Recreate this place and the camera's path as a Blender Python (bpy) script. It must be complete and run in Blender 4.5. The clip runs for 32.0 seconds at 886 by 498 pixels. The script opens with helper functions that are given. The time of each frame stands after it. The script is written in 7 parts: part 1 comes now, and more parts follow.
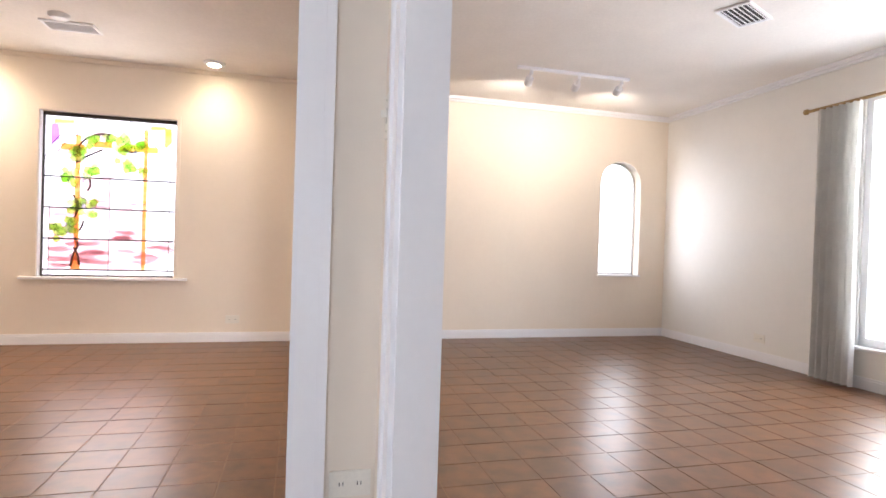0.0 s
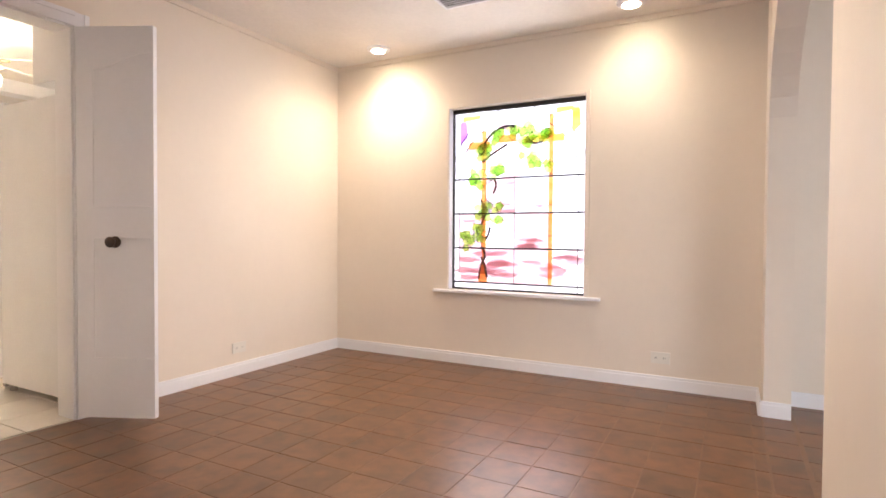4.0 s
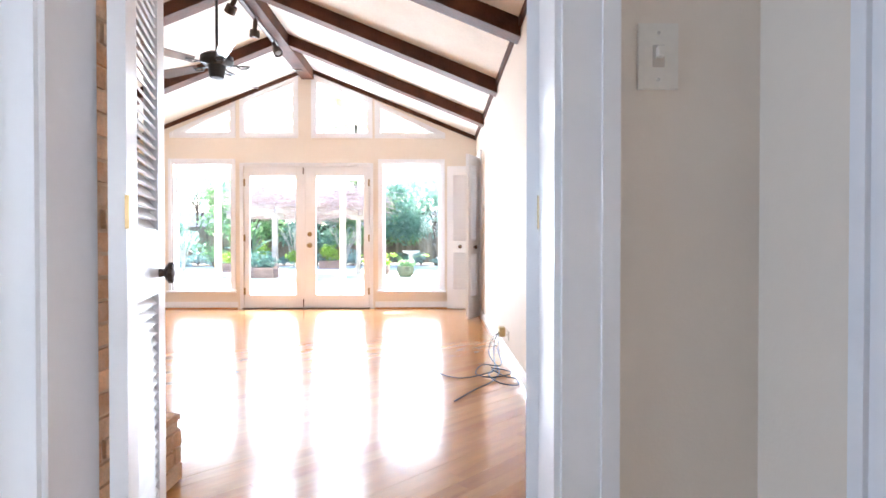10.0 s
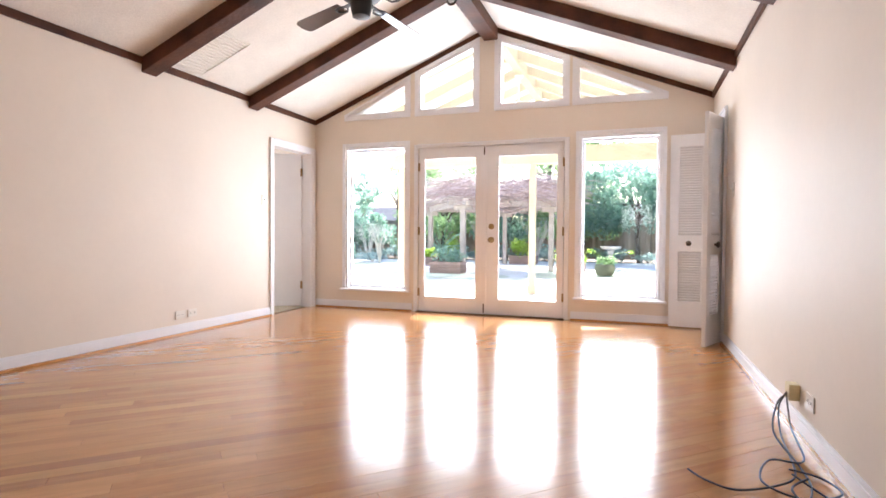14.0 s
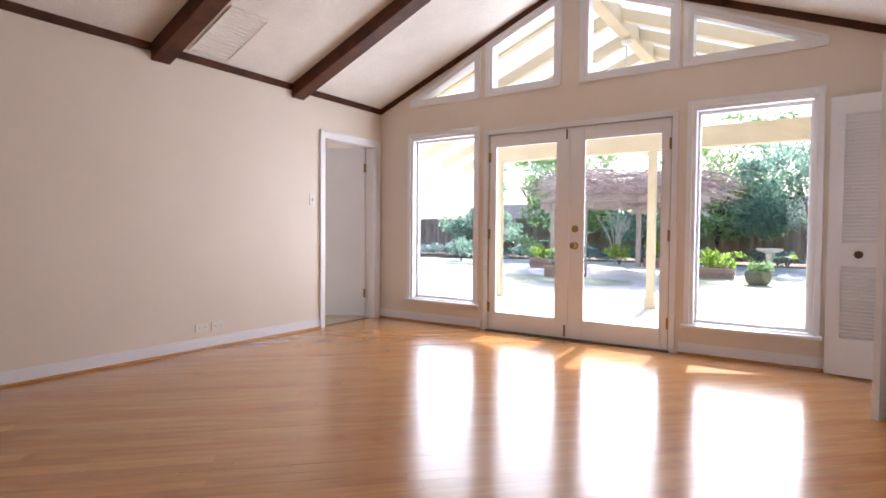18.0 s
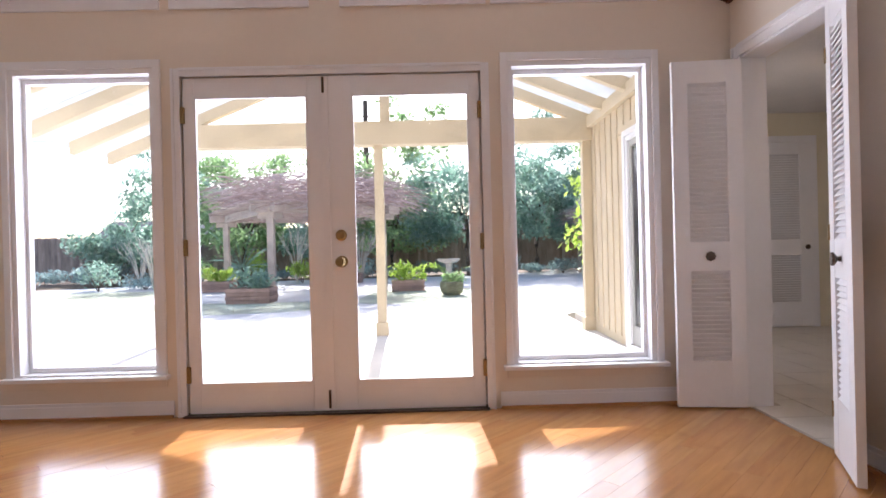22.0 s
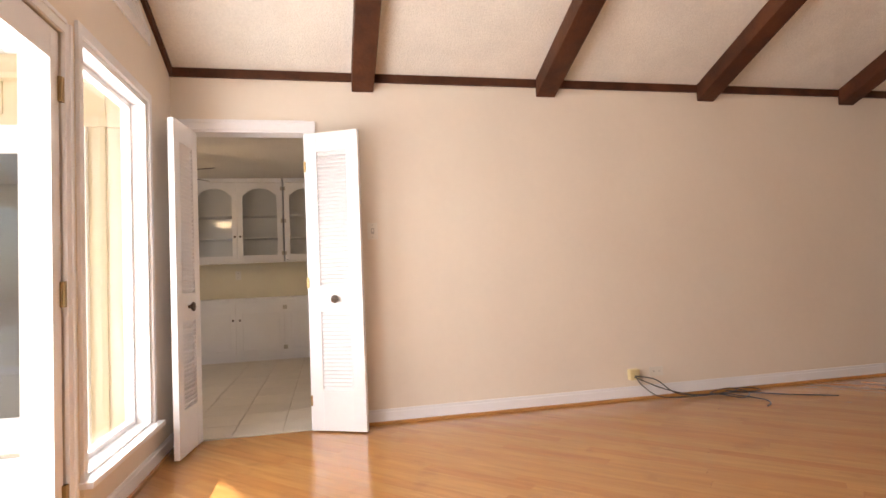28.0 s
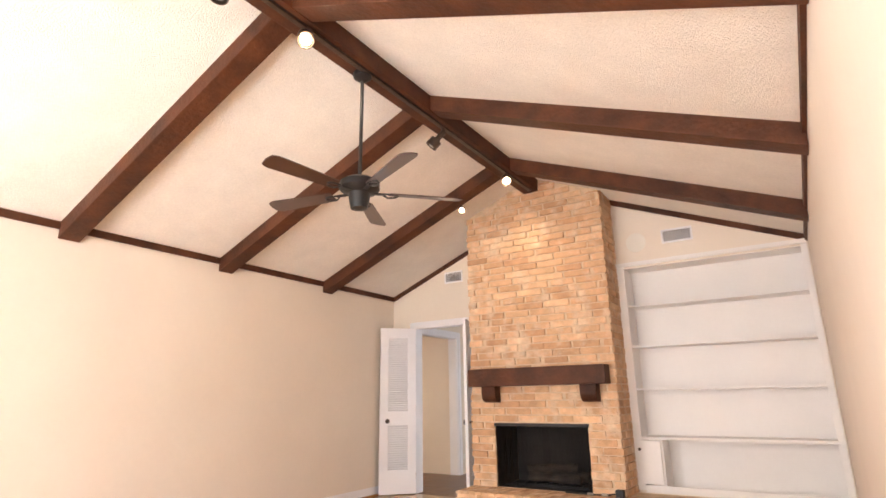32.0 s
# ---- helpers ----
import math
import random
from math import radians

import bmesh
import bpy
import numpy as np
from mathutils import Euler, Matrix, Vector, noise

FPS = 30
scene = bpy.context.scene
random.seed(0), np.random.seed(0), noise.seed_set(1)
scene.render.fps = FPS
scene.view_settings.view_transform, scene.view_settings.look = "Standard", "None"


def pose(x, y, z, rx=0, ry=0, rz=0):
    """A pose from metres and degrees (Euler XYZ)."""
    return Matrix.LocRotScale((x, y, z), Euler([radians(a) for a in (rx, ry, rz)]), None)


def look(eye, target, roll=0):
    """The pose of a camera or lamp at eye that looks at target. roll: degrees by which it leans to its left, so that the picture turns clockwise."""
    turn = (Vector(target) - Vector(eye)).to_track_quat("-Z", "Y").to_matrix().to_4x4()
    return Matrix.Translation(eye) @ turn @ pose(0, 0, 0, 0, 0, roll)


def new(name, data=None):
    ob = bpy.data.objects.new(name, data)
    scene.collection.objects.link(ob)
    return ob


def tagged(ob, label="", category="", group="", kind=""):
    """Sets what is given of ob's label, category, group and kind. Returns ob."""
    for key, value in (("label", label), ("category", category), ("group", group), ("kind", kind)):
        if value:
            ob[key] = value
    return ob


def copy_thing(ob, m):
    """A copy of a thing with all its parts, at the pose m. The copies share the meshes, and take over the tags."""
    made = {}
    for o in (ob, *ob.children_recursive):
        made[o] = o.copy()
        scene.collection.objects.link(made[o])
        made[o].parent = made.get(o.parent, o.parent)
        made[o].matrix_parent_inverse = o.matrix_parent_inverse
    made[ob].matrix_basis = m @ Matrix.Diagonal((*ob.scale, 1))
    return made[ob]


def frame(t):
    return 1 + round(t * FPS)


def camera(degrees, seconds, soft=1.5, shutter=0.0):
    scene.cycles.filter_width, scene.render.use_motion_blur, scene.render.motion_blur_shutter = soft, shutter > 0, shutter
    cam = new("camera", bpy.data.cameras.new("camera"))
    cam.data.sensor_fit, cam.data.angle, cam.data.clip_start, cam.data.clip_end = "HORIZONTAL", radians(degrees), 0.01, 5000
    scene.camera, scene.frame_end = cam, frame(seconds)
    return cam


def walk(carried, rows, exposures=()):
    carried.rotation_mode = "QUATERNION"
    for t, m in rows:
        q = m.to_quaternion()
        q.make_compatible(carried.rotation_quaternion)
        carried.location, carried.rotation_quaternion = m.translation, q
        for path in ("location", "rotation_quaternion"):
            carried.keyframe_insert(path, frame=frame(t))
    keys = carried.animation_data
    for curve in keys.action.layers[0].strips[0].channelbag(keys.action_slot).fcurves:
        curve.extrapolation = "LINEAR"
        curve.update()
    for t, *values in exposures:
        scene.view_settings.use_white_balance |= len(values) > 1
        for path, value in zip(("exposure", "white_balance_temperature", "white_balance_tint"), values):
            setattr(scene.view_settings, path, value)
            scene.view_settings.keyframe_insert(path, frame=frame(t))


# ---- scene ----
cam = camera(78.1, 32.0, soft=1.6)
PATH = [
    (0, (-1.543, -8.434, 0.941), (0.391, -8.943, 0.921), 1.8),
    (0.5, (-1.509, -8.404, 0.948), (0.474, -8.66, 0.914), 1.8),
    (1, (-1.353, -8.326, 0.95), (0.646, -8.347, 0.905), 1.6),
    (1.5, (-1.09, -8.287, 1.057), (0.902, -8.124, 0.968), 1.7),
    (2, (-0.915, -8.3, 1.052), (1.061, -8.008, 0.961), 1.2),
    (2.5, (-0.675, -8.219, 1.052), (1.267, -7.75, 0.962), 1.1),
    (4.5, (0.032, -8.281, 0.958), (1.687, -7.158, 0.914), 0.3),
    (5, (0.077, -8.218, 0.957), (1.583, -6.903, 0.905), 0.3),
    (5.5, (0.176, -8.06, 0.944), (1.577, -6.633, 0.894), 0.2),
    (6, (0.247, -7.906, 0.951), (1.551, -6.39, 0.901), 0.2),
    (6.5, (0.236, -7.868, 0.95), (1.44, -6.272, 0.9), 0.1),
    (7, (0.125, -7.954, 0.965), (1.251, -6.302, 0.914), 0.1),
    (7.5, (-0.083, -8.09, 0.971), (1.02, -6.422, 0.921), 0.0),
    (8, (-0.206, -8.27, 1.004), (0.848, -6.572, 0.938), 0.0),
    (8.5, (-0.532, -8.25, 0.971), (0.482, -6.527, 0.931), -0.3),
    (9, (-0.736, -8.223, 0.975), (-0.067, -6.339, 0.94), -0.3),
    (9.5, (-0.585, -7.978, 0.942), (-0.31, -5.997, 0.921), -0.3),
    (10, (-0.593, -7.921, 0.948), (-0.564, -5.921, 0.926), -0.0),
    (10.5, (-0.53, -7.823, 0.935), (-0.761, -5.837, 0.917), 0.3),
    (11, (-0.529, -7.685, 0.901), (-0.964, -5.733, 0.882), 0.7),
    (11.5, (-0.55, -7.423, 0.899), (-1.037, -5.483, 0.883), 0.8),
    (12, (-0.551, -7.247, 0.899), (-1.048, -5.31, 0.878), 0.7),
    (12.5, (-0.587, -6.997, 0.903), (-1.092, -5.062, 0.871), 0.7),
    (13, (-0.649, -6.789, 0.921), (-1.196, -4.865, 0.877), 0.4),
    (13.5, (-0.724, -6.546, 0.938), (-1.327, -4.64, 0.893), 0.4),
    (14, (-0.783, -6.413, 0.952), (-1.441, -4.525, 0.906), 0.4),
    (14.5, (-0.794, -6.284, 0.925), (-1.561, -4.437, 0.873), 0.3),
    (15, (-0.736, -6.136, 0.963), (-1.709, -4.39, 0.903), 0.6),
    (15.5, (-0.721, -5.887, 0.96), (-1.874, -4.254, 0.905), 0.4),
    (17.5, (-0.395, -5.322, 1.034), (-1.688, -3.797, 0.967), 0.8),
    (18, (-0.51, -5.052, 1.031), (-1.631, -3.396, 0.97), 0.5),
    (18.5, (-0.593, -4.869, 0.949), (-1.51, -3.092, 0.926), 0.4),
    (19, (-0.719, -4.692, 0.957), (-1.555, -2.875, 0.933), 0.1),
    (19.5, (-0.793, -4.529, 0.973), (-1.582, -2.691, 0.952), -0.1),
    (20, (-0.861, -4.235, 0.998), (-1.619, -2.385, 0.963), -0.4),
    (20.5, (-0.974, -3.979, 0.975), (-1.654, -2.099, 0.959), -0.4),
    (21, (-1.155, -3.707, 0.956), (-1.69, -1.78, 0.95), -0.7),
    (21.5, (-1.452, -3.502, 0.943), (-1.753, -1.525, 0.946), -0.9),
    (22, (-1.83, -3.321, 0.985), (-1.805, -1.321, 0.98), -1.4),
    (22.5, (-2.076, -3.095, 1.009), (-1.818, -1.112, 0.996), -1.8),
    (23, (-2.357, -2.873, 1.022), (-1.829, -0.944, 1.006), -2.3),
    (23.5, (-2.556, -2.668, 1.044), (-1.781, -0.825, 1.026), -2.7),
    (24, (-2.683, -2.398, 1.044), (-1.746, -0.631, 1.035), -2.9),
    (24.5, (-2.732, -2.2, 1.068), (-1.629, -0.532, 1.067), -3.1),
    (26.5, (-3.171, -1.147, 1.071), (-1.229, -0.67, 1.107), -2.4),
    (27, (-3.395, -1.078, 1.057), (-1.401, -0.925, 1.101), -2.6),
    (27.5, (-3.669, -1.059, 1.053), (-1.672, -1.157, 1.126), -2.5),
    (28, (-3.909, -1.005, 1.042), (-1.954, -1.417, 1.129), -2.4),
    (28.5, (-4.172, -0.907, 1.033), (-2.361, -1.751, 1.113), -2.3),
    (29, (-4.381, -0.862, 1.056), (-2.716, -1.969, 1.119), -2.0),
    (29.5, (-4.514, -0.805, 1.109), (-2.983, -2.089, 1.177), -1.5),
    (30, (-4.555, -0.812, 1.135), (-3.196, -2.272, 1.285), -1.5),
    (30.5, (-4.576, -0.818, 1.162), (-3.328, -2.35, 1.473), -1.3),
    (31, (-4.598, -0.821, 1.187), (-3.434, -2.384, 1.633), -1.2),
    (31.5, (-4.61, -0.815, 1.179), (-3.507, -2.402, 1.692), -1.1),
    (32, (-4.646, -0.833, 1.143), (-3.604, -2.458, 1.668), -0.9),
]
EXPOSURES = [(0.0, 2.72, 6150, 16), (6.0, 2.6, 5900, 14), (8.0, 2.65, 5800, 12), (9.5, 2.7, 5700, 12), (10.5, 2.75, 5500, 11), (12.0, 2.6, 5700, 13), (14.0, 2.0, 5950, 16), (15.5, 1.7, 6000, 18), (19.0, 1.2, 5950, 20), (22.0, 1.05, 5950, 23), (24.0, 1.2, 6000, 26), (26.5, 1.1, 6500, 25), (28.0, 1.65, 7050, 20), (30.0, 2.35, 6950, 20), (32.0, 2.5, 6850, 18)]
walk(cam, [(t, look(eye, target, roll)) for t, eye, target, roll in PATH], EXPOSURES)

# world, sun, lamps
w = bpy.data.worlds.new("sky")
scene.world = w
w.use_nodes = True
nt = w.node_tree
sky = nt.nodes.new("ShaderNodeTexSky")
sky.sky_type, sky.sun_disc = "NISHITA", False
sky.sun_elevation, sky.sun_rotation = radians(36.5), radians(-3.5)
sky.air_density, sky.dust_density = 1.0, 2.0
nt.nodes["Background"].inputs["Strength"].default_value = 0.15
nt.links.new(sky.outputs[0], nt.nodes["Background"].inputs["Color"])


def lamp(name, kind, m, energy, color=(1, 1, 1), size=0.1, size_y=None, spot=None, blend=0.6):
    d = bpy.data.lights.new(name, kind)
    d.energy, d.color = energy, color
    if kind == "AREA":
        d.shape, d.size, d.size_y = "RECTANGLE", size, size_y or size
    elif kind == "SUN":
        d.angle = size
    else:
        d.shadow_soft_size = size
        if kind == "SPOT":
            d.spot_size, d.spot_blend = radians(spot), blend
    ob = new(name, d)
    ob.matrix_world = m
    return ob


SUNDIR = Vector((-0.06, 1.0, math.tan(radians(36.5)))).normalized()
lamp("sun", "SUN", look(SUNDIR * 30, (0, 0, 0)), 5.0, (1.0, 0.95, 0.87), radians(0.5))
DAY = (0.93, 0.96, 1.0)


def window_lamp(x, y, z, yaw, sx, sz, energy, color=DAY):
    """Sky light entering through an opening; yaw 0 sends it towards -y."""
    lamp("window_light", "AREA", pose(x, y, z, -90, 0, yaw), energy, color, sx, sz)


window_lamp(-2.45, 0.10, 1.10, 0, 1.6, 1.7, 17)
window_lamp(-3.95, 0.12, 1.20, 0, 0.75, 1.7, 7.6)
window_lamp(-0.93, 0.12, 1.20, 0, 0.80, 1.7, 8)
window_lamp(-2.45, 0.12, 2.80, 0, 1.6, 0.5, 6)
window_lamp(0.75, -12.45, 1.25, 180, 1.3, 1.7, 8.5)
window_lamp(-3.58, -7.60, 1.15, 90, 0.7, 1.7, 3.8, (0.66, 0.82, 1.0))
window_lamp(0.27, 1.40, 1.05, 90, 1.3, 1.8, 1.3)
window_lamp(3.66, -6.855, 1.40, -90, 0.85, 1.25, 2.2, (1.0, 0.94, 0.86))
window_lamp(3.67, -11.775, 1.25, -90, 0.40, 0.95, 1.2)
window_lamp(-6.4, 0.14, 1.45, 0, 0.95, 1.05, 14)
WARM = (1.0, 0.79, 0.55)
# two recessed lights; the third has no fixture, added to brighten the west wall
for lx, ly, le in ((3.42, -5.85, 13), (3.42, -7.70, 5), (1.6, -7.70, 15)):
    lamp("downlight_lamp", "SPOT", pose(lx - 0.06, ly, 2.36), le, WARM, 0.10, spot=160, blend=1.0)
lamp("fan_lamp", "POINT", pose(1.81, -3.51, 1.98), 8.5, (1.0, 0.86, 0.66), 0.09)
lamp("fan_lamp", "POINT", pose(1.80, 0.62, 1.98), 3.0, (1.0, 0.74, 0.45), 0.08)
for ty in (-10.31, -11.25):
    lamp("track_lamp", "SPOT", look((2.75, ty, 2.22), (3.67, ty + 0.3 * (ty + 10.8), 1.9)), 5, (1.0, 0.86, 0.68), 0.04, spot=120)
for ty, tx in ((-3.07, -1.2), (-5.74, -2.3), (-5.9, -1.9)):
    lamp("track_lamp", "SPOT", look((-2.46, ty, 3.20), (tx, -4.6, 0.4)), 2.6, (1.0, 0.85, 0.64), 0.04, spot=140)


# materials
def material(name, color, rough=0.5, metal=0.0, var=0.06, scale=6.0, bump=0.0, bump_scale=60.0, coat=0.0, fine=0.03, per=0.0, spec=0.5, stretch=None, dark=None, hue=None, stain=0.0, wash=None):
    """A paint-like surface: broad stains, fine grain, relief, and a shade of its own for each object."""
    m = bpy.data.materials.new(name)
    m.use_nodes = True
    t = m.node_tree
    n, k = t.nodes, t.links
    b = n["Principled BSDF"]
    b.inputs["Roughness"].default_value, b.inputs["Metallic"].default_value = rough, metal
    b.inputs["Coat Weight"].default_value = coat
    b.inputs["Coat Roughness"].default_value = 0.12
    b.inputs["Specular IOR Level"].default_value = spec
    co = n.new("ShaderNodeTexCoord")
    mp = n.new("ShaderNodeMapping")
    mp.inputs["Scale"].default_value = stretch or (1, 1, 1)
    info, sc, ad = n.new("ShaderNodeObjectInfo"), n.new("ShaderNodeMath"), n.new("ShaderNodeVectorMath")
    sc.operation, sc.inputs[1].default_value = "MULTIPLY", 47.0
    k.new(info.outputs["Random"], sc.inputs[0])
    k.new(co.outputs["Object"], ad.inputs[0]), k.new(sc.outputs[0], ad.inputs[1])
    k.new(ad.outputs[0], mp.inputs["Vector"])
    big, small = n.new("ShaderNodeTexNoise"), n.new("ShaderNodeTexNoise")
    big.inputs["Scale"].default_value, small.inputs["Scale"].default_value = scale, scale * 14
    big.inputs["Detail"].default_value, small.inputs["Detail"].default_value = 5, 3
    for s in (big, small):
        k.new(mp.outputs[0], s.inputs["Vector"])
    ramp = n.new("ShaderNodeMapRange")
    ramp.inputs["From Min"].default_value, ramp.inputs["From Max"].default_value = 0.3, 0.7
    ramp.inputs["To Min"].default_value, ramp.inputs["To Max"].default_value = 1 - var, 1 + var
    k.new(big.outputs["Fac"], ramp.inputs["Value"])
    fin = n.new("ShaderNodeMapRange")
    fin.inputs["To Min"].default_value, fin.inputs["To Max"].default_value = 1 - fine * 2, 1 + fine * 2
    k.new(small.outputs["Fac"], fin.inputs["Value"])
    mul = n.new("ShaderNodeMath")
    mul.operation = "MULTIPLY"
    k.new(ramp.outputs[0], mul.inputs[0]), k.new(fin.outputs[0], mul.inputs[1])
    last = mul.outputs[0]
    if per:
        pr = n.new("ShaderNodeMapRange")
        pr.inputs["To Min"].default_value, pr.inputs["To Max"].default_value = 1 - per, 1 + per
        k.new(info.outputs["Random"], pr.inputs["Value"])
        m2 = n.new("ShaderNodeMath")
        m2.operation = "MULTIPLY"
        k.new(last, m2.inputs[0]), k.new(pr.outputs[0], m2.inputs[1])
        last = m2.outputs[0]
    base = n.new("ShaderNodeRGB")
    base.outputs[0].default_value = (*color, 1)
    src = base.outputs[0]
    if dark:
        mx = n.new("ShaderNodeMix")
        mx.data_type = "RGBA"
        mx.inputs["A"].default_value, mx.inputs["B"].default_value = (*color, 1), (*dark, 1)
        if hue == "object":
            k.new(info.outputs["Random"], mx.inputs["Factor"])
        elif hue == "island":
            geo = n.new("ShaderNodeNewGeometry")
            k.new(geo.outputs["Random Per Island"], mx.inputs["Factor"])
        else:
            th = n.new("ShaderNodeMapRange")
            th.inputs["From Min"].default_value, th.inputs["From Max"].default_value = 0.45, 0.68
            k.new(big.outputs["Fac"], th.inputs["Value"])
            k.new(th.outputs[0], mx.inputs["Factor"])
        src = mx.outputs["Result"]
    if wash:
        geo2, wn, wr, wm = n.new("ShaderNodeNewGeometry"), n.new("ShaderNodeTexNoise"), n.new("ShaderNodeMapRange"), n.new("ShaderNodeMix")
        wn.inputs["Scale"].default_value, wn.inputs["Detail"].default_value = 7.0, 6
        k.new(geo2.outputs["Position"], wn.inputs["Vector"])
        wr.inputs["From Min"].default_value, wr.inputs["From Max"].default_value = 0.50, 0.72
        wr.inputs["To Max"].default_value = 0.85
        k.new(wn.outputs["Fac"], wr.inputs["Value"])
        wm.data_type = "RGBA"
        wm.inputs["B"].default_value = (*wash, 1)
        k.new(wr.outputs[0], wm.inputs["Factor"]), k.new(src, wm.inputs["A"])
        src = wm.outputs["Result"]
    if stain:
        geo, sn, sr, sm = n.new("ShaderNodeNewGeometry"), n.new("ShaderNodeTexNoise"), n.new("ShaderNodeMapRange"), n.new("ShaderNodeMath")
        sn.inputs["Scale"].default_value, sn.inputs["Detail"].default_value = 4.5, 5
        k.new(geo.outputs["Position"], sn.inputs["Vector"])
        sr.inputs["From Min"].default_value, sr.inputs["From Max"].default_value = 0.60, 0.72
        sr.inputs["To Min"].default_value, sr.inputs["To Max"].default_value = 1.0, 1 - stain
        k.new(sn.outputs["Fac"], sr.inputs["Value"])
        sm.operation = "MULTIPLY"
        k.new(last, sm.inputs[0]), k.new(sr.outputs[0], sm.inputs[1])
        last = sm.outputs[0]
    vm = n.new("ShaderNodeVectorMath")
    vm.operation = "SCALE"
    k.new(src, vm.inputs[0]), k.new(last, vm.inputs["Scale"])
    k.new(vm.outputs[0], b.inputs["Base Color"])
    rr = n.new("ShaderNodeMapRange")
    rr.inputs["To Min"].default_value, rr.inputs["To Max"].default_value = max(0.02, rough - 0.045), min(1, rough + 0.045)
    k.new(big.outputs["Fac"], rr.inputs["Value"])
    if rough > 0.3:
        k.new(rr.outputs[0], b.inputs["Roughness"])
    if bump:
        bn, bs = n.new("ShaderNodeBump"), n.new("ShaderNodeTexNoise")
        bs.inputs["Scale"].default_value, bs.inputs["Detail"].default_value = bump_scale, 4
        k.new(mp.outputs[0], bs.inputs["Vector"])
        bn.inputs["Strength"].default_value, bn.inputs["Distance"].default_value = bump, 0.01
        k.new(bs.outputs["Fac"], bn.inputs["Height"])
        k.new(bn.outputs[0], b.inputs["Normal"])
        if coat:
            k.new(bn.outputs[0], b.inputs["Coat Normal"])
    return m


def glow(name, color, strength):
    m = bpy.data.materials.new(name)
    m.use_nodes = True
    b = m.node_tree.nodes["Principled BSDF"]
    b.inputs["Base Color"].default_value = (*color, 1)
    b.inputs["Emission Color"].default_value, b.inputs["Emission Strength"].default_value = (*color, 1), strength
    return m


def glass(name, color=(1, 1, 1), rough=0.0, tint=0.0, gloss=0.08):
    """Thin window glass: clear, with a faint mirror image."""
    m = bpy.data.materials.new(name)
    m.use_nodes = True
    n, k = m.node_tree.nodes, m.node_tree.links
    n.remove(n["Principled BSDF"])
    tr, gl, mx, lw = n.new("ShaderNodeBsdfTransparent"), n.new("ShaderNodeBsdfGlossy"), n.new("ShaderNodeMixShader"), n.new("ShaderNodeLayerWeight")
    tr.inputs[0].default_value = (*color, 1)
    gl.inputs["Roughness"].default_value = rough
    lw.inputs["Blend"].default_value = 0.5
    up, am = n.new("ShaderNodeMath"), n.new("ShaderNodeMath")
    up.operation, am.operation = "POWER", "MULTIPLY_ADD"
    up.inputs[1].default_value = 4.5
    am.inputs[1].default_value, am.inputs[2].default_value = 0.5, 0.022 if gloss < 0.2 else 0.07
    k.new(lw.outputs["Facing"], up.inputs[0]), k.new(up.outputs[0], am.inputs[0]), k.new(am.outputs[0], mx.inputs[0])
    k.new(tr.outputs[0], mx.inputs[1]), k.new(gl.outputs[0], mx.inputs[2])
    k.new(mx.outputs[0], n["Material Output"].inputs["Surface"])
    return m


def stained(name, color, clear=0.35):
    """Coloured art glass that glows with the daylight behind it."""
    m = bpy.data.materials.new(name)
    m.use_nodes = True
    n, k = m.node_tree.nodes, m.node_tree.links
    n.remove(n["Principled BSDF"])
    tl, tr, gl = (n.new("ShaderNodeBsdf" + s) for s in ("Translucent", "Transparent", "Glossy"))
    mx, m2 = n.new("ShaderNodeMixShader"), n.new("ShaderNodeMixShader")
    co, no, cr = n.new("ShaderNodeTexCoord"), n.new("ShaderNodeTexNoise"), n.new("ShaderNodeMix")
    cr.data_type = "RGBA"
    no.inputs["Scale"].default_value, no.inputs["Detail"].default_value = 7, 6
    mp = n.new("ShaderNodeMapping")
    mp.inputs["Scale"].default_value = (1, 0.7, 3.0)
    k.new(co.outputs["Object"], mp.inputs["Vector"]), k.new(mp.outputs[0], no.inputs["Vector"])
    cr.inputs["A"].default_value = (*color, 1)
    cr.inputs["B"].default_value = (*(min(1, c * 0.5 + 0.5) for c in color), 1)
    k.new(no.outputs["Fac"], cr.inputs["Factor"])
    for s in (tl, tr):
        k.new(cr.outputs["Result"], s.inputs[0])
    gl.inputs["Roughness"].default_value = 0.1
    mx.inputs[0].default_value, m2.inputs[0].default_value = clear, 0.04
    k.new(tl.outputs[0], mx.inputs[1]), k.new(tr.outputs[0], mx.inputs[2])
    k.new(mx.outputs[0], m2.inputs[1]), k.new(gl.outputs[0], m2.inputs[2])
    k.new(m2.outputs[0], n["Material Output"].inputs["Surface"])
    return m


def foliage(name, color, light):
    """Thin leaves that let some of the daylight through."""
    m = material(name, color, 0.4, var=0.2, scale=1, dark=light, hue="island")
    n, k = m.node_tree.nodes, m.node_tree.links
    b = n["Principled BSDF"]
    tl, mx = n.new("ShaderNodeBsdfTranslucent"), n.new("ShaderNodeMixShader")
    mx.inputs[0].default_value = 0.6
    k.new(b.inputs["Base Color"].links[0].from_socket, tl.inputs[0])
    k.new(b.outputs[0], mx.inputs[1]), k.new(tl.outputs[0], mx.inputs[2])
    k.new(mx.outputs[0], n["Material Output"].inputs["Surface"])
    return m


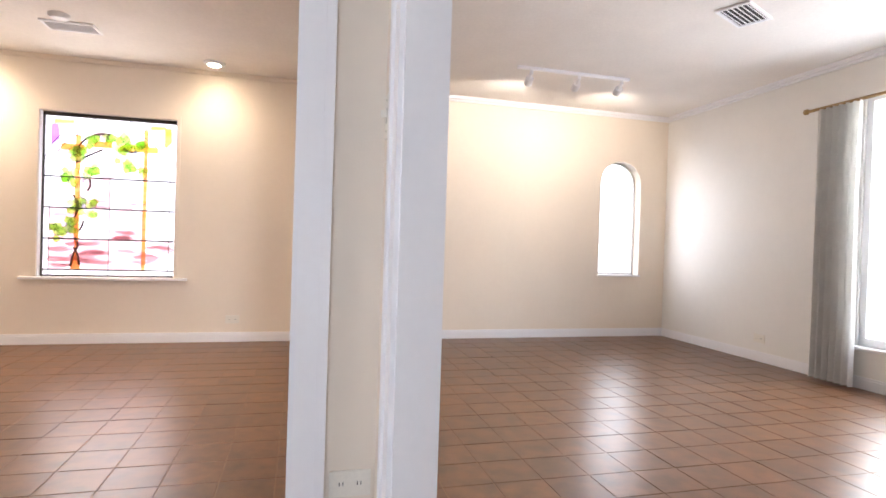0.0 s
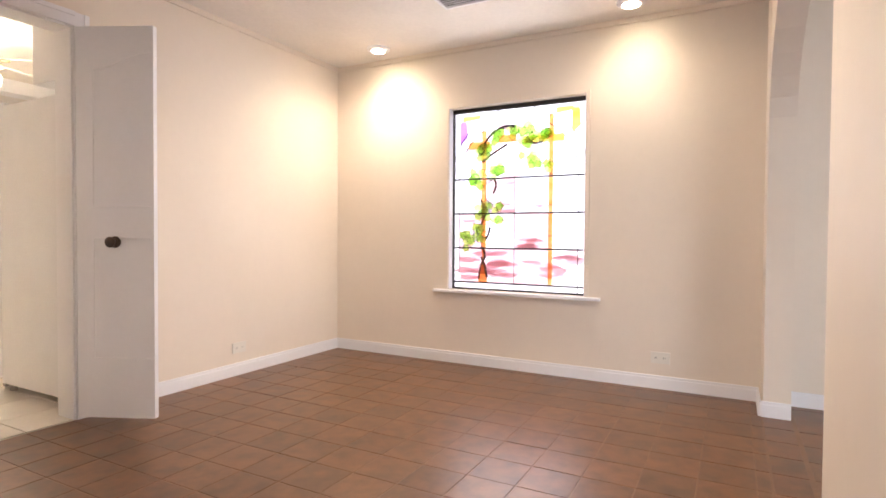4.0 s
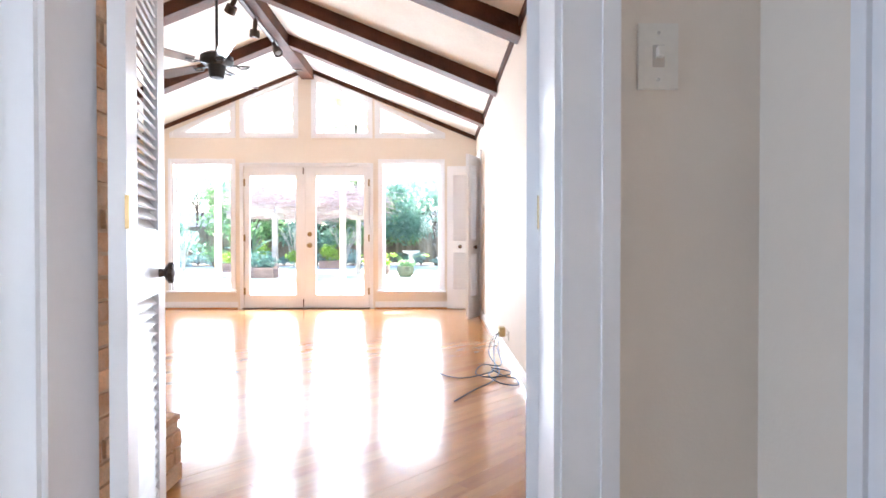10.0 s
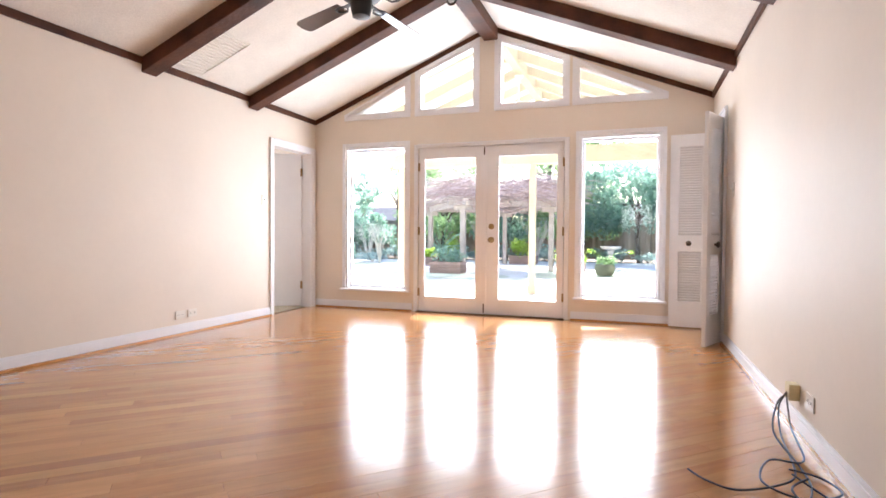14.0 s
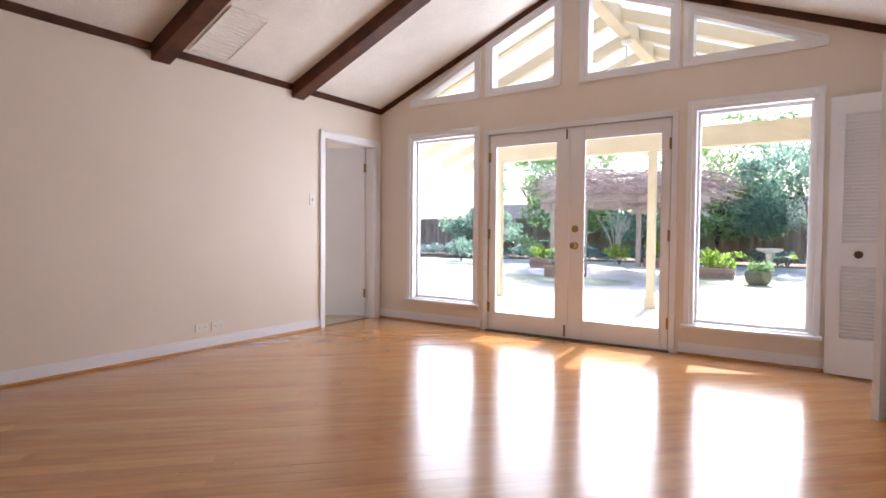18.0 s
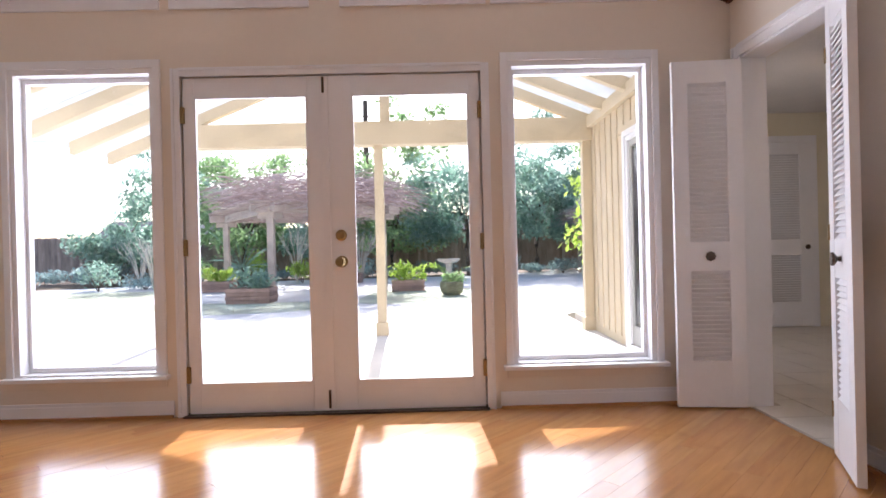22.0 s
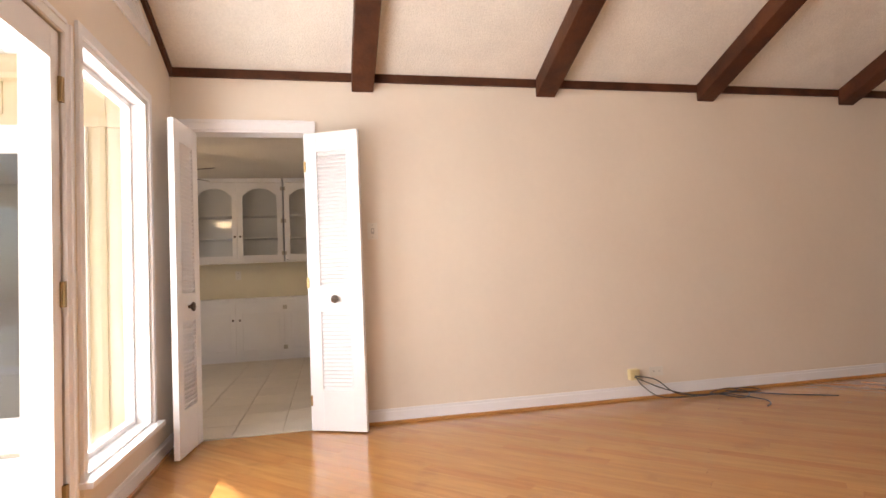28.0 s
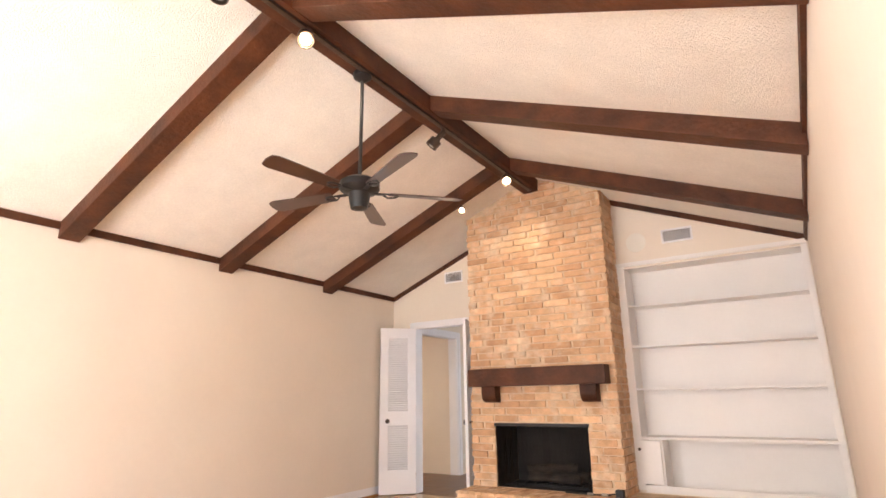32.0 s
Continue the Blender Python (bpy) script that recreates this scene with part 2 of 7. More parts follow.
PAINT = material("wall_paint", (0.80, 0.715, 0.612), 0.55, var=0.025, scale=1.5, bump=0.06, bump_scale=140, fine=0.01)
PAINT_L = material("living_paint", (0.80, 0.78, 0.74), 0.55, var=0.025, scale=1.5, bump=0.06, bump_scale=140, fine=0.01)
KITCHEN_PAINT = material("kitchen_paint", (0.76, 0.70, 0.54), 0.6, var=0.03, scale=1.5, bump=0.05, bump_scale=140, fine=0.01)
TRIM = material("white_gloss_paint", (0.85, 0.845, 0.86), 0.32, var=0.02, scale=3, bump=0.02, bump_scale=40, fine=0.01)
POPCORN = material("textured_ceiling", (0.87, 0.83, 0.76), 0.9, var=0.04, scale=4, bump=0.9, bump_scale=110, fine=0.05)
CEIL = material("flat_ceiling", (0.80, 0.76, 0.71), 0.9, var=0.03, scale=3, bump=0.5, bump_scale=120, fine=0.03)
DARK = material("dark_stained_beam", (0.078, 0.026, 0.011), 0.58, var=0.45, scale=5, bump=0.5, bump_scale=30, fine=0.12, spec=0.3)
OAK = material("oak_plank", (0.57, 0.275, 0.086), 0.20, var=0.12, scale=3, coat=0.4, fine=0.03, per=0.16, dark=(0.37, 0.16, 0.046), hue="object", stain=0.14, stretch=(1, 9, 1))
OAK_J = material("oak_plank_far", (0.57, 0.275, 0.086), 0.20, var=0.12, scale=3, coat=0.4, fine=0.03, dark=(0.37, 0.16, 0.046), hue="island", stain=0.1, stretch=(1, 9, 1))
SUBFLOOR = material("plank_joint", (0.20, 0.095, 0.035), 0.5, var=0.1)
TERRA = material("brown_clay_tile", (0.145, 0.067, 0.029), 0.33, var=0.32, scale=11, fine=0.07, per=0.14)
TERRA_J = material("brown_clay_tile_far", (0.145, 0.067, 0.029), 0.33, var=0.32, scale=11, fine=0.07, dark=(0.115, 0.054, 0.026), hue="island")
GROUT = material("brown_grout", (0.20, 0.118, 0.07), 0.5, var=0.15, scale=8, bump=0.2)
KTILE = material("cream_floor_tile", (0.70, 0.64, 0.55), 0.32, var=0.06, scale=4, bump=0.05, bump_scale=20, fine=0.03, per=0.05)
KGROUT = material("tan_grout", (0.58, 0.51, 0.42), 0.8, var=0.1, scale=8)
BRICK = material("orange_brick", (0.60, 0.34, 0.185), 0.85, var=0.16, scale=9, bump=0.6, bump_scale=45, fine=0.12, per=0.10, dark=(0.70, 0.47, 0.28), hue="object", wash=(0.76, 0.62, 0.46))
BRICK_J = material("orange_brick_far", (0.60, 0.34, 0.185), 0.85, var=0.16, scale=9, bump=0.6, bump_scale=45, fine=0.12, dark=(0.70, 0.47, 0.28), hue="island", wash=(0.76, 0.62, 0.46))
MORTAR = material("pale_mortar", (0.70, 0.53, 0.36), 0.95, var=0.15, scale=12, bump=0.6, bump_scale=60, fine=0.1)
SOOT = material("sooty_firebrick", (0.022, 0.018, 0.016), 0.85, var=0.4, scale=8, bump=0.4, bump_scale=40)
BLACK = material("black_iron", (0.018, 0.017, 0.017), 0.45, metal=0.3, var=0.2, bump=0.1)
LOG = material("charred_log", (0.06, 0.045, 0.035), 0.9, var=0.5, scale=10, bump=0.9, bump_scale=25)
BRONZE = material("oil_rubbed_bronze", (0.085, 0.06, 0.045), 0.38, metal=0.6, var=0.25, scale=20, bump=0.3, bump_scale=120)
BRASS = material("aged_brass", (0.36, 0.25, 0.12), 0.38, metal=1.0, var=0.08)
STEEL = material("brushed_nickel", (0.52, 0.49, 0.45), 0.3, metal=1.0, var=0.08)
BLADE = material("dark_fan_blade", (0.055, 0.024, 0.016), 0.33, var=0.25, scale=6, fine=0.08, coat=0.8)
WBLADE = material("white_fan_blade", (0.80, 0.78, 0.74), 0.35, var=0.03)
PLASTIC = material("almond_plastic", (0.80, 0.76, 0.68), 0.35, var=0.02)
CABLE = material("black_cable", (0.02, 0.02, 0.022), 0.45, var=0.1)
FRIDGE = material("white_enamel", (0.80, 0.80, 0.81), 0.34, var=0.02, bump=0.05, bump_scale=220)

GLASS = glass("clear_glass", (0.97, 0.99, 0.98))
CABGLASS = glass("cabinet_glass", (0.93, 0.94, 0.93))
SCREEN = glass("dark_screen_glass", (0.62, 0.63, 0.66), 0.03, gloss=0.3)
BULB = glow("lit_bulb", (1.0, 0.83, 0.55), 14)
SHADE = glow("lit_glass_shade", (1.0, 0.80, 0.50), 5)
OFFLENS = material("unlit_lens", (0.35, 0.33, 0.30), 0.3)
LINEN = material("cream_curtain", (0.88, 0.87, 0.84), 0.9, var=0.04, scale=8, bump=0.15, bump_scale=200)
MOSS = material("mossy_stone", (0.17, 0.17, 0.11), 0.9, var=0.4, scale=8, bump=0.5, bump_scale=40)
CREAM = material("cream_exterior_paint", (0.64, 0.535, 0.37), 0.6, var=0.08, scale=3, bump=0.15, bump_scale=60, fine=0.05)
CONCRETE = material("sunlit_concrete", (0.68, 0.66, 0.62), 0.85, var=0.10, scale=1.5, bump=0.3, bump_scale=40, fine=0.08)
SOIL = material("bare_soil", (0.20, 0.14, 0.09), 0.95, var=0.3, scale=3, bump=0.6, bump_scale=30)
LAWN = material("dry_lawn", (0.56, 0.58, 0.42), 0.9, var=0.35, scale=1.2, bump=0.8, bump_scale=60, fine=0.2)
GRASS = material("grass_blade", (0.50, 0.54, 0.34), 0.7, var=0.3, scale=1, dark=(0.36, 0.34, 0.19), hue="island")
FENCE = material("weathered_fence", (0.34, 0.25, 0.20), 0.85, var=0.3, scale=3, bump=0.4, bump_scale=40, per=0.25)
LEAF = foliage("leaf_green", (0.24, 0.40, 0.17), (0.42, 0.56, 0.28))
LEAF2 = foliage("leaf_bluegreen", (0.22, 0.37, 0.28), (0.38, 0.54, 0.42))
LEAF3 = foliage("leaf_pale_blue", (0.30, 0.43, 0.42), (0.44, 0.57, 0.55))
LIME = foliage("leaf_lime", (0.30, 0.46, 0.07), (0.45, 0.58, 0.12))
BARK = material("grey_bark", (0.13, 0.095, 0.07), 0.95, var=0.3, scale=6, bump=0.7, bump_scale=30)
TWIG = material("dry_vine", (0.58, 0.47, 0.46), 0.9, var=0.3, scale=4, dark=(0.36, 0.25, 0.22), hue="island")
SHINGLE = material("grey_roof_shingle", (0.17, 0.16, 0.17), 0.9, var=0.2, scale=3, bump=0.5, bump_scale=20)
POSTW = material("weathered_pergola_wood", (0.50, 0.42, 0.36), 0.85, var=0.2, scale=4, bump=0.3, bump_scale=30)
STONE = material("pale_cast_stone", (0.58, 0.54, 0.47), 0.8, var=0.15, scale=6, bump=0.3, bump_scale=40)
POTRED = material("red_brick_planter", (0.38, 0.25, 0.20), 0.85, var=0.2, scale=6, bump=0.3, bump_scale=40, per=0.2)
BRICK_O = material("house_brick", (0.34, 0.22, 0.17), 0.85, var=0.15, scale=6, bump=0.3, bump_scale=40)
PANELW = stained("translucent_roof_panel", (0.54, 0.55, 0.54), 0.02)


# mesh helpers
def box(bm, x0, x1, y0, y1, z0, z1, m=None):
    v = [Vector((x, y, z)) for z in (z0, z1) for x, y in ((x0, y0), (x1, y0), (x1, y1), (x0, y1))]
    v = [bm.verts.new(m @ p if m else p) for p in v]
    for f in ((3, 2, 1, 0), (4, 5, 6, 7), (0, 1, 5, 4), (1, 2, 6, 5), (2, 3, 7, 6), (3, 0, 4, 7)):
        bm.faces.new([v[i] for i in f])


def prism(bm, pts, a, b, axis):
    """A polygon of (u, v) pushed from a to b along an axis; u, v are the other two axes in order."""
    def at(p, d):
        q = list(p)
        q.insert("xyz".index(axis), d)
        return bm.verts.new(q)
    lo, hi = [at(p, a) for p in pts], [at(p, b) for p in pts]
    bm.faces.new(lo[::-1]), bm.faces.new(hi)
    for i in range(len(pts)):
        j = (i + 1) % len(pts)
        bm.faces.new((lo[i], lo[j], hi[j], hi[i]))


def lathe(bm, prof, seg=16, m=None):
    """A profile of (r, z) turned round z."""
    rings = []
    for r, z in prof:
        ring = [Vector((r * math.cos(a), r * math.sin(a), z)) for a in (2 * math.pi * i / seg for i in range(seg))]
        rings.append([bm.verts.new(m @ p if m else p) for p in ring])
    for a, b in zip(rings, rings[1:]):
        for i in range(seg):
            j = (i + 1) % seg
            bm.faces.new((a[i], a[j], b[j], b[i]))
    bm.faces.new(rings[0][::-1]), bm.faces.new(rings[-1])


def tube(bm, pts, r, seg=6, r1=None):
    """A round bar along points."""
    pts = [Vector(p) for p in pts]
    rings = []
    for i, p in enumerate(pts):
        d = (pts[min(i + 1, len(pts) - 1)] - pts[max(i - 1, 0)]).normalized()
        q = d.to_track_quat("Z", "Y")
        rad = r if r1 is None else r + (r1 - r) * i / (len(pts) - 1)
        rings.append([bm.verts.new(p + q @ Vector((rad * math.cos(a), rad * math.sin(a), 0))) for a in (2 * math.pi * k / seg for k in range(seg))])
    for a, b in zip(rings, rings[1:]):
        for i in range(seg):
            j = (i + 1) % seg
            bm.faces.new((a[i], a[j], b[j], b[i]))
    bm.faces.new(rings[0][::-1]), bm.faces.new(rings[-1])


def solid(name, bm, mat, bevel=0.0, smooth=False):
    if bevel:
        bmesh.ops.bevel(bm, geom=[e for e in bm.edges if len(e.link_faces) == 2 and e.calc_face_angle(0) > 0.6], offset=bevel, segments=2, affect="EDGES", profile=0.7)
    bmesh.ops.recalc_face_normals(bm, faces=bm.faces)
    me = bpy.data.meshes.new(name)
    bm.to_mesh(me)
    bm.free()
    me.materials.append(mat)
    if smooth:
        for p in me.polygons:
            p.use_smooth = True
        me.set_sharp_from_angle(angle=0.7)
    return me


WORLD = set()


def thing(name, label, category, loc=(0, 0, 0), group="", world=True, kind=""):
    ob = new(name)
    ob.location = loc
    ob.empty_display_size = 0.1
    if world:
        WORLD.add(ob.name)
    return tagged(ob, label, category, group, kind)


def part(name, bm, mat, parent, label="", bevel=0.0, smooth=False):
    """One mesh under a thing or a part. For a thing placed in the world its numbers are world metres."""
    root = parent
    while root.parent:
        root = root.parent
    if root.name in WORLD:
        bmesh.ops.translate(bm, vec=-Vector(root.location), verts=bm.verts)
    ob = new(name, solid(name, bm, mat, bevel, smooth))
    ob.parent = parent
    return tagged(ob, label)


def structure(name, bm, mat, label, bevel=0.0, category=""):
    ob = new(name, solid(name, bm, mat, bevel))
    return tagged(ob, label, category or name.split("_")[0], kind="structure")


def boxes(*rows):
    bm = bmesh.new()
    for r in rows:
        box(bm, *r)
    return bm


def wall_mesh(axis, d0, d1, u0, u1, z0, top, holes=(), extra=()):
    """A wall across an axis from d0 to d1, along the other axis from u0 to u1, whose top is a function of u; holes are
    (u0, u1, bottom, top at u0, top at u1)."""
    bm = bmesh.new()
    us = sorted({u0, u1, *extra, *(h[0] for h in holes), *(h[1] for h in holes)})
    us = [u for u in us if u0 <= u <= u1]
    for a, b in zip(us, us[1:]):
        mid = (a + b) / 2
        cut = sorted(([h for h in holes if h[0] <= mid <= h[1]]), key=lambda h: h[2])
        lo = (z0, z0)
        for h in cut:
            def head(u):
                return h[3] + (h[4] - h[3]) * (u - h[0]) / (h[1] - h[0])
            if h[2] > lo[0] + 1e-6 or h[2] > lo[1] + 1e-6:
                prism(bm, [(a, lo[0]), (b, lo[1]), (b, h[2]), (a, h[2])], d0, d1, axis)
            lo = (head(a), head(b))
        if top(a) > lo[0] + 1e-6 or top(b) > lo[1] + 1e-6:
            prism(bm, [(a, lo[0]), (b, lo[1]), (b, top(b)), (a, top(a))], d0, d1, axis)
    return bm


def flat(z):
    return lambda u: z

# the plan: den x -4.85..0, y -6.79..0; kitchen and dining room behind its east wall; hall to the south
DW, DL, EAVE, SLOPE = 4.85, 6.79, 2.49, 0.405
RX = -DW / 2
T = 0.14
FLAT = 2.40


def roof(x):
    return EAVE + SLOPE * (DW / 2 - abs(x - RX))


WIN_L, WIN_R = (-4.385, -3.51), (-1.376, -0.495)
FD_L, FD_M, FD_R, FD_T = -3.343, -2.478, -1.548, 2.045
UPPER = [(-4.36, -3.51, 2.505, 2.535, 2.915), (-3.36, -2.61, 2.505, 2.985, 3.30), (-2.335, -1.54, 2.505, 3.325, 3.005), (-1.42, -0.49, 2.505, 2.945, 2.535)]
K2 = (-0.872, -0.106, 2.075)
BD = (-0.915, -0.105, 2.04)
HD = (-1.30, -0.365, 2.045)
BK = (-4.80, -3.235, 0.26, 2.395)
ALCOVE = -6.50

holes = [(WIN_L[0], WIN_L[1], 0.26, 2.11, 2.11), (WIN_R[0], WIN_R[1], 0.26, 2.11, 2.11), (FD_L - 0.02, FD_R + 0.02, -0.11, FD_T + 0.015, FD_T + 0.015)] + UPPER
structure("wall_north", wall_mesh("y", 0, T, -DW - T, T, -0.20, lambda x: roof(min(max(x, -DW), 0)) + 0.1, holes, (RX, -DW, 0)), PAINT, "cream painted gable wall with french doors and windows", category="wall")
structure("wall_east", wall_mesh("x", 0, T, -DL - T, 0, -0.11, flat(2.70), [(K2[0], K2[1], -0.11, K2[2], K2[2])]), PAINT, "plain cream painted long wall", category="wall")
structure("wall_west", wall_mesh("x", -DW - T, -DW, -DL - T, 0, -0.11, flat(2.70), [(BD[0], BD[1], -0.11, BD[2], BD[2])]), PAINT, "plain cream painted long wall", category="wall")
structure("wall_south", wall_mesh("y", -DL - T, -DL, -DW, 0, -0.11, lambda x: roof(x) + 0.1, [(HD[0], HD[1], -0.11, HD[2], HD[2])], (RX,)), PAINT, "cream painted gable wall behind the chimney", category="wall")

structure("wall_alcove", wall_mesh("y", ALCOVE - 0.03, ALCOVE, -DW + 0.001, -3.16, 0.24, lambda x: roof(x) + 0.02, [(BK[0], BK[1], BK[2], BK[3], BK[3])]), PAINT, "cream painted wall furred out round the bookcase", category="wall")

bm = bmesh.new()
for a, b in ((-DW - T, RX), (RX, T)):
    za, zb = (EAVE - SLOPE * T, roof(RX)) if a < RX - 1 else (roof(RX), EAVE - SLOPE * T)
    prism(bm, [(a, za), (b, zb), (b, zb + 0.12), (a, za + 0.12)], -DL - T, T + 0.3, "y")
structure("ceiling", bm, POPCORN, "vaulted cream ceiling with rough popcorn texture", category="ceiling")

# dark beams
beam = thing("ridge_beam", "dark-stained rough-sawn ridge beam under the vaulted ceiling", "beam", (RX, -3.2, 3.26))
part("timber", boxes((RX - 0.085, RX + 0.085, -6.12, -0.01, 3.30, 3.50)), DARK, beam, bevel=0.008)
for by in (-1.285, -2.685, -4.09, -5.495):
    for s in (-1, 1):
        rafter = thing("rafter_beam", "dark-stained rough-sawn rafter beam against the cream ceiling", "beam", (RX + s * 1.2, by, 2.8), group="rafter beams")
        bm = bmesh.new()
        xa, xb = (RX - 0.07, -DW + 0.005) if s < 0 else (RX + 0.07, -0.005)
        prism(bm, [(xa, roof(xa) - 0.13), (xb, roof(xb) - 0.13), (xb, roof(xb) + 0.02), (xa, roof(xa) + 0.02)], by - 0.078, by + 0.078, "y")
        part("timber", bm, DARK, rafter, bevel=0.008)
bm = boxes((-0.022, -0.001, -DL, 0, EAVE - 0.055, EAVE + 0.005), (-DW + 0.001, -DW + 0.022, -DL, 0, EAVE - 0.055, EAVE + 0.005))
for ya, yb in ((-0.022, -0.001), (-DL + 0.001, -DL + 0.022)):
    for xa, xb in ((-DW + 0.022, RX), (RX, -0.022)):
        prism(bm, [(xa, roof(xa) - 0.058), (xb, roof(xb) - 0.058), (xb, roof(xb) + 0.002), (xa, roof(xa) + 0.002)], ya, yb, "y")
xa, xb = -DW + 0.022, -3.16
prism(bm, [(xa, roof(xa) - 0.058), (xb, roof(xb) - 0.058), (xb, roof(xb) + 0.002), (xa, roof(xa) + 0.002)], ALCOVE + 0.001, ALCOVE + 0.022, "y")
structure("trim_1", bm, DARK, "dark brown strip where wall meets ceiling", category="trim")


# baseboards, casings and sills
def base_run(bm, axis, d, s, u0, u1, h=0.10):
    """A baseboard with a stepped top on the face d of a wall; s is the way it sticks out."""
    for t, z0, z1 in ((0.014, 0, h * 0.8), (0.009, h * 0.8, h)):
        a, b = sorted((d, d + s * t))
        if axis == "x":
            box(bm, a, b, u0, u1, z0, z1)
        else:
            box(bm, u0, u1, a, b, z0, z1)


bm = bmesh.new()
base_run(bm, "x", 0, -1, -DL, K2[0] - 0.07)
base_run(bm, "x", -DW, 1, -DL, BD[0] - 0.07)
base_run(bm, "y", 0, -1, -DW + 0.015, FD_L - 0.09)
base_run(bm, "y", 0, -1, FD_R + 0.09, -0.015)
base_run(bm, "y", -DL, 1, HD[1] + 0.07, -0.015)
structure("baseboard_den", bm, TRIM, "white painted baseboard with moulded top", category="baseboard")
bm = bmesh.new()
for (x0, x1, y0, y1) in ((-0.032, -0.014, -DL, K2[0] - 0.07), (-DW + 0.014, -DW + 0.032, -DL, BD[0] - 0.07), (-DW + 0.03, FD_L - 0.09, -0.032, -0.014), (FD_R + 0.09, -0.03, -0.032, -0.014)):
    box(bm, x0, x1, y0, y1, 0.0, 0.018)
structure("trim_2", bm, OAK_J, "oak shoe moulding along the baseboards", 0.004, "trim")


def casing(name, label, axis, d, s, u0, u1, z0, z1, w=0.068, bottom=False, mat=None):
    """Moulded casing round an opening on a wall face: a broad board with a raised outer bead."""
    ob = thing(name, label, "trim", kind="structure", world=False)
    for pname, (a0, a1, b0, b1) in {"jamb_casing": (u0 - w, u0, z0, z1 + w), "jamb_casing.001": (u1, u1 + w, z0, z1 + w), "head_casing": (u0, u1, z1, z1 + w), "foot_casing": (u0, u1, z0 - w, z0)}.items():
        if pname == "foot_casing" and not bottom:
            continue
        bm = bmesh.new()
        side = pname.startswith("jamb")
        out0, out1 = (a0 - 0.002 if a0 < u0 else a1 - w * 0.3), (a0 + w * 0.3 if a0 < u0 else a1 + 0.002)
        for t, c0, c1, e0, e1 in ((0.016, a0, a1, b0, b1), (0.024, out0, out1, b0 + 0.001, b1 - 0.002) if side else (0.024, a0 - 0.002, a1 + 0.002, b1 - w * 0.3, b1 + 0.002)):
            p, q = sorted((d, d + s * t))
            if axis == "x":
                box(bm, p, q, c0, c1, e0, e1)
            else:
                box(bm, c0, c1, p, q, e0, e1)
        part(pname.split(".")[0], bm, mat or TRIM, ob)
    return ob


def lining(bm, axis, d0, d1, u0, u1, z1, t=0.012):
    """The boards that line an opening."""
    for a, b, c, e in ((u0, u0 + t, 0, z1), (u1 - t, u1, 0, z1), (u0, u1, z1 - t, z1)):
        box(bm, d0, d1, a, b, c, e) if axis == "x" else box(bm, a, b, d0, d1, c, e)


casing("door_casing", "white moulded casing of the kitchen doorway", "x", 0, -1, K2[0], K2[1], 0, K2[2])
casing("door_casing", "white moulded casing of the bedroom doorway", "x", -DW, 1, BD[0], BD[1], 0, BD[2])
casing("door_casing", "white moulded casing of the hall doorway", "y", -DL, 1, HD[0], HD[1], 0, HD[2])
casing("door_casing", "white moulded casing of the hall doorway", "y", -DL - T, -1, HD[0], HD[1], 0, HD[2], w=0.10)
bm = bmesh.new()
lining(bm, "x", -0.004, T + 0.004, K2[0], K2[1], K2[2])
lining(bm, "x", -DW - T - 0.004, -DW + 0.004, BD[0], BD[1], BD[2])
lining(bm, "y", -DL - T - 0.004, -DL + 0.004, HD[0], HD[1], HD[2])
structure("trim_3", bm, TRIM, "white door linings", category="trim")


# windows of the north wall
def picture_window(name, x0, x1, z0, z1):
    ob = thing(name, "tall white-framed picture window with deep sill onto the patio", "window", (0.5 * (x0 + x1), 0, z0), kind="structure")
    fr = 0.03
    part("window_frame", boxes((x0, x0 + fr, 0.0, 0.13, z0, z1), (x1 - fr, x1, 0.0, 0.13, z0, z1), (x0 + fr, x1 - fr, 0.0, 0.13, z1 - fr, z1), (x0 + fr, x1 - fr, 0.0, 0.13, z0, z0 + 0.012)), TRIM, ob)
    part("sash", boxes((x0 + fr, x0 + fr + 0.022, 0.075, 0.115, z0 + 0.012, z1 - fr), (x1 - fr - 0.022, x1 - fr, 0.075, 0.115, z0 + 0.012, z1 - fr), (x0 + fr + 0.022, x1 - fr - 0.022, 0.075, 0.115, z1 - fr - 0.03, z1 - fr), (x0 + fr + 0.022, x1 - fr - 0.022, 0.075, 0.115, z0 + 0.012, z0 + 0.04)), TRIM, ob, bevel=0.003)
    g = part("pane", boxes((x0 + fr + 0.02, x1 - fr - 0.02, 0.094, 0.098, z0 + 0.035, z1 - fr - 0.025)), GLASS, ob)
    g.visible_shadow = False
    part("window_sill", boxes((x0 - 0.06, x1 + 0.06, -0.055, 0.075, z0 - 0.024, z0 + 0.001)), TRIM, ob, bevel=0.005)
    for a, b, c, e in ((x0 - 0.042, x0, z0, z1 + 0.05), (x1, x1 + 0.042, z0, z1 + 0.05), (x0, x1, z1, z1 + 0.05)):
        part("window_casing", boxes((a, b, -0.016, 0.0, c, e)), TRIM, ob, bevel=0.004)
    part("apron", boxes((x0 - 0.04, x1 + 0.04, -0.014, 0.0, z0 - 0.075, z0 - 0.024)), PAINT, ob, bevel=0.003)


picture_window("window_1", WIN_L[0], WIN_L[1], 0.26, 2.11)
picture_window("window_2", WIN_R[0], WIN_R[1], 0.26, 2.11)

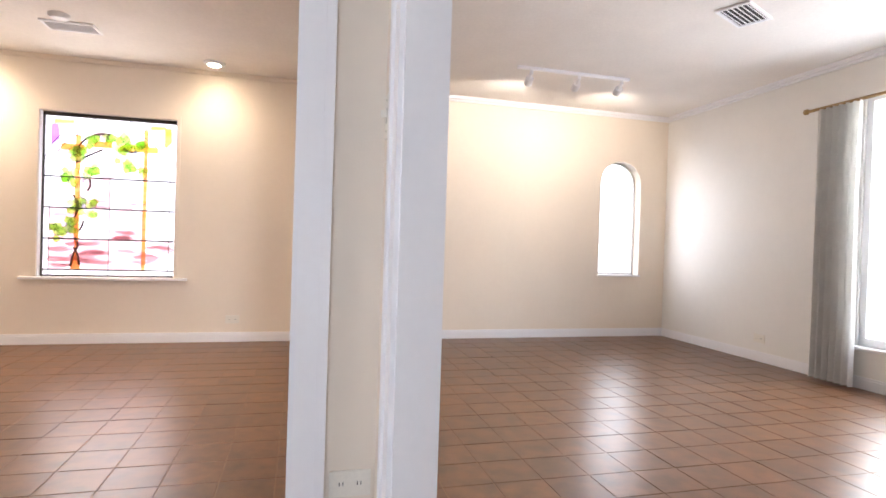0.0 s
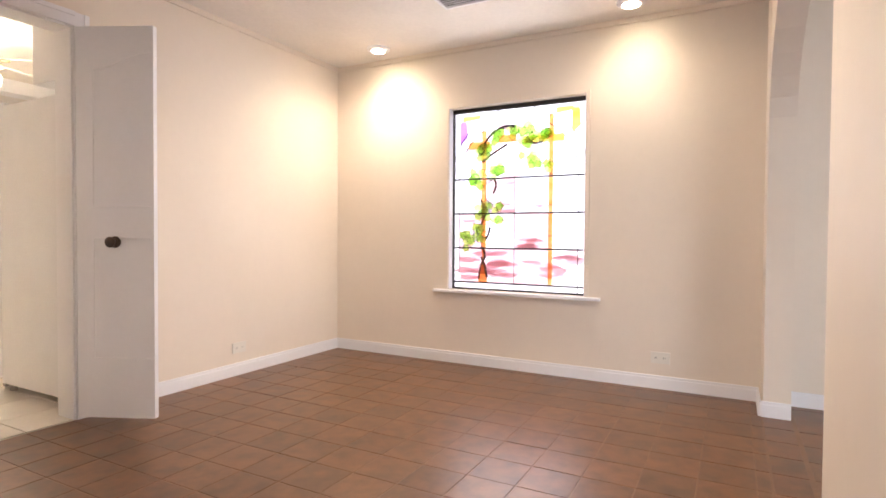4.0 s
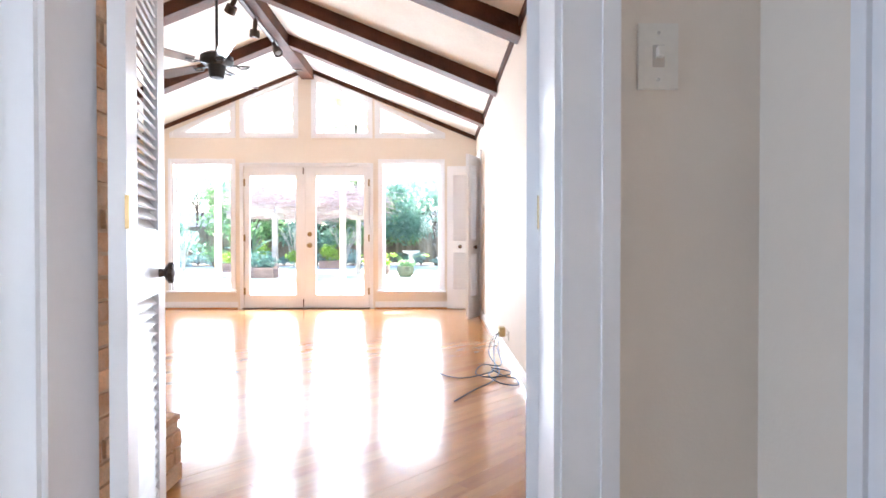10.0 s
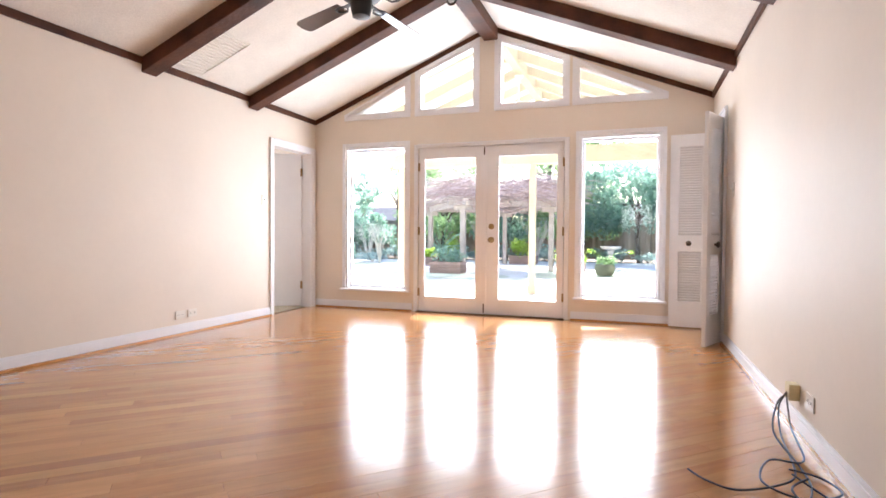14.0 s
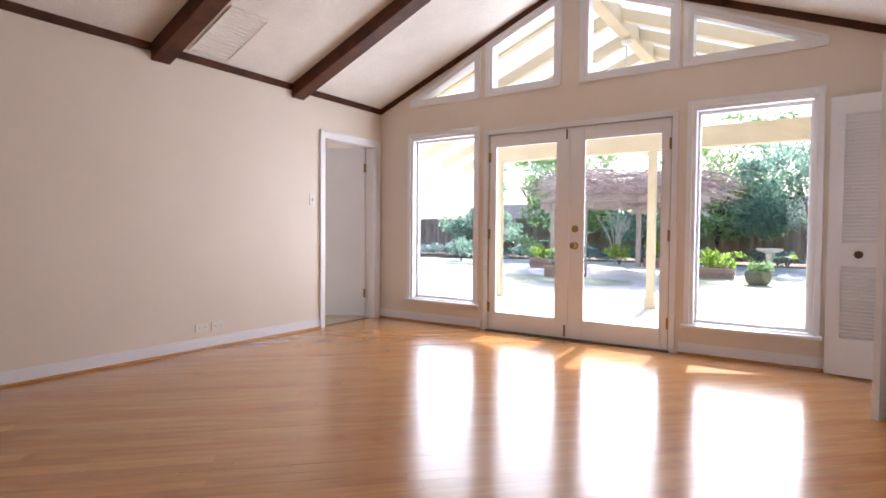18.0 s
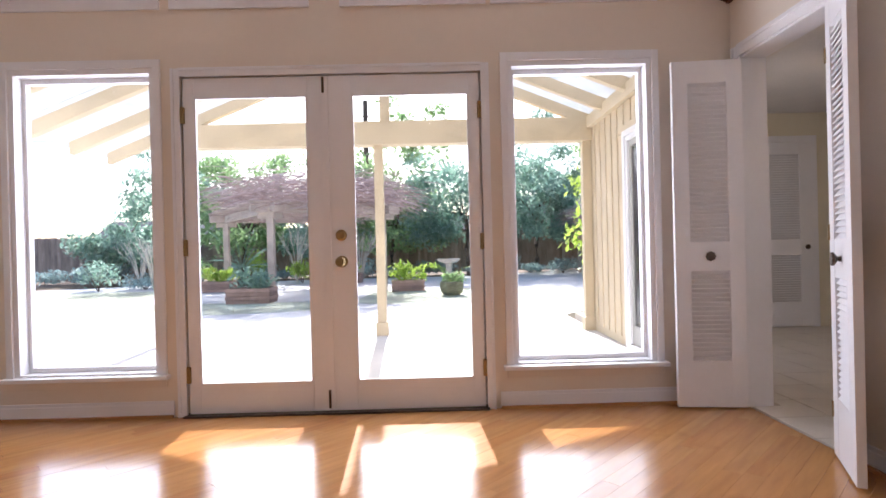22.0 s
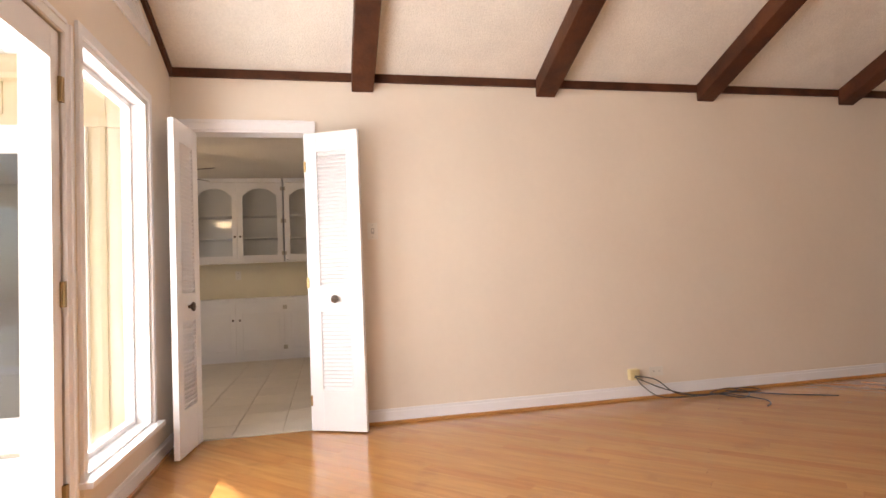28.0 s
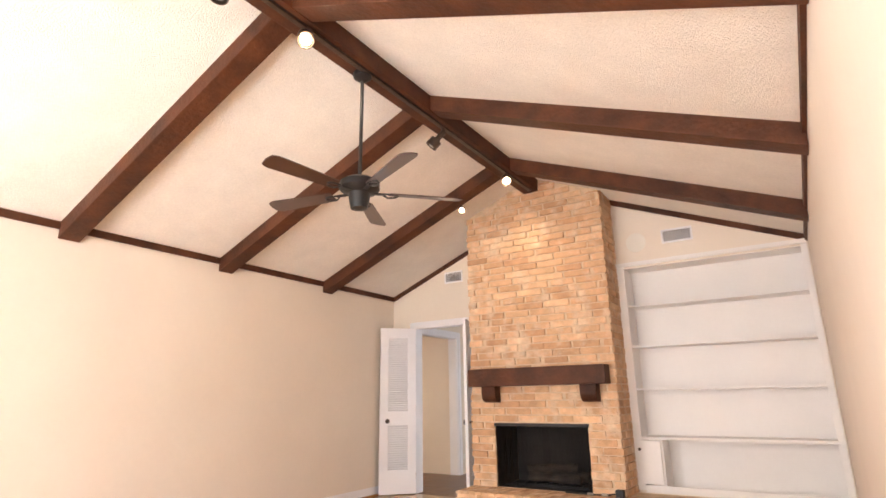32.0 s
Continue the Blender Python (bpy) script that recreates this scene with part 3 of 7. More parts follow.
for i, (x0, x1, zb, za, zc) in enumerate(UPPER):
    ob = thing("window_%d" % (i + 3), "slanted white-framed gable window under the vaulted ceiling", "window", ((x0 + x1) / 2, 0, zb), kind="structure")

    def zt(x):
        return za + (zc - za) * (x - x0) / (x1 - x0)
    fr = 0.035
    outer = [(x0, zb), (x1, zb), (x1, zc), (x0, za)]
    inner = [(x0 + fr, zb + fr), (x1 - fr, zb + fr), (x1 - fr, max(zt(x1 - fr) - fr * 1.1, zb + fr + 0.002)), (x0 + fr, max(zt(x0 + fr) - fr * 1.1, zb + fr + 0.002))]
    if i == 0:
        xs = x0 + fr * 3.2
        inner[0], inner[3] = (xs, zb + fr), (xs, zb + fr + 0.004)
    if i == 3:
        xs = x1 - fr * 3.2
        inner[1], inner[2] = (xs, zb + fr), (xs, zb + fr + 0.004)
    bm = bmesh.new()
    for a in range(4):
        b = (a + 1) % 4
        prism(bm, [outer[a], outer[b], inner[b], inner[a]], 0.0, 0.12, "y")
    part("window_frame", bm, TRIM, ob)
    bm = bmesh.new()
    prism(bm, inner, 0.08, 0.084, "y")
    g = part("pane", bm, GLASS, ob)
    g.visible_shadow = False
    bm = bmesh.new()
    cw = 0.045
    big = [(x0 - cw, zb - cw), (x1 + cw, zb - cw), (x1 + cw, zt(x1 + cw) + (cw if i not in (3,) else 0.02)), (x0 - cw, zt(x0 - cw) + (cw if i not in (0,) else 0.02))]
    for a in range(4):
        b = (a + 1) % 4
        prism(bm, [big[a], big[b], outer[b], outer[a]], -0.014, 0.0, "y")
    part("window_casing", bm, TRIM, ob)

# french doors
casing("door_casing", "white moulded casing round the french doors", "y", 0, -1, FD_L - 0.01, FD_R + 0.01, 0, FD_T + 0.008, w=0.048)
for nm, x0, x1, g0, g1, knob in (("door_1", FD_L, FD_M - 0.003, -3.275, -2.59, False), ("door_2", FD_M + 0.003, FD_R, -2.325, -1.612, True)):
    ob = thing(nm, "white single-light french door with full glass, closed", "door", ((x0 + x1) / 2, 0.02, 0.012), kind="structure")
    y0, y1 = 0.004, 0.046
    for pn, r in (("stile", (x0, g0, y0, y1, 0.012, FD_T)), ("stile", (g1, x1, y0, y1, 0.012, FD_T)), ("top_rail", (g0, g1, y0, y1, 1.93, FD_T)), ("bottom_rail", (g0, g1, y0, y1, 0.012, 0.185))):
        part(pn, boxes(r), TRIM, ob, bevel=0.003)
    bm = boxes((g0, g0 + 0.012, y0 - 0.004, y0 + 0.01, 0.185, 1.93), (g1 - 0.012, g1, y0 - 0.004, y0 + 0.01, 0.185, 1.93), (g0, g1, y0 - 0.004, y0 + 0.01, 0.185, 0.197), (g0, g1, y0 - 0.004, y0 + 0.01, 1.918, 1.93))
    part("glazing_bead", bm, TRIM, ob)
    g = part("pane", boxes((g0, g1, 0.023, 0.027, 0.185, 1.93)), GLASS, ob)
    g.visible_shadow = False
    hx = x0 if not knob else x1
    for hz in (0.25, 1.02, 1.82):
        part("hinge", boxes((hx - 0.012, hx + 0.012, -0.012, 0.006, hz - 0.05, hz + 0.05)), BRASS, ob, "aged brass hinge", bevel=0.003)
    if knob:
        for kz, prof in ((0.915, [(0.036, 0), (0.036, 0.006), (0.015, 0.012), (0.013, 0.035), (0.028, 0.045), (0.032, 0.058), (0.024, 0.07), (0.005, 0.073)]), (1.075, [(0.034, 0), (0.034, 0.008), (0.024, 0.014), (0.022, 0.024), (0.004, 0.025)])):
            bm = bmesh.new()
            lathe(bm, prof, 18, pose(FD_M + 0.075, 0.004, kz, 90))
            part("knob" if kz < 1 else "deadbolt", bm, BRASS, ob, "aged brass hardware", smooth=True)
        part("astragal", boxes((FD_M - 0.028, FD_M + 0.014, -0.006, 0.004, 0.015, FD_T - 0.003)), TRIM, ob, bevel=0.003)
    else:
        for z0, z1 in ((0.03, 0.14), (1.94, 2.035)):
            part("flush_bolt", boxes((FD_M - 0.022, FD_M - 0.008, -0.014, -0.005, z0, z1)), BRONZE, ob, "dark sliding bolt", bevel=0.002)
structure("door_jamb", boxes((FD_L - 0.02, FD_L + 0.014, 0.048, T, 0.011, FD_T + 0.015), (FD_R - 0.014, FD_R + 0.02, 0.048, T, 0.011, FD_T + 0.015), (FD_L + 0.014, FD_R - 0.014, 0.048, T, FD_T - 0.014, FD_T + 0.015)), TRIM, "white painted jamb and stop behind the french doors", 0.002, "door frame")
structure("threshold", boxes((FD_L - 0.02, FD_R + 0.02, -0.045, T, -0.02, 0.011)), BRONZE, "dark metal door threshold", 0.003, "threshold")

# other rooms
structure("wall_kitchen_south", wall_mesh("y", -5.25, -5.11, T, 3.82, 0, flat(2.55), [(0.80, 1.545, 0, 2.04, 2.04)]), PAINT, "cream wall between kitchen and dining room", category="wall")
structure("wall_hall_east", wall_mesh("x", 0, T, -8.76, -DL - T, 0, flat(2.55), [(-8.43, -7.265, 0, 2.07, 2.07)]), PAINT, "cream wall with wide cased opening to the dining room", category="wall")
AR = (-8.56, -8.43)
bm = wall_mesh("y", AR[0], AR[1], T, 3.82, 0, flat(2.55), [(1.2, 3.38, 0, 2.55, 2.55)])
c, r = 2.29, 1.09
for i in range(16):
    a0, a1 = math.pi * i / 16, math.pi * (i + 1) / 16
    p = [(c + r * math.cos(a), 1.62 + 0.52 * math.sin(a)) for a in (a0, a1)]
    prism(bm, [p[0], p[1], (p[1][0], 2.55), (p[0][0], 2.55)], AR[0] + 0.001, AR[1] - 0.001, "y")
structure("wall_arch", bm, PAINT, "cream wall with wide arched opening to the living room", category="wall")
SG = (-7.378, -6.332, 0.565, 1.945)
structure("wall_dining_east", wall_mesh("x", 3.68, 3.82, -12.5, -5.25, 0, flat(2.55), [(SG[0], SG[1], SG[2], SG[3], SG[3]), (-12.02, -11.53, 0.66, 2.55, 2.55)]), PAINT, "cream outer wall with stained glass and arched windows", category="wall")
bm = bmesh.new()
for i in range(14):
    a0, a1 = math.pi * i / 14, math.pi * (i + 1) / 14
    p = [(-11.775 + 0.245 * math.cos(a), 1.64 + 0.245 * math.sin(a)) for a in (a0, a1)]
    prism(bm, [p[0], p[1], (p[1][0], 2.55), (p[0][0], 2.55)], 3.681, 3.819, "x")
structure("wall_arch_head", bm, PAINT, "rounded head of the arched window niche", category="wall")
structure("wall_living_north", wall_mesh("y", -8.76, -8.66, -3.6, 0, 0, flat(2.55), [(-2.1, -0.29, 0, 2.07, 2.07)]), PAINT, "cream wall with cased opening to the living room", category="wall")
structure("wall_living_south", wall_mesh("y", -12.48, -12.34, -3.6, 3.82, 0, flat(2.55), [(-1.2, 1.50, 0.30, 2.1, 2.1)]), PAINT_L, "pale wall with wide curtained window", category="wall")
structure("wall_hall_west", wall_mesh("x", -3.74, -3.6, -12.48, -DL - T, 0, flat(2.55), [(-8.4, -7.2, 0.2, 2.05, 2.05)]), PAINT, "cream painted wall closing the hall", category="wall")
structure("wall_kitchen_east", wall_mesh("x", 3.95, 4.09, -5.25, 4.7, 0, flat(2.55), [(3.16, 3.86, 0, 2.03, 2.03)]), KITCHEN_PAINT, "yellow-cream kitchen wall behind the hutch", category="wall")
structure("wall_kitchen_north", wall_mesh("y", 4.56, 4.7, 2.6, 3.95, 0, flat(2.55)), KITCHEN_PAINT, "plain yellow-cream kitchen end wall", category="wall")
structure("wall_kitchen_jog", boxes((0.25, 2.6, 2.76, 3.78, 0, 2.55), (2.6, 2.74, 3.70, 4.56, 0, 2.55)), KITCHEN_PAINT, "plain kitchen wall corner", category="wall")
SL = (0.62, 2.18, 2.06)
structure("wall_patio_east", wall_mesh("x", 0.13, 0.25, T, 3.78, -0.20, lambda y: 2.75, [(SL[0], SL[1], -0.11, SL[2], SL[2])]), CREAM, "cream board-and-batten outside wall with sliding glass door", category="wall")
bm = boxes((T, 3.82, -8.42, -5.25, FLAT, FLAT + 0.1))
structure("ceiling_dining", bm, CEIL, "flat cream textured dining room ceiling", category="ceiling")
structure("ceiling_hall", boxes((-3.6, 0, -8.66, -DL - T, FLAT, FLAT + 0.1)), CEIL, "flat cream textured hall ceiling", category="ceiling")
structure("ceiling_living", boxes((-3.6, 3.82, -12.34, -8.76, FLAT, FLAT + 0.1), (0.14, 3.82, -8.76, -8.56, FLAT, FLAT + 0.1)), CEIL, "flat white textured living room ceiling", category="ceiling")
structure("ceiling_kitchen", boxes((0.25, 3.95, -5.11, 4.56, FLAT, FLAT + 0.1)), CEIL, "flat white textured kitchen ceiling", category="ceiling")
# bedroom beyond the west door
structure("wall_bedroom", boxes((-8.2, -8.06, -3.2, 0.2, 0, 2.55), (-8.06, -DW - T, -3.2, -3.06, 0, 2.55), (-8.06, -DW - T, 0.06, 0.2, 0, 0.9), (-8.06, -6.9, 0.06, 0.2, 0.9, 2.55), (-5.9, -DW - T, 0.06, 0.2, 0.9, 2.55), (-6.9, -5.9, 0.06, 0.2, 2.0, 2.55)), PAINT, "plain bedroom walls seen through the doorway", category="wall")
structure("ceiling_bedroom", boxes((-8.06, -DW - T, -3.06, 0.06, FLAT, FLAT + 0.1)), CEIL, "flat bedroom ceiling", category="ceiling")
CARPET = material("beige_carpet", (0.52, 0.46, 0.34), 0.95, var=0.06, scale=10, bump=0.5, bump_scale=200)
structure("floor_bedroom", boxes((-8.06, -DW - T + 0.02, -3.06, 0.06, -0.1, 0.0)), CARPET, "beige bedroom carpet", category="floor")
structure("floor", boxes((-DW - T + 0.02, 0.02, -DL - 0.04, 0.0, -0.11, -0.012)), SUBFLOOR, "floor of diagonal oak strip planks", category="floor")
structure("floor_hall", boxes((-3.6, 3.8, -12.34, -5.27, -0.11, -0.0018), (HD[0], HD[1], -6.93, DL * -1 - 0.04, -0.11, -0.0022)), GROUT, "floor of square brown glazed clay tiles", category="floor")
structure("floor_kitchen", boxes((T + 0.02, 3.95, -5.25, 4.56, -0.11, -0.006), (0.02, T + 0.02, K2[0], K2[1], -0.11, -0.006)), KGROUT, "floor of square cream ceramic tiles", category="floor")
bm = bmesh.new()
base_run(bm, "x", 3.68, -1, -8.42, -5.25, 0.085), base_run(bm, "y", -5.25, -1, 1.62, 3.665, 0.085), base_run(bm, "y", -5.25, -1, T, 0.73, 0.085), base_run(bm, "y", -8.42, 1, 3.38, 3.665, 0.085)
base_run(bm, "x", 3.38, -1, -8.56, -8.42, 0.085)
base_run(bm, "x", 3.68, -1, -12.34, -8.56, 0.085), base_run(bm, "y", -12.34, 1, -3.6, 3.665, 0.085), base_run(bm, "x", T, 1, -7.18, -5.25, 0.085), base_run(bm, "x", 0, -1, -7.165, -6.93, 0.085), base_run(bm, "y", -6.93, -1, HD[1] + 0.1, 0, 0.085)
structure("baseboard_dining", bm, TRIM, "white painted baseboard with moulded top", category="baseboard")
bm = bmesh.new()
for z0, z1, t in ((2.35, 2.40, 0.02), (2.37, 2.40, 0.045)):
    box(bm, 3.68 - t, 3.68, -12.34, -8.56, z0, z1), box(bm, -3.6, 3.68 - t, -12.34, -12.34 + t, z0, z1)
structure("trim_4", bm, TRIM, "white crown moulding of the living room", 0.004, "trim")
bm = boxes((3.665, 3.68, -8.42, -5.25, 2.365, 2.40), (T, 3.665, -5.265, -5.25, 2.365, 2.40), (T, 3.665, -8.42, -8.405, 2.365, 2.40))
structure("trim_5", bm, PAINT, "narrow cream moulding under the dining room ceiling", 0.004, "trim")
casing("door_casing", "white moulded casing of the dining room opening", "x", 0, -1, -8.43, -7.265, 0, 2.07, w=0.085)
casing("door_casing", "white moulded casing of the dining room opening", "x", T, 1, -8.43, -7.265, 0, 2.07, w=0.03)
casing("door_casing", "white moulded casing of the living room opening", "y", -8.66, 1, -2.1, -0.29, 0, 2.07, w=0.085)
casing("door_casing", "white moulded casing of the kitchen doorway", "y", -5.25, -1, 0.80, 1.545, 0, 2.04, w=0.07)
bm = bmesh.new()
lining(bm, "x", -0.004, T + 0.004, -8.43, -7.265, 2.07, 0.014), lining(bm, "y", -8.764, -8.656, -2.1, -0.29, 2.07, 0.014), lining(bm, "y", -5.254, -5.106, 0.80, 1.545, 2.04)
structure("trim_6", bm, TRIM, "white opening linings", category="trim")

# ground outside
structure("ground", boxes((-120, 120, T, 260, -0.60, -0.20)), SOIL, "bare garden soil reaching the horizon", category="ground")

# doors
def rosette(bm, m, s=1.0):
    """A flower-shaped pull: a round foot and eight petals round a button."""
    lathe(bm, [(0.012 * s, 0), (0.010 * s, 0.012), (0.020 * s, 0.018), (0.027 * s, 0.026), (0.024 * s, 0.034), (0.010 * s, 0.038), (0.003 * s, 0.040)], 14, m)
    for i in range(8):
        lathe(bm, [(0.002, 0.020), (0.008 * s, 0.024), (0.008 * s, 0.034), (0.002, 0.037)], 6, m @ pose(0.021 * s * math.cos(i * math.pi / 4), 0.021 * s * math.sin(i * math.pi / 4), 0))


def louvre_door(w, h, label, at, kz=0.885):
    """Local: hinge at x 0, the leaf along +x, its thickness round y 0."""
    ob = thing("louvered_door", label, "door", world=False, group="louvered doors")
    t, st = 0.017, 0.088 * w / 0.40
    zb, zm0, zm1, zt = 0.27, 0.80, 0.97, h - 0.13
    for r in ((0, st, -t, t, 0, h), (w - st, w, -t, t, 0, h)):
        part("stile", boxes(r), TRIM, ob, bevel=0.003)
    for nm, z0, z1 in (("bottom_rail", 0, zb), ("lock_rail", zm0, zm1), ("top_rail", zt, h)):
        part(nm, boxes((st, w - st, -t + 0.001, t - 0.001, z0, z1)), TRIM, ob, bevel=0.002)
    bm = bmesh.new()
    box(bm, st - 0.004, w - st + 0.004, -0.0185, 0.0185, -0.003, 0.003, pose(0, 0, 0, 52, 0, 0))
    me = solid("slat", bm, TRIM)
    for z0, z1 in ((zb, zm0), (zm1, zt)):
        n = int((z1 - z0) / 0.0265)
        for i in range(n):
            s = new("slat", me)
            s.location = (0, 0, z0 + (i + 0.5) * (z1 - z0) / n)
            s.parent = ob
    for sgn in (1, -1):
        bm = bmesh.new()
        rosette(bm, pose(w * at, sgn * t, kz, -90 * sgn))
        part("knob", bm, BRONZE, ob, "dark flower-shaped knob", smooth=True)
    for z in (0.2, 1.0, 1.8):
        part("hinge", boxes((-0.008, 0.006, -t - 0.006, -t + 0.002, z - 0.035, z + 0.035)), BRASS, ob, "small brass hinge")
    return ob


def turned(x, y, tx, ty, z=0.012):
    return pose(x, y, z, 0, 0, math.degrees(math.atan2(ty - y, tx - x)))


d = louvre_door(0.392, 2.03, "white louvered door leaf swung open beside the kitchen doorway", 0.52)
d.matrix_world = turned(-0.03, -0.150, -0.43, -0.105)
copy_thing(d, turned(-0.03, -0.875, -0.205, -1.235))
d = louvre_door(0.46, 2.02, "white louvered door leaf swung open into the den", 0.80, 0.855)
d.matrix_world = turned(-0.385, -6.765, -0.05, -6.40)
copy_thing(d, turned(-1.245, -6.79, -1.388, -6.335))
d = louvre_door(0.60, 2.05, "closed white louvered closet door in the breakfast room", 0.12)
d.matrix_world = turned(2.37, 2.733, 1.77, 2.733, 0.012)
structure("trim_9", boxes((1.69, 1.762, 2.735, 2.759, 0, 2.14), (2.378, 2.45, 2.735, 2.759, 0, 2.14), (1.762, 2.378, 2.735, 2.759, 2.07, 2.14)), TRIM, "white casing round the closet door", 0.003, "trim")


def panel_leaf(w, h, label, sgn):
    """A solid leaf with raised mouldings: a tall panel with a curved head over a lock band and a lower panel."""
    ob = thing("panel_door", label, "door", world=False, group="dining room doors")
    part("slab", boxes((0, w, -0.016, 0.016, 0, h)), TRIM, ob, bevel=0.003)
    for s in (1, -1):
        bm = bmesh.new()
        y = s * 0.0165
        x0, x1 = w * 0.22, w - 0.015
        for z in (0.31, 0.93, 1.09):
            tube(bm, [(x0, y, z), (x1, y, z)], 0.004, 6)
        for z0, z1 in ((0.31, 0.93), (1.09, h - 0.22)):
            tube(bm, [(x0, y, z0), (x0, y, z1)], 0.004, 6)
        pts = [(x0 + (x1 - x0) * i / 10, y, h - 0.22 + 0.08 * (0.5 - 0.5 * math.cos(math.pi * i / 10))) for i in range(11)]
        tube(bm, pts, 0.004, 6)
        part("moulding", bm, TRIM, ob, smooth=True)
        bm = bmesh.new()
        lathe(bm, [(0.030, 0), (0.030, 0.005), (0.012, 0.010), (0.011, 0.026), (0.026, 0.034), (0.028, 0.044), (0.018, 0.052), (0.003, 0.054)], 16, pose(w * 0.50, s * 0.016, 0.91, -90 * s))
        part("knob", bm, BRONZE, ob, "dark bronze knob", smooth=True)
    return ob


d = panel_leaf(0.41, 2.01, "white panelled half door swung open into the dining room", 1)
d.matrix_world = turned(1.555, -5.275, 1.735, -5.66, 0.02)
copy_thing(d, turned(0.845, -5.275, 0.62, -5.65, 0.02))

d = thing("bedroom_door", "white flush bedroom door standing half open on brass hinges", "door", world=False)
part("slab", boxes((0, 0.77, -0.018, 0.018, 0, 2.02)), TRIM, d, bevel=0.002)
for s in (1, -1):
    bm = bmesh.new()
    lathe(bm, [(0.03, 0), (0.03, 0.006), (0.012, 0.012), (0.011, 0.03), (0.026, 0.04), (0.028, 0.055), (0.016, 0.063), (0.003, 0.065)], 16, pose(0.70, s * 0.018, 0.94, -90 * s))
    part("knob", bm, BRONZE, d, "dark round knob", smooth=True)
for z in (0.28, 1.78):
    part("hinge", boxes((-0.014, 0.012, 0.010, 0.024, z - 0.05, z + 0.05)), BRASS, d, "brass butt hinge", bevel=0.002)
d.matrix_world = turned(-4.985, -0.125, -5.60, -0.46, 0.012)

# chimney and hearth; the bricks follow at the end
CH = (-3.165, -1.60, -6.095)
FO = (-2.855, -1.875, 0.272, 0.882)
chimney = thing("chimney", "tall chimney breast of pale orange whitewashed brick with firebox", "fireplace", (-2.55, -6.4, 0))
bm = wall_mesh("y", -DL + 0.005, CH[2] - 0.012, CH[0] + 0.012, CH[1] - 0.012, 0.0, lambda x: roof(x) - 0.002, [(FO[0], FO[1], FO[2], FO[3], FO[3])], (RX,))
part("core", bm, MORTAR, chimney, "pale mortar")
part("firebox", boxes((FO[0], FO[1], -6.62, -6.60, FO[2], FO[3]), (FO[0] - 0.01, FO[0], -6.62, CH[2] - 0.02, FO[2], FO[3]), (FO[1], FO[1] + 0.01, -6.62, CH[2] - 0.02, FO[2], FO[3]), (FO[0], FO[1], -6.62, CH[2] - 0.02, FO[3], FO[3] + 0.01), (FO[0], FO[1], -6.62, CH[2] - 0.02, FO[2] - 0.01, FO[2] + 0.002)), SOOT, chimney, "soot-black firebox")
part("lintel", boxes((FO[0] - 0.01, FO[1] + 0.01, CH[2] - 0.03, CH[2] + 0.002, FO[3] - 0.03, FO[3])), BLACK, chimney, "black steel lintel")
hearth = thing("hearth", "raised brick hearth along the wall, worn pale orange", "hearth", (-3.2, -5.9, 0))
part("core", boxes((-DW + 0.002, -1.622, -6.78, -5.732, 0.0, 0.252)), MORTAR, hearth, "pale mortar")
screen = thing("fire_screen", "black mesh fire screen drawn across the firebox", "screen", (-2.52, -6.13, 0.27))
part("rod", boxes((FO[0], FO[1], -6.135, -6.125, 0.875, 0.885)), BLACK, screen)
for x0, x1 in ((FO[0] + 0.01, -2.45), (-2.38, FO[1] - 0.01)):
    bm = bmesh.new()
    n = int((x1 - x0) / 0.014)
    for i in range(n):
        x = x0 + (x1 - x0) * (i + 0.5) / n
        tube(bm, [(x, -6.13 + 0.006 * math.sin(i * 1.3), 0.27), (x, -6.13 + 0.006 * math.sin(i * 1.3), 0.875)], 0.0022, 4)
    part("mesh_curtain", bm, BLACK, screen)
logs = thing("fire_logs", "charred logs on an iron grate in the firebox", "logs", (-2.36, -6.36, 0.277))
part("grate", boxes(*[(-2.73 + i * 0.12, -2.715 + i * 0.12, -6.5, -6.22, 0.30, 0.315) for i in range(6)], (-2.77, -2.05, -6.48, -6.465, 0.277, 0.30), (-2.77, -2.05, -6.25, -6.235, 0.277, 0.30)), BLACK, logs)
for x0, y0, x1, y1, z, r in ((-2.75, -6.40, -2.09, -6.44, 0.365, 0.05), (-2.69, -6.28, -2.14, -6.31, 0.355, 0.042), (-2.61, -6.42, -2.24, -6.30, 0.445, 0.042), (-2.39, -6.44, -2.11, -6.33, 0.44, 0.035)):
    bm = bmesh.new()
    tube(bm, [(x0 + (x1 - x0) * i / 6, y0 + (y1 - y0) * i / 6, z + 0.008 * math.sin(i * 2.1)) for i in range(7)], r, 9, r * 0.85)
    part("log", bm, LOG, logs, smooth=True)
mantel = thing("mantel_shelf", "dark-stained heavy timber mantel shelf on carved brackets", "shelf", (-2.5, -6.0, 1.3))
part("beam", boxes((-3.11, -1.665, -6.093, -5.925, 1.245, 1.42)), DARK, mantel, bevel=0.008)
for x0, x1 in ((-1.955, -1.80), (-3.005, -2.85)):
    bm = bmesh.new()
    prof = [(-6.093, 1.085), (-6.045, 1.085)] + [(-6.045 + 0.08 * math.sin(a), 1.165 - 0.075 * math.cos(a)) for a in (i * math.pi / 16 for i in range(9))] + [(-5.965, 1.244), (-6.093, 1.244)]
    prism(bm, prof, x0, x1, "x")
    part("bracket", bm, DARK, mantel, "curved dark bracket", bevel=0.004)
tools = thing("gas_valve_tools", "small black iron fire tools lying on the hearth", "tools", (-3.1, -6.0, 0.275))
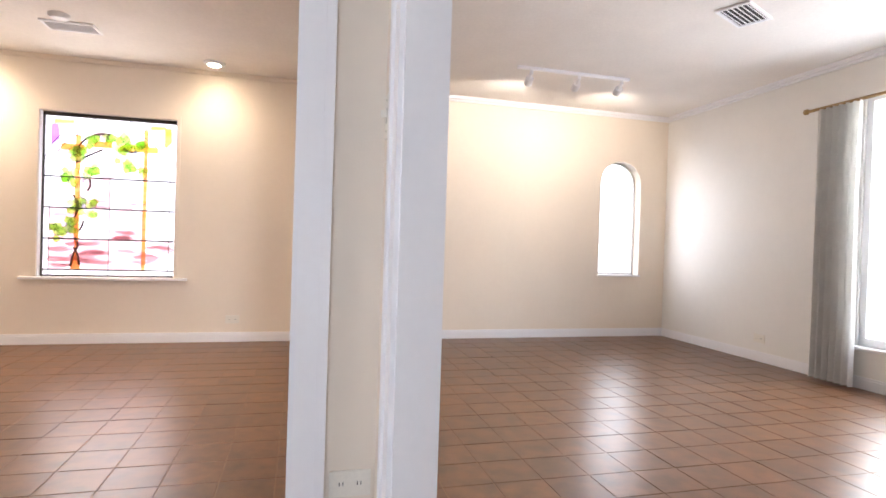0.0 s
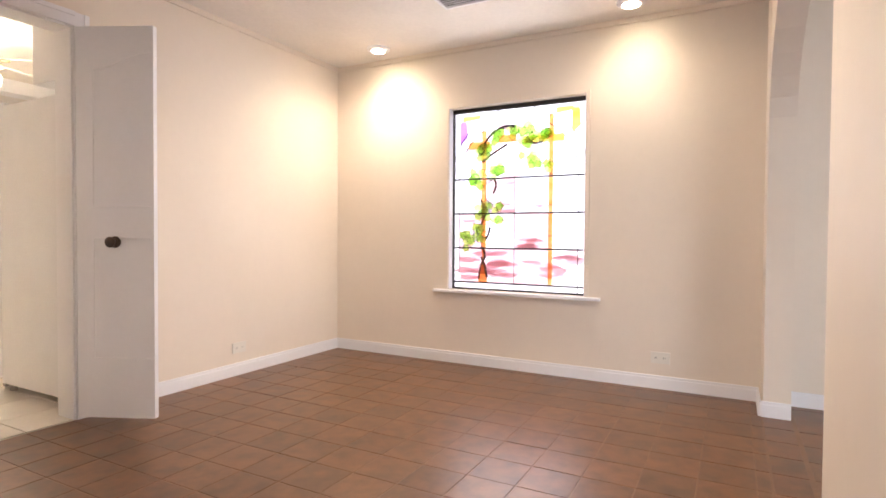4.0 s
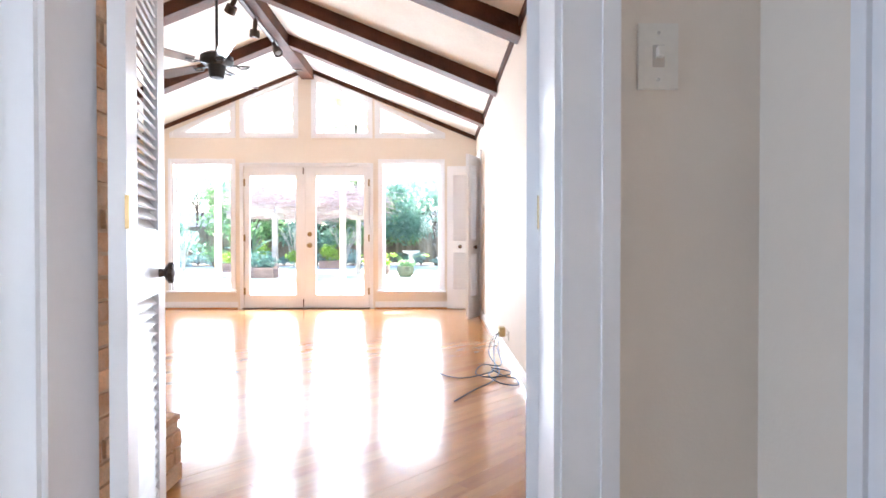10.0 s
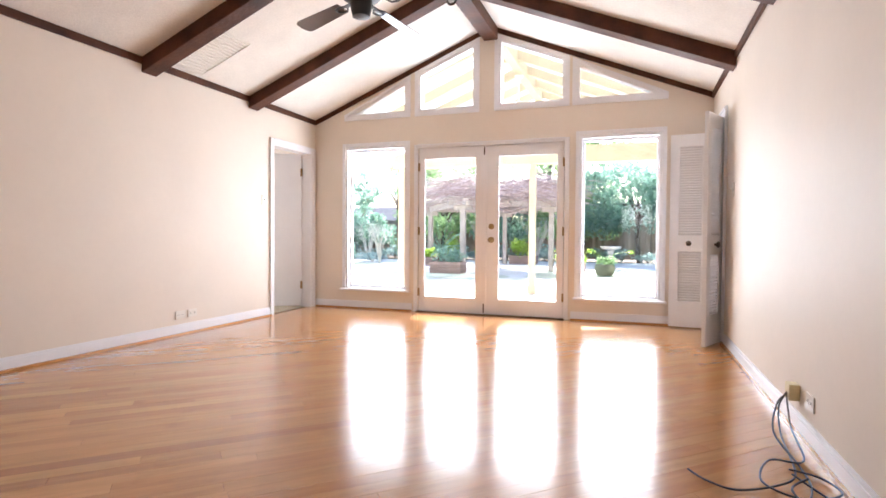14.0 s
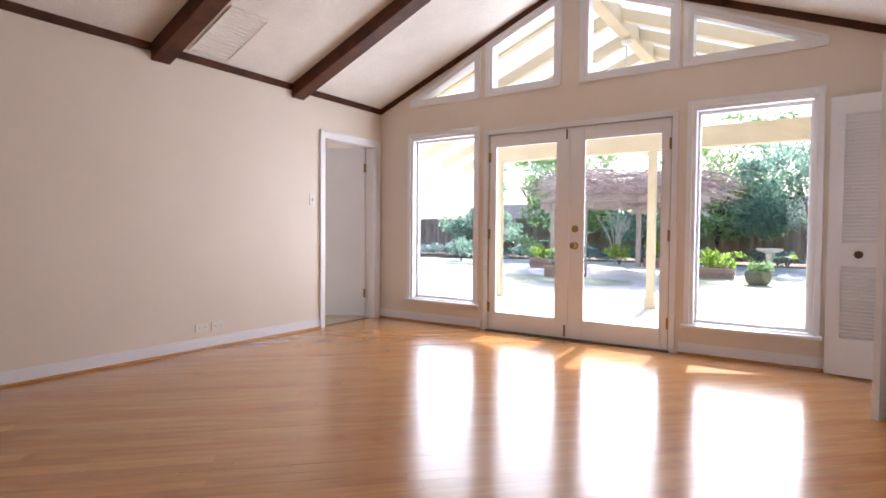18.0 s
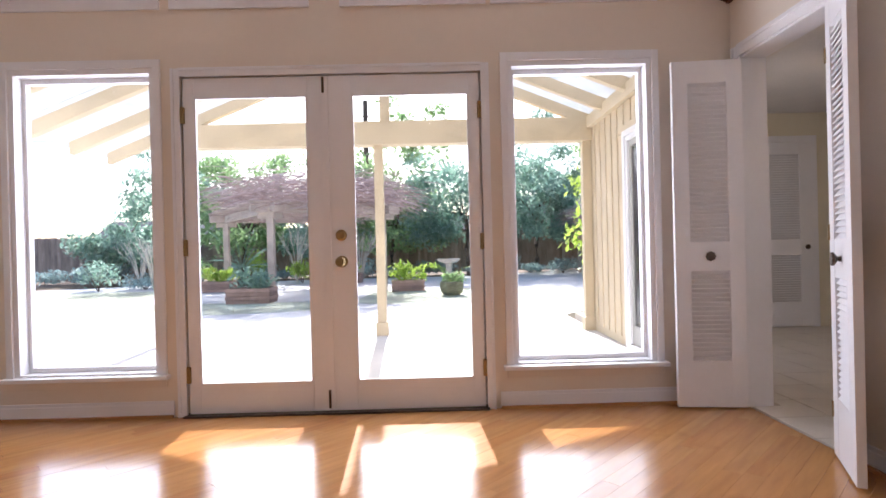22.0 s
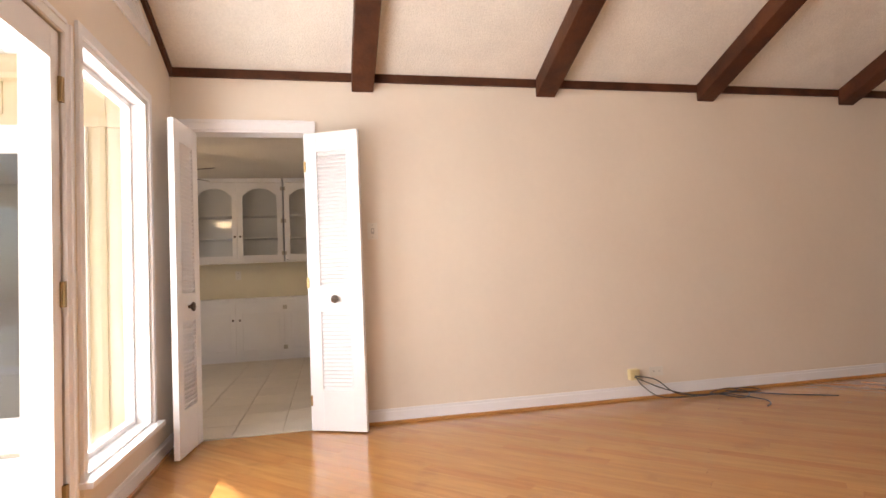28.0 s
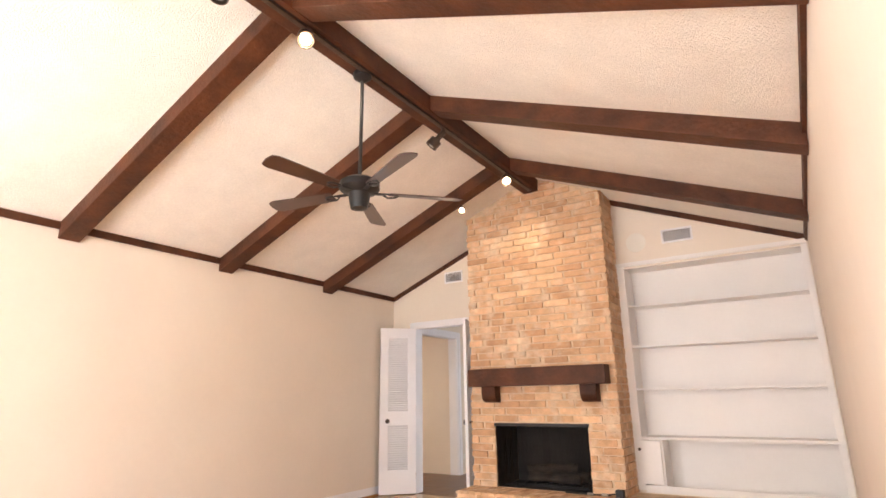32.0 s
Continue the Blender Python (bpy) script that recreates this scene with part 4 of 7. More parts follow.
part("block", boxes((-3.16, -3.09, -6.06, -5.99, 0.272, 0.335)), BLACK, tools, bevel=0.01)
bm = bmesh.new()
tube(bm, [(-2.62, -6.03, 0.281), (-2.80, -6.01, 0.283), (-3.0, -6.02, 0.284), (-3.10, -6.02, 0.30)], 0.007, 8)
part("rod", bm, BLACK, tools, smooth=True)
for x in (-2.86, -2.99):
    bm = bmesh.new()
    lathe(bm, [(0.004, -0.03), (0.013, -0.025), (0.013, 0.025), (0.004, 0.03)], 10, pose(x, -6.015, 0.286, 0, 90))
    part("ferrule", bm, STEEL, tools, smooth=True)

# bookcase
bk = thing("bookcase", "white built-in bookcase with empty shelves above a low cupboard", "bookcase", (-4.05, -6.6, 0.26))
x0, x1, yb, yf = BK[0], BK[1], -6.765, ALCOVE
WHITE2 = material("bookcase_paint", (0.84, 0.81, 0.78), 0.4, var=0.02, scale=3, fine=0.01)
part("back_panel", boxes((x0, x1, yb - 0.02, yb, BK[2], BK[3])), WHITE2, bk)
for a, b in ((x0 - 0.02, x0 + 0.004), (x1 - 0.004, x1 + 0.02)):
    part("side_panel", boxes((a, b, yb, yf - 0.001, BK[2], BK[3])), WHITE2, bk)
part("top_panel", boxes((x0, x1, yb, yf - 0.001, BK[3] - 0.002, BK[3] + 0.02)), WHITE2, bk)
part("base_panel", boxes((x0, x1, yb, yf - 0.001, BK[2] - 0.02, BK[2] + 0.015)), WHITE2, bk)
for z in (2.022, 1.618, 1.204):
    part("shelf", boxes((x0 + 0.005, x1 - 0.005, yb + 0.001, yf - 0.02, z - 0.022, z)), WHITE2, bk, bevel=0.002)
part("counter", boxes((x0 - 0.04, x1 + 0.0, yb + 0.001, yf + 0.022, 0.727, 0.753)), WHITE2, bk, bevel=0.004)
for a, b, c, e in ((x1 - 0.004, x1 + 0.075, 0.28, BK[3] + 0.06), (x0 - 0.038, x0 + 0.012, 0.28, BK[3] + 0.06)):
    part("face_frame", boxes((a, b, yf, yf + 0.016, c, e)), WHITE2, bk, bevel=0.003)
part("crown", boxes((x0 - 0.038, x1 + 0.078, yf, yf + 0.03, BK[3] + 0.02, BK[3] + 0.062)), WHITE2, bk, bevel=0.006)
part("face_frame", boxes((x0 + 0.012, x1 - 0.004, yf, yf + 0.016, 0.272, 0.325)), WHITE2, bk, bevel=0.003)
cd = part("cupboard_door", boxes((x1 - 0.175, x1 + 0.045, yf + 0.017, yf + 0.034, 0.335, 0.722)), WHITE2, bk, bevel=0.004)
part("cupboard_side", boxes((x1 - 0.192, x1 - 0.176, yb, yf + 0.012, 0.275, 0.727)), WHITE2, bk)
bm = bmesh.new()
lathe(bm, [(0.010, 0), (0.008, 0.012), (0.015, 0.018), (0.012, 0.028), (0.002, 0.030)], 12, pose(x1 + 0.015, yf + 0.034, 0.642, -90))
part("knob", bm, BRONZE, cd, "small dark knob", smooth=True)


# small fittings
def vent(name, label, m, w, h, n=7, cross=True, mat=None, back=None):
    """Local: in the xz plane, facing -y."""
    ob = thing(name, label, "vent", world=False)
    f = 0.016
    part("backing", boxes((-w / 2 + f, w / 2 - f, -0.002, 0.0, -h / 2 + f, h / 2 - f)), back or BLACK, ob, "duct behind the slats")
    for r in ((-w / 2, -w / 2 + f, -0.012, 0, -h / 2, h / 2), (w / 2 - f, w / 2, -0.012, 0, -h / 2, h / 2), (-w / 2 + f, w / 2 - f, -0.012, 0, h / 2 - f, h / 2), (-w / 2 + f, w / 2 - f, -0.012, 0, -h / 2, -h / 2 + f)):
        part("frame", boxes(r), mat or TRIM, ob, bevel=0.002)
    bm = bmesh.new()
    box(bm, -w / 2 + f, w / 2 - f, -0.007, 0.004, -0.0018, 0.0018, pose(0, -0.005, 0, 25))
    me = solid("slat", bm, mat or TRIM)
    for i in range(n):
        s = new("slat", me)
        s.location = (0, 0, -h / 2 + f + (i + 0.5) * (h - 2 * f) / n)
        s.parent = ob
    if cross:
        bm = boxes((-0.0016, 0.0016, -0.0105, -0.004, -h / 2 + f, h / 2 - f))
        me2 = solid("bar", bm, mat or TRIM)
        k = int(w / 0.02)
        for i in range(1, k):
            s = new("bar", me2)
            s.location = (-w / 2 + i * w / k, 0, 0)
            s.parent = ob
    ob.matrix_world = m
    return ob


vent("wall_vent", "grey metal air grille high on the wall", pose(-0.985, -DL + 0.001, 2.66, 0, 0, 180), 0.27, 0.15)
vent("wall_vent", "grey metal air grille above the bookcase", pose(-3.785, ALCOVE + 0.001, 2.675, 0, 0, 180), 0.29, 0.14)
slope = math.degrees(math.atan(SLOPE))
vent("ceiling_grille", "cream return-air grille set flush in the sloped ceiling", Matrix.Translation((-4.50, -2.30, roof(-4.50) - 0.002)) @ pose(0, 0, 0, 0, -slope, 0) @ pose(0, 0, 0, 90, 0, 90), 0.36, 0.62, 16, False, POPCORN, POPCORN)
sp = thing("wall_speaker", "round white speaker grille flush in the wall", "speaker", world=False)
bm = bmesh.new()
lathe(bm, [(0.10, 0), (0.10, 0.004), (0.094, 0.007), (0.09, 0.004), (0.002, 0.005)], 28)
part("rim", bm, PLASTIC, sp)
bm = bmesh.new()
for k in range(1, 8):
    lathe(bm, [(0.011 * k, 0.004), (0.011 * k + 0.003, 0.0065), (0.011 * k + 0.006, 0.004)], 24)
part("grille", bm, PLASTIC, sp)
sp.matrix_world = pose(-3.385, ALCOVE + 0.001, 2.66, -90)


def plate(label, m, kind="outlet", wide=False):
    """A cover plate in the local xz plane, facing -y."""
    ob = thing("wall_" + kind, label, kind, world=False, group="cover plates")
    w, h = (0.115, 0.072) if wide else (0.072, 0.118)
    part("plate", boxes((-w / 2, w / 2, -0.007, 0, -h / 2, h / 2)), PLASTIC, ob, bevel=0.003)
    if kind == "switch":
        part("toggle", boxes((-0.005, 0.005, -0.022, -0.006, -0.004, 0.014)), PLASTIC, ob, bevel=0.002)
        part("slot", boxes((-0.011, 0.011, -0.0078, -0.006, -0.02, 0.02)), STEEL, ob)
        for z in (-0.042, 0.042):
            bm = bmesh.new()
            lathe(bm, [(0.004, 0), (0.003, 0.002), (0.001, 0.0024)], 8, pose(0, -0.0065, z, 90))
            part("screw", bm, STEEL, ob)
    else:
        for s in (-1, 1):
            c = (s * 0.025, 0) if wide else (0, s * 0.025)
            r = part("receptacle", boxes((c[0] - 0.014, c[0] + 0.014, -0.0085, -0.006, c[1] - 0.014, c[1] + 0.014)), PLASTIC, ob, bevel=0.003)
            for k in (-0.005, 0.005):
                part("slot", boxes((c[0] + k - 0.0012, c[0] + k + 0.0012, -0.009, -0.0084, c[1] - 0.004, c[1] + 0.006)), BLACK, r)
    ob.matrix_world = m
    return ob


plate("almond duplex outlet low on the cream wall", pose(-DW + 0.001, -2.34, 0.19, 0, 0, 90), wide=True)
plate("almond duplex outlet low on the cream wall", pose(-DW + 0.001, -2.19, 0.19, 0, 0, 90), wide=True)
plate("almond duplex outlet low on the cream wall", pose(-DW + 0.001, -4.69, 0.20, 0, 0, 90), wide=True)
plate("almond toggle switch beside the bedroom doorway", pose(-DW + 0.001, -1.09, 1.36, 0, 0, 90), "switch")
plate("almond toggle switch beside the kitchen doorway", pose(-0.001, -1.32, 1.36, 0, 0, -90), "switch")
plate("almond duplex outlet above the baseboard", pose(-0.001, -3.50, 0.20, 0, 0, -90), wide=True)
plate("almond toggle switch on the hall wall", pose(-0.19, -6.931, 1.285, 0, 0, 0), "switch")
plate("almond toggle switch in the hall corner", pose(-0.075, -8.659, 1.28, 0, 0, 180), "switch")
plate("almond duplex outlet low on the hall column", pose(-0.001, -8.59, 0.26, 0, 0, -90), wide=True)
plate("almond duplex outlet low on the dining room wall", pose(2.61, -5.251, 0.19, 0, 0, 0), wide=True)
plate("almond duplex outlet below the stained glass window", pose(3.679, -7.87, 0.20, 0, 0, -90), wide=True)
plate("almond duplex outlet low on the living room wall", pose(2.35, -12.339, 0.20, 0, 0, 180), wide=True)
plate("almond outlet on the kitchen wall above the hutch counter", pose(3.949, 0.20, 1.12, 0, 0, -90))

cord = thing("coax_cables", "black coaxial cables plugged into the wall and heaped on the floor", "cable", (-0.2, -3.8, 0))
part("wall_plug", boxes((-0.05, -0.002, -3.33, -3.25, 0.155, 0.235)), material("yellowed_plastic", (0.72, 0.60, 0.32), 0.4), cord, "yellowed cream plug box", bevel=0.006)
RNG = random.Random(11)


def loop_curve(bm, pts, r):
    """A smooth cord through points."""
    out, p = [], [Vector(q) for q in pts]
    for i in range(len(p) - 1):
        a, b, c, d2 = p[max(i - 1, 0)], p[i], p[i + 1], p[min(i + 2, len(p) - 1)]
        for k in range(6):
            t = k / 6
            out.append(0.5 * ((2 * b) + (c - a) * t + (2 * a - 5 * b + 4 * c - d2) * t * t + (3 * b - a - 3 * c + d2) * t ** 3))
    out.append(p[-1])
    tube(bm, out, r, 7)


for pts in ([(-0.05, -3.29, 0.19), (-0.09, -3.32, 0.12), (-0.11, -3.45, 0.03), (-0.13, -3.7, 0.012), (-0.17, -3.95, 0.02), (-0.25, -4.05, 0.014), (-0.40, -4.13, 0.008), (-0.50, -4.08, 0.008), (-0.56, -4.0, 0.012)],
            [(-0.05, -3.30, 0.185), (-0.12, -3.42, 0.16), (-0.16, -3.55, 0.06), (-0.12, -3.8, 0.01), (-0.14, -4.05, 0.018), (-0.22, -4.26, 0.01), (-0.33, -4.42, 0.008), (-0.48, -4.69, 0.008)],
            [(-0.05, -3.28, 0.18), (-0.08, -3.50, 0.08), (-0.09, -3.75, 0.014), (-0.24, -3.86, 0.04), (-0.30, -4.02, 0.012), (-0.20, -4.16, 0.02), (-0.06, -4.10, 0.03), (-0.07, -3.92, 0.012), (-0.18, -3.9, 0.026)],
            [(-0.18, -3.95, 0.026), (-0.10, -4.12, 0.015), (-0.04, -4.2, 0.02), (-0.05, -4.33, 0.010), (-0.16, -4.30, 0.016), (-0.22, -4.12, 0.03), (-0.14, -4.0, 0.035)]):
    bm = bmesh.new()
    loop_curve(bm, pts, 0.0042)
    part("cord", bm, CABLE, cord, smooth=True)


# ceiling fans
def fan(label, loc, rod, radius, blade_mat, hub_mat, angles, tilt=12, width=0.13, body=(0.13, 0.10)):
    ob = thing("ceiling_fan", label, "ceiling fan", loc, world=False)
    br, bh = body
    bm = bmesh.new()
    lathe(bm, [(0.065, rod + bh), (0.062, rod + bh - 0.03), (0.03, rod + bh - 0.055), (0.012, rod + bh - 0.06)], 18)
    part("canopy", bm, hub_mat, ob, smooth=True)
    bm = bmesh.new()
    lathe(bm, [(0.012, bh * 0.8), (0.012, rod + bh - 0.05)], 10)
    part("down_rod", bm, hub_mat, ob, smooth=True)
    bm = bmesh.new()
    lathe(bm, [(0.02, bh * 1.05), (br * 0.7, bh), (br, bh * 0.75), (br * 1.02, bh * 0.35), (br * 0.9, bh * 0.15), (br * 0.55, 0.0), (br * 0.5, -0.05), (br * 0.42, -0.10), (0.012, -0.11)], 24)
    part("motor", bm, hub_mat, ob, smooth=True)
    for a in angles:
        m = pose(0, 0, 0, 0, 0, a)
        bm = bmesh.new()
        pts = [(br * 1.5, -width * 0.36), (radius * 0.93, -width * 0.5), (radius * 0.985, -width * 0.38), (radius, 0), (radius * 0.985, width * 0.38), (radius * 0.93, width * 0.5), (br * 1.5, width * 0.36)]
        prism(bm, pts, -0.003, 0.003, "z")
        bmesh.ops.transform(bm, matrix=m @ pose(0, 0, 0.01, tilt), verts=bm.verts)
        blade = part("blade", bm, blade_mat, ob)
        bm = bmesh.new()
        box(bm, br * 0.6, br * 1.3, -0.014, 0.014, 0.004, 0.012, m)
        for s in (-1, 1):
            tube(bm, [m @ Vector((br * 1.2, s * 0.01, 0.006)), m @ Vector((br * 1.45, s * 0.035, -0.002)), m @ Vector((br * 1.8, s * 0.028, 0.0)), m @ Vector((br * 1.95, 0, 0.002))], 0.006, 6)
        part("blade_iron", bm, hub_mat, ob, smooth=True)
    return ob


fan("dark bronze five-blade ceiling fan on a long down rod", (-2.41, -3.33, 2.42), 0.78, 0.69, BLADE, BLACK, [11 + 72 * i for i in range(5)])
fans = fan("white-bladed ceiling fan with brass motor and lit tulip shades", (1.81, -3.51, 2.20), 0.08, 0.56, WBLADE, BRASS, [20 + 72 * i for i in range(5)], body=(0.12, 0.11))
for i in range(4):
    m = pose(0, 0, -0.10, 0, 0, 45 + 90 * i) @ pose(0.06, 0, -0.02, 0, 115, 0)
    bm = bmesh.new()
    lathe(bm, [(0.018, 0), (0.03, 0.015), (0.05, 0.05), (0.058, 0.085), (0.054, 0.086), (0.03, 0.03), (0.005, 0.01)], 14, m)
    part("glass_shade", bm, SHADE, fans, "lit frosted tulip shade", smooth=True)
for dx in (-0.025, 0.03):
    bm = bmesh.new()
    tube(bm, [(dx, 0, -0.1), (dx, 0, -0.28)], 0.0015, 5)
    lathe(bm, [(0.004, -0.36), (0.011, -0.34), (0.011, -0.29), (0.003, -0.275)], 10, pose(dx, 0, 0))
    part("pull_chain", bm, BRASS, fans, "brass pull chain with wooden bob", smooth=True)
fans = fan("bronze ceiling fan with two lit amber shades over the breakfast room", (1.80, 0.62, 2.12), 0.17, 0.62, BLADE, BRONZE, [34 + 72 * i for i in range(5)], body=(0.11, 0.11))
for i in range(3):
    m = pose(0, 0, -0.08, 0, 0, 215 + 120 * i) @ pose(0.06, 0, -0.03, 0, 125, 0)
    bm = bmesh.new()
    lathe(bm, [(0.015, 0), (0.028, 0.02), (0.045, 0.06), (0.05, 0.09), (0.046, 0.09), (0.02, 0.03), (0.004, 0.02)], 14, m)
    part("glass_shade", bm, SHADE, fans, "lit amber glass shade", smooth=True)


# track lights
def track_head(parent, p, aim, mat, lit, drop=0.03, r=0.05, long=0.075, neck=0.085):
    """A swivelling can: a slim neck that ends in a wider cup with the lamp in it."""
    p = Vector(p)
    bm = bmesh.new()
    tube(bm, [p, p + Vector((0, 0, -drop))], 0.012, 10)
    part("stem", bm, mat, parent, smooth=True)
    m = look(p + Vector((0, 0, -drop)), aim)
    bm = bmesh.new()
    lathe(bm, [(r * 0.40, 0.012), (r * 0.46, 0.006), (r * 0.46, -neck), (r * 0.98, -neck - 0.004), (r, -neck - 0.012), (r * 1.02, -neck - long), (r * 0.92, -neck - long), (r * 0.88, -neck - long + 0.03), (0.004, -neck - long + 0.034)], 20, m)
    part("can", bm, mat, parent, smooth=True)
    bm = bmesh.new()
    lathe(bm, [(r * 0.50, -neck - long + 0.030), (r * 0.66, -neck - long + 0.012), (r * 0.40, -neck - long + 0.002), (0.003, -neck - long - 0.001)], 16, m)
    part("lamp", bm, BULB if lit else OFFLENS, parent, "lit reflector bulb" if lit else "unlit lens", smooth=True)


tl = thing("track_light", "dark track light with swivelling cans along the ridge beam", "track light", (RX, -4, 3.2))
part("rail", boxes((RX - 0.05, RX - 0.015, -6.0, -1.4, 3.278, 3.299)), BRONZE, tl, bevel=0.002)
for y, aim, lit in ((-1.55, (-2.0, -1.9, 2.4), False), (-2.20, (-2.56, -2.05, 2.4), False), (-2.76, (-3.4, -2.0, 1.9), True), (-4.28, (-1.6, -3.9, 2.2), False), (-5.42, (-3.0, -4.4, 2.3), True)):
    track_head(tl, (RX - 0.033, y, 3.279), aim, BRONZE, lit)
wl = thing("spot_lamp", "small lit accent lamp below the ceiling slope", "lamp", (RX + 0.2, -5.3, 3.0))
track_head(wl, (-1.85, -5.55, roof(-1.85) - 0.125), (-2.3, -5.0, 2.6), BRONZE, True, 0.03, 0.034, 0.06, 0.05)
tl = thing("track_light", "white track light with three cans on the living room ceiling", "track light", (2.6, -10.6, 2.38))
part("rail", boxes((2.58, 2.61, -11.12, -10.10, 2.375, 2.399)), TRIM, tl, bevel=0.002)
for y in (-10.22, -10.65, -11.05):
    track_head(tl, (2.595, y, 2.376), (3.2, y - 0.1, 2.05), TRIM, False, 0.03, 0.032, 0.07, 0.05)


def downlight(x, y, lit=True):
    ob = thing("recessed_light", "round white recessed ceiling light, lit", "ceiling light", (x, y, FLAT), group="recessed lights")
    bm = bmesh.new()
    lathe(bm, [(0.062, FLAT - 0.02), (0.085, FLAT - 0.012), (0.088, FLAT), (0.06, FLAT + 0.001)], 24, pose(x, y, 0))
    part("trim_ring", bm, TRIM, ob, smooth=True)
    bm = bmesh.new()
    lathe(bm, [(0.058, FLAT - 0.004), (0.05, FLAT - 0.022), (0.02, FLAT - 0.028), (0.003, FLAT - 0.029)], 20, pose(x, y, 0))
    part("bulb", bm, BULB, ob, "lit reflector bulb", smooth=True)


for lx, ly in ((3.42, -5.85), (3.42, -7.70)):
    downlight(lx, ly)
vent("ceiling_vent", "white metal ceiling register", pose(2.90, -6.83, FLAT - 0.001, 90, 0, 90), 0.34, 0.19, 6, False)
vent("ceiling_vent", "white metal ceiling register", pose(1.24, -11.02, FLAT - 0.001, 90, 0, 115), 0.34, 0.20, 6, False)
sm = thing("smoke_detector", "small round white smoke detector on the ceiling", "detector", (2.69, -6.83, FLAT), world=False)
bm = bmesh.new()
lathe(bm, [(0.065, 0), (0.065, -0.012), (0.05, -0.03), (0.004, -0.032)], 20)
part("cover", bm, TRIM, sm, smooth=True)

# kitchen
def arch_door(parent, y0, y1, z0, z1, x, glazed, knob_side):
    """A cabinet door on a face towards -x, with an ogee-headed opening; glazed or a raised panel."""
    fr, t = 0.062, 0.018
    bm = bmesh.new()
    zs = z1 - 0.17 if glazed else z1 - 0.14
    box(bm, x - t, x, y0, y0 + fr, z0, z1), box(bm, x - t, x, y1 - fr, y1, z0, z1), box(bm, x - t, x, y0 + fr, y1 - fr, z0, z0 + fr)
    a, b, n = y0 + fr, y1 - fr, 14

    def head(u):
        s = abs(2 * u - 1)
        return zs + 0.095 * (1 - s ** 2.2) if s < 0.8 else zs + 0.095 * (1 - 0.8 ** 2.2) - 0.035 * min(1, (s - 0.8) / 0.08)
    for i in range(n):
        u0, u1 = i / n, (i + 1) / n
        prism(bm, [(a + (b - a) * u0, head(u0)), (a + (b - a) * u1, head(u1)), (a + (b - a) * u1, z1), (a + (b - a) * u0, z1)], x - t, x, "x")
    d = part("door", bm, TRIM, parent)
    if glazed:
        g = part("pane", boxes((x - 0.008, x - 0.005, a, b, z0 + fr, z1 - 0.05)), CABGLASS, d)
        g.visible_shadow = False
    else:
        part("panel", boxes((x - 0.012, x - 0.004, a + 0.004, b - 0.004, z0 + fr + 0.004, zs - 0.01)), TRIM, d, bevel=0.004)
    ky = y0 + 0.03 if knob_side < 0 else y1 - 0.03
    bm = bmesh.new()
    lathe(bm, [(0.008, 0), (0.006, 0.012), (0.015, 0.018), (0.013, 0.027), (0.002, 0.03)], 10, pose(x - t, ky, z0 + 0.31 if glazed else z1 - 0.225, 0, -90))
    part("knob", bm, BRONZE, d, "dark round knob", smooth=True)
    hy = y1 if knob_side < 0 else y0
    for z in (z0 + 0.08, (z0 + z1) / 2, z1 - 0.08) if glazed else (z0 + 0.08, z1 - 0.08):
        part("hinge", boxes((x - t - 0.003, x - 0.002, hy - 0.014, hy + 0.014, z - 0.025, z + 0.025)), STEEL, d, "dull metal hinge")


def hutch_upper(y0, y1):
    ob = thing("wall_cabinet", "white glazed wall cabinet with ogee-arched doors and empty shelves", "cabinet", (3.78, (y0 + y1) / 2, 1.27), group="hutch wall cabinets")
    xf, xb, z0, z1 = 3.62, 3.948, 1.30, 2.392
    for pn, r in (("side_panel", (xf, xb, y0, y0 + 0.02, z0, z1 - 0.015)), ("side_panel", (xf, xb, y1 - 0.02, y1, z0, z1 - 0.015)), ("base_panel", (xf, xb, y0, y1, z0 - 0.02, z0)), ("top_panel", (xf, xb, y0, y1, z1 - 0.015, z1)), ("back_panel", (xb - 0.012, xb, y0 + 0.02, y1 - 0.02, z0, z1 - 0.015)), ("centre_stile", (xf - 0.001, xf + 0.018, (y0 + y1) / 2 - 0.018, (y0 + y1) / 2 + 0.018, z0, z1 - 0.015))):
        part(pn, boxes(r), TRIM, ob)
    for z in (1.60, 1.90):
        part("shelf", boxes((xf + 0.03, xb - 0.012, y0 + 0.02, y1 - 0.02, z, z + 0.018)), TRIM, ob)
    mid = (y0 + y1) / 2
    arch_door(ob, y0 + 0.012, mid - 0.004, z0 + 0.012, z1 - 0.06, xf - 0.001, True, 1)
    arch_door(ob, mid + 0.004, y1 - 0.012, z0 + 0.012, z1 - 0.06, xf - 0.001, True, -1)
    part("crown", boxes((xf - 0.035, xf, y0, y1, z1 - 0.055, z1)), TRIM, ob, bevel=0.01)


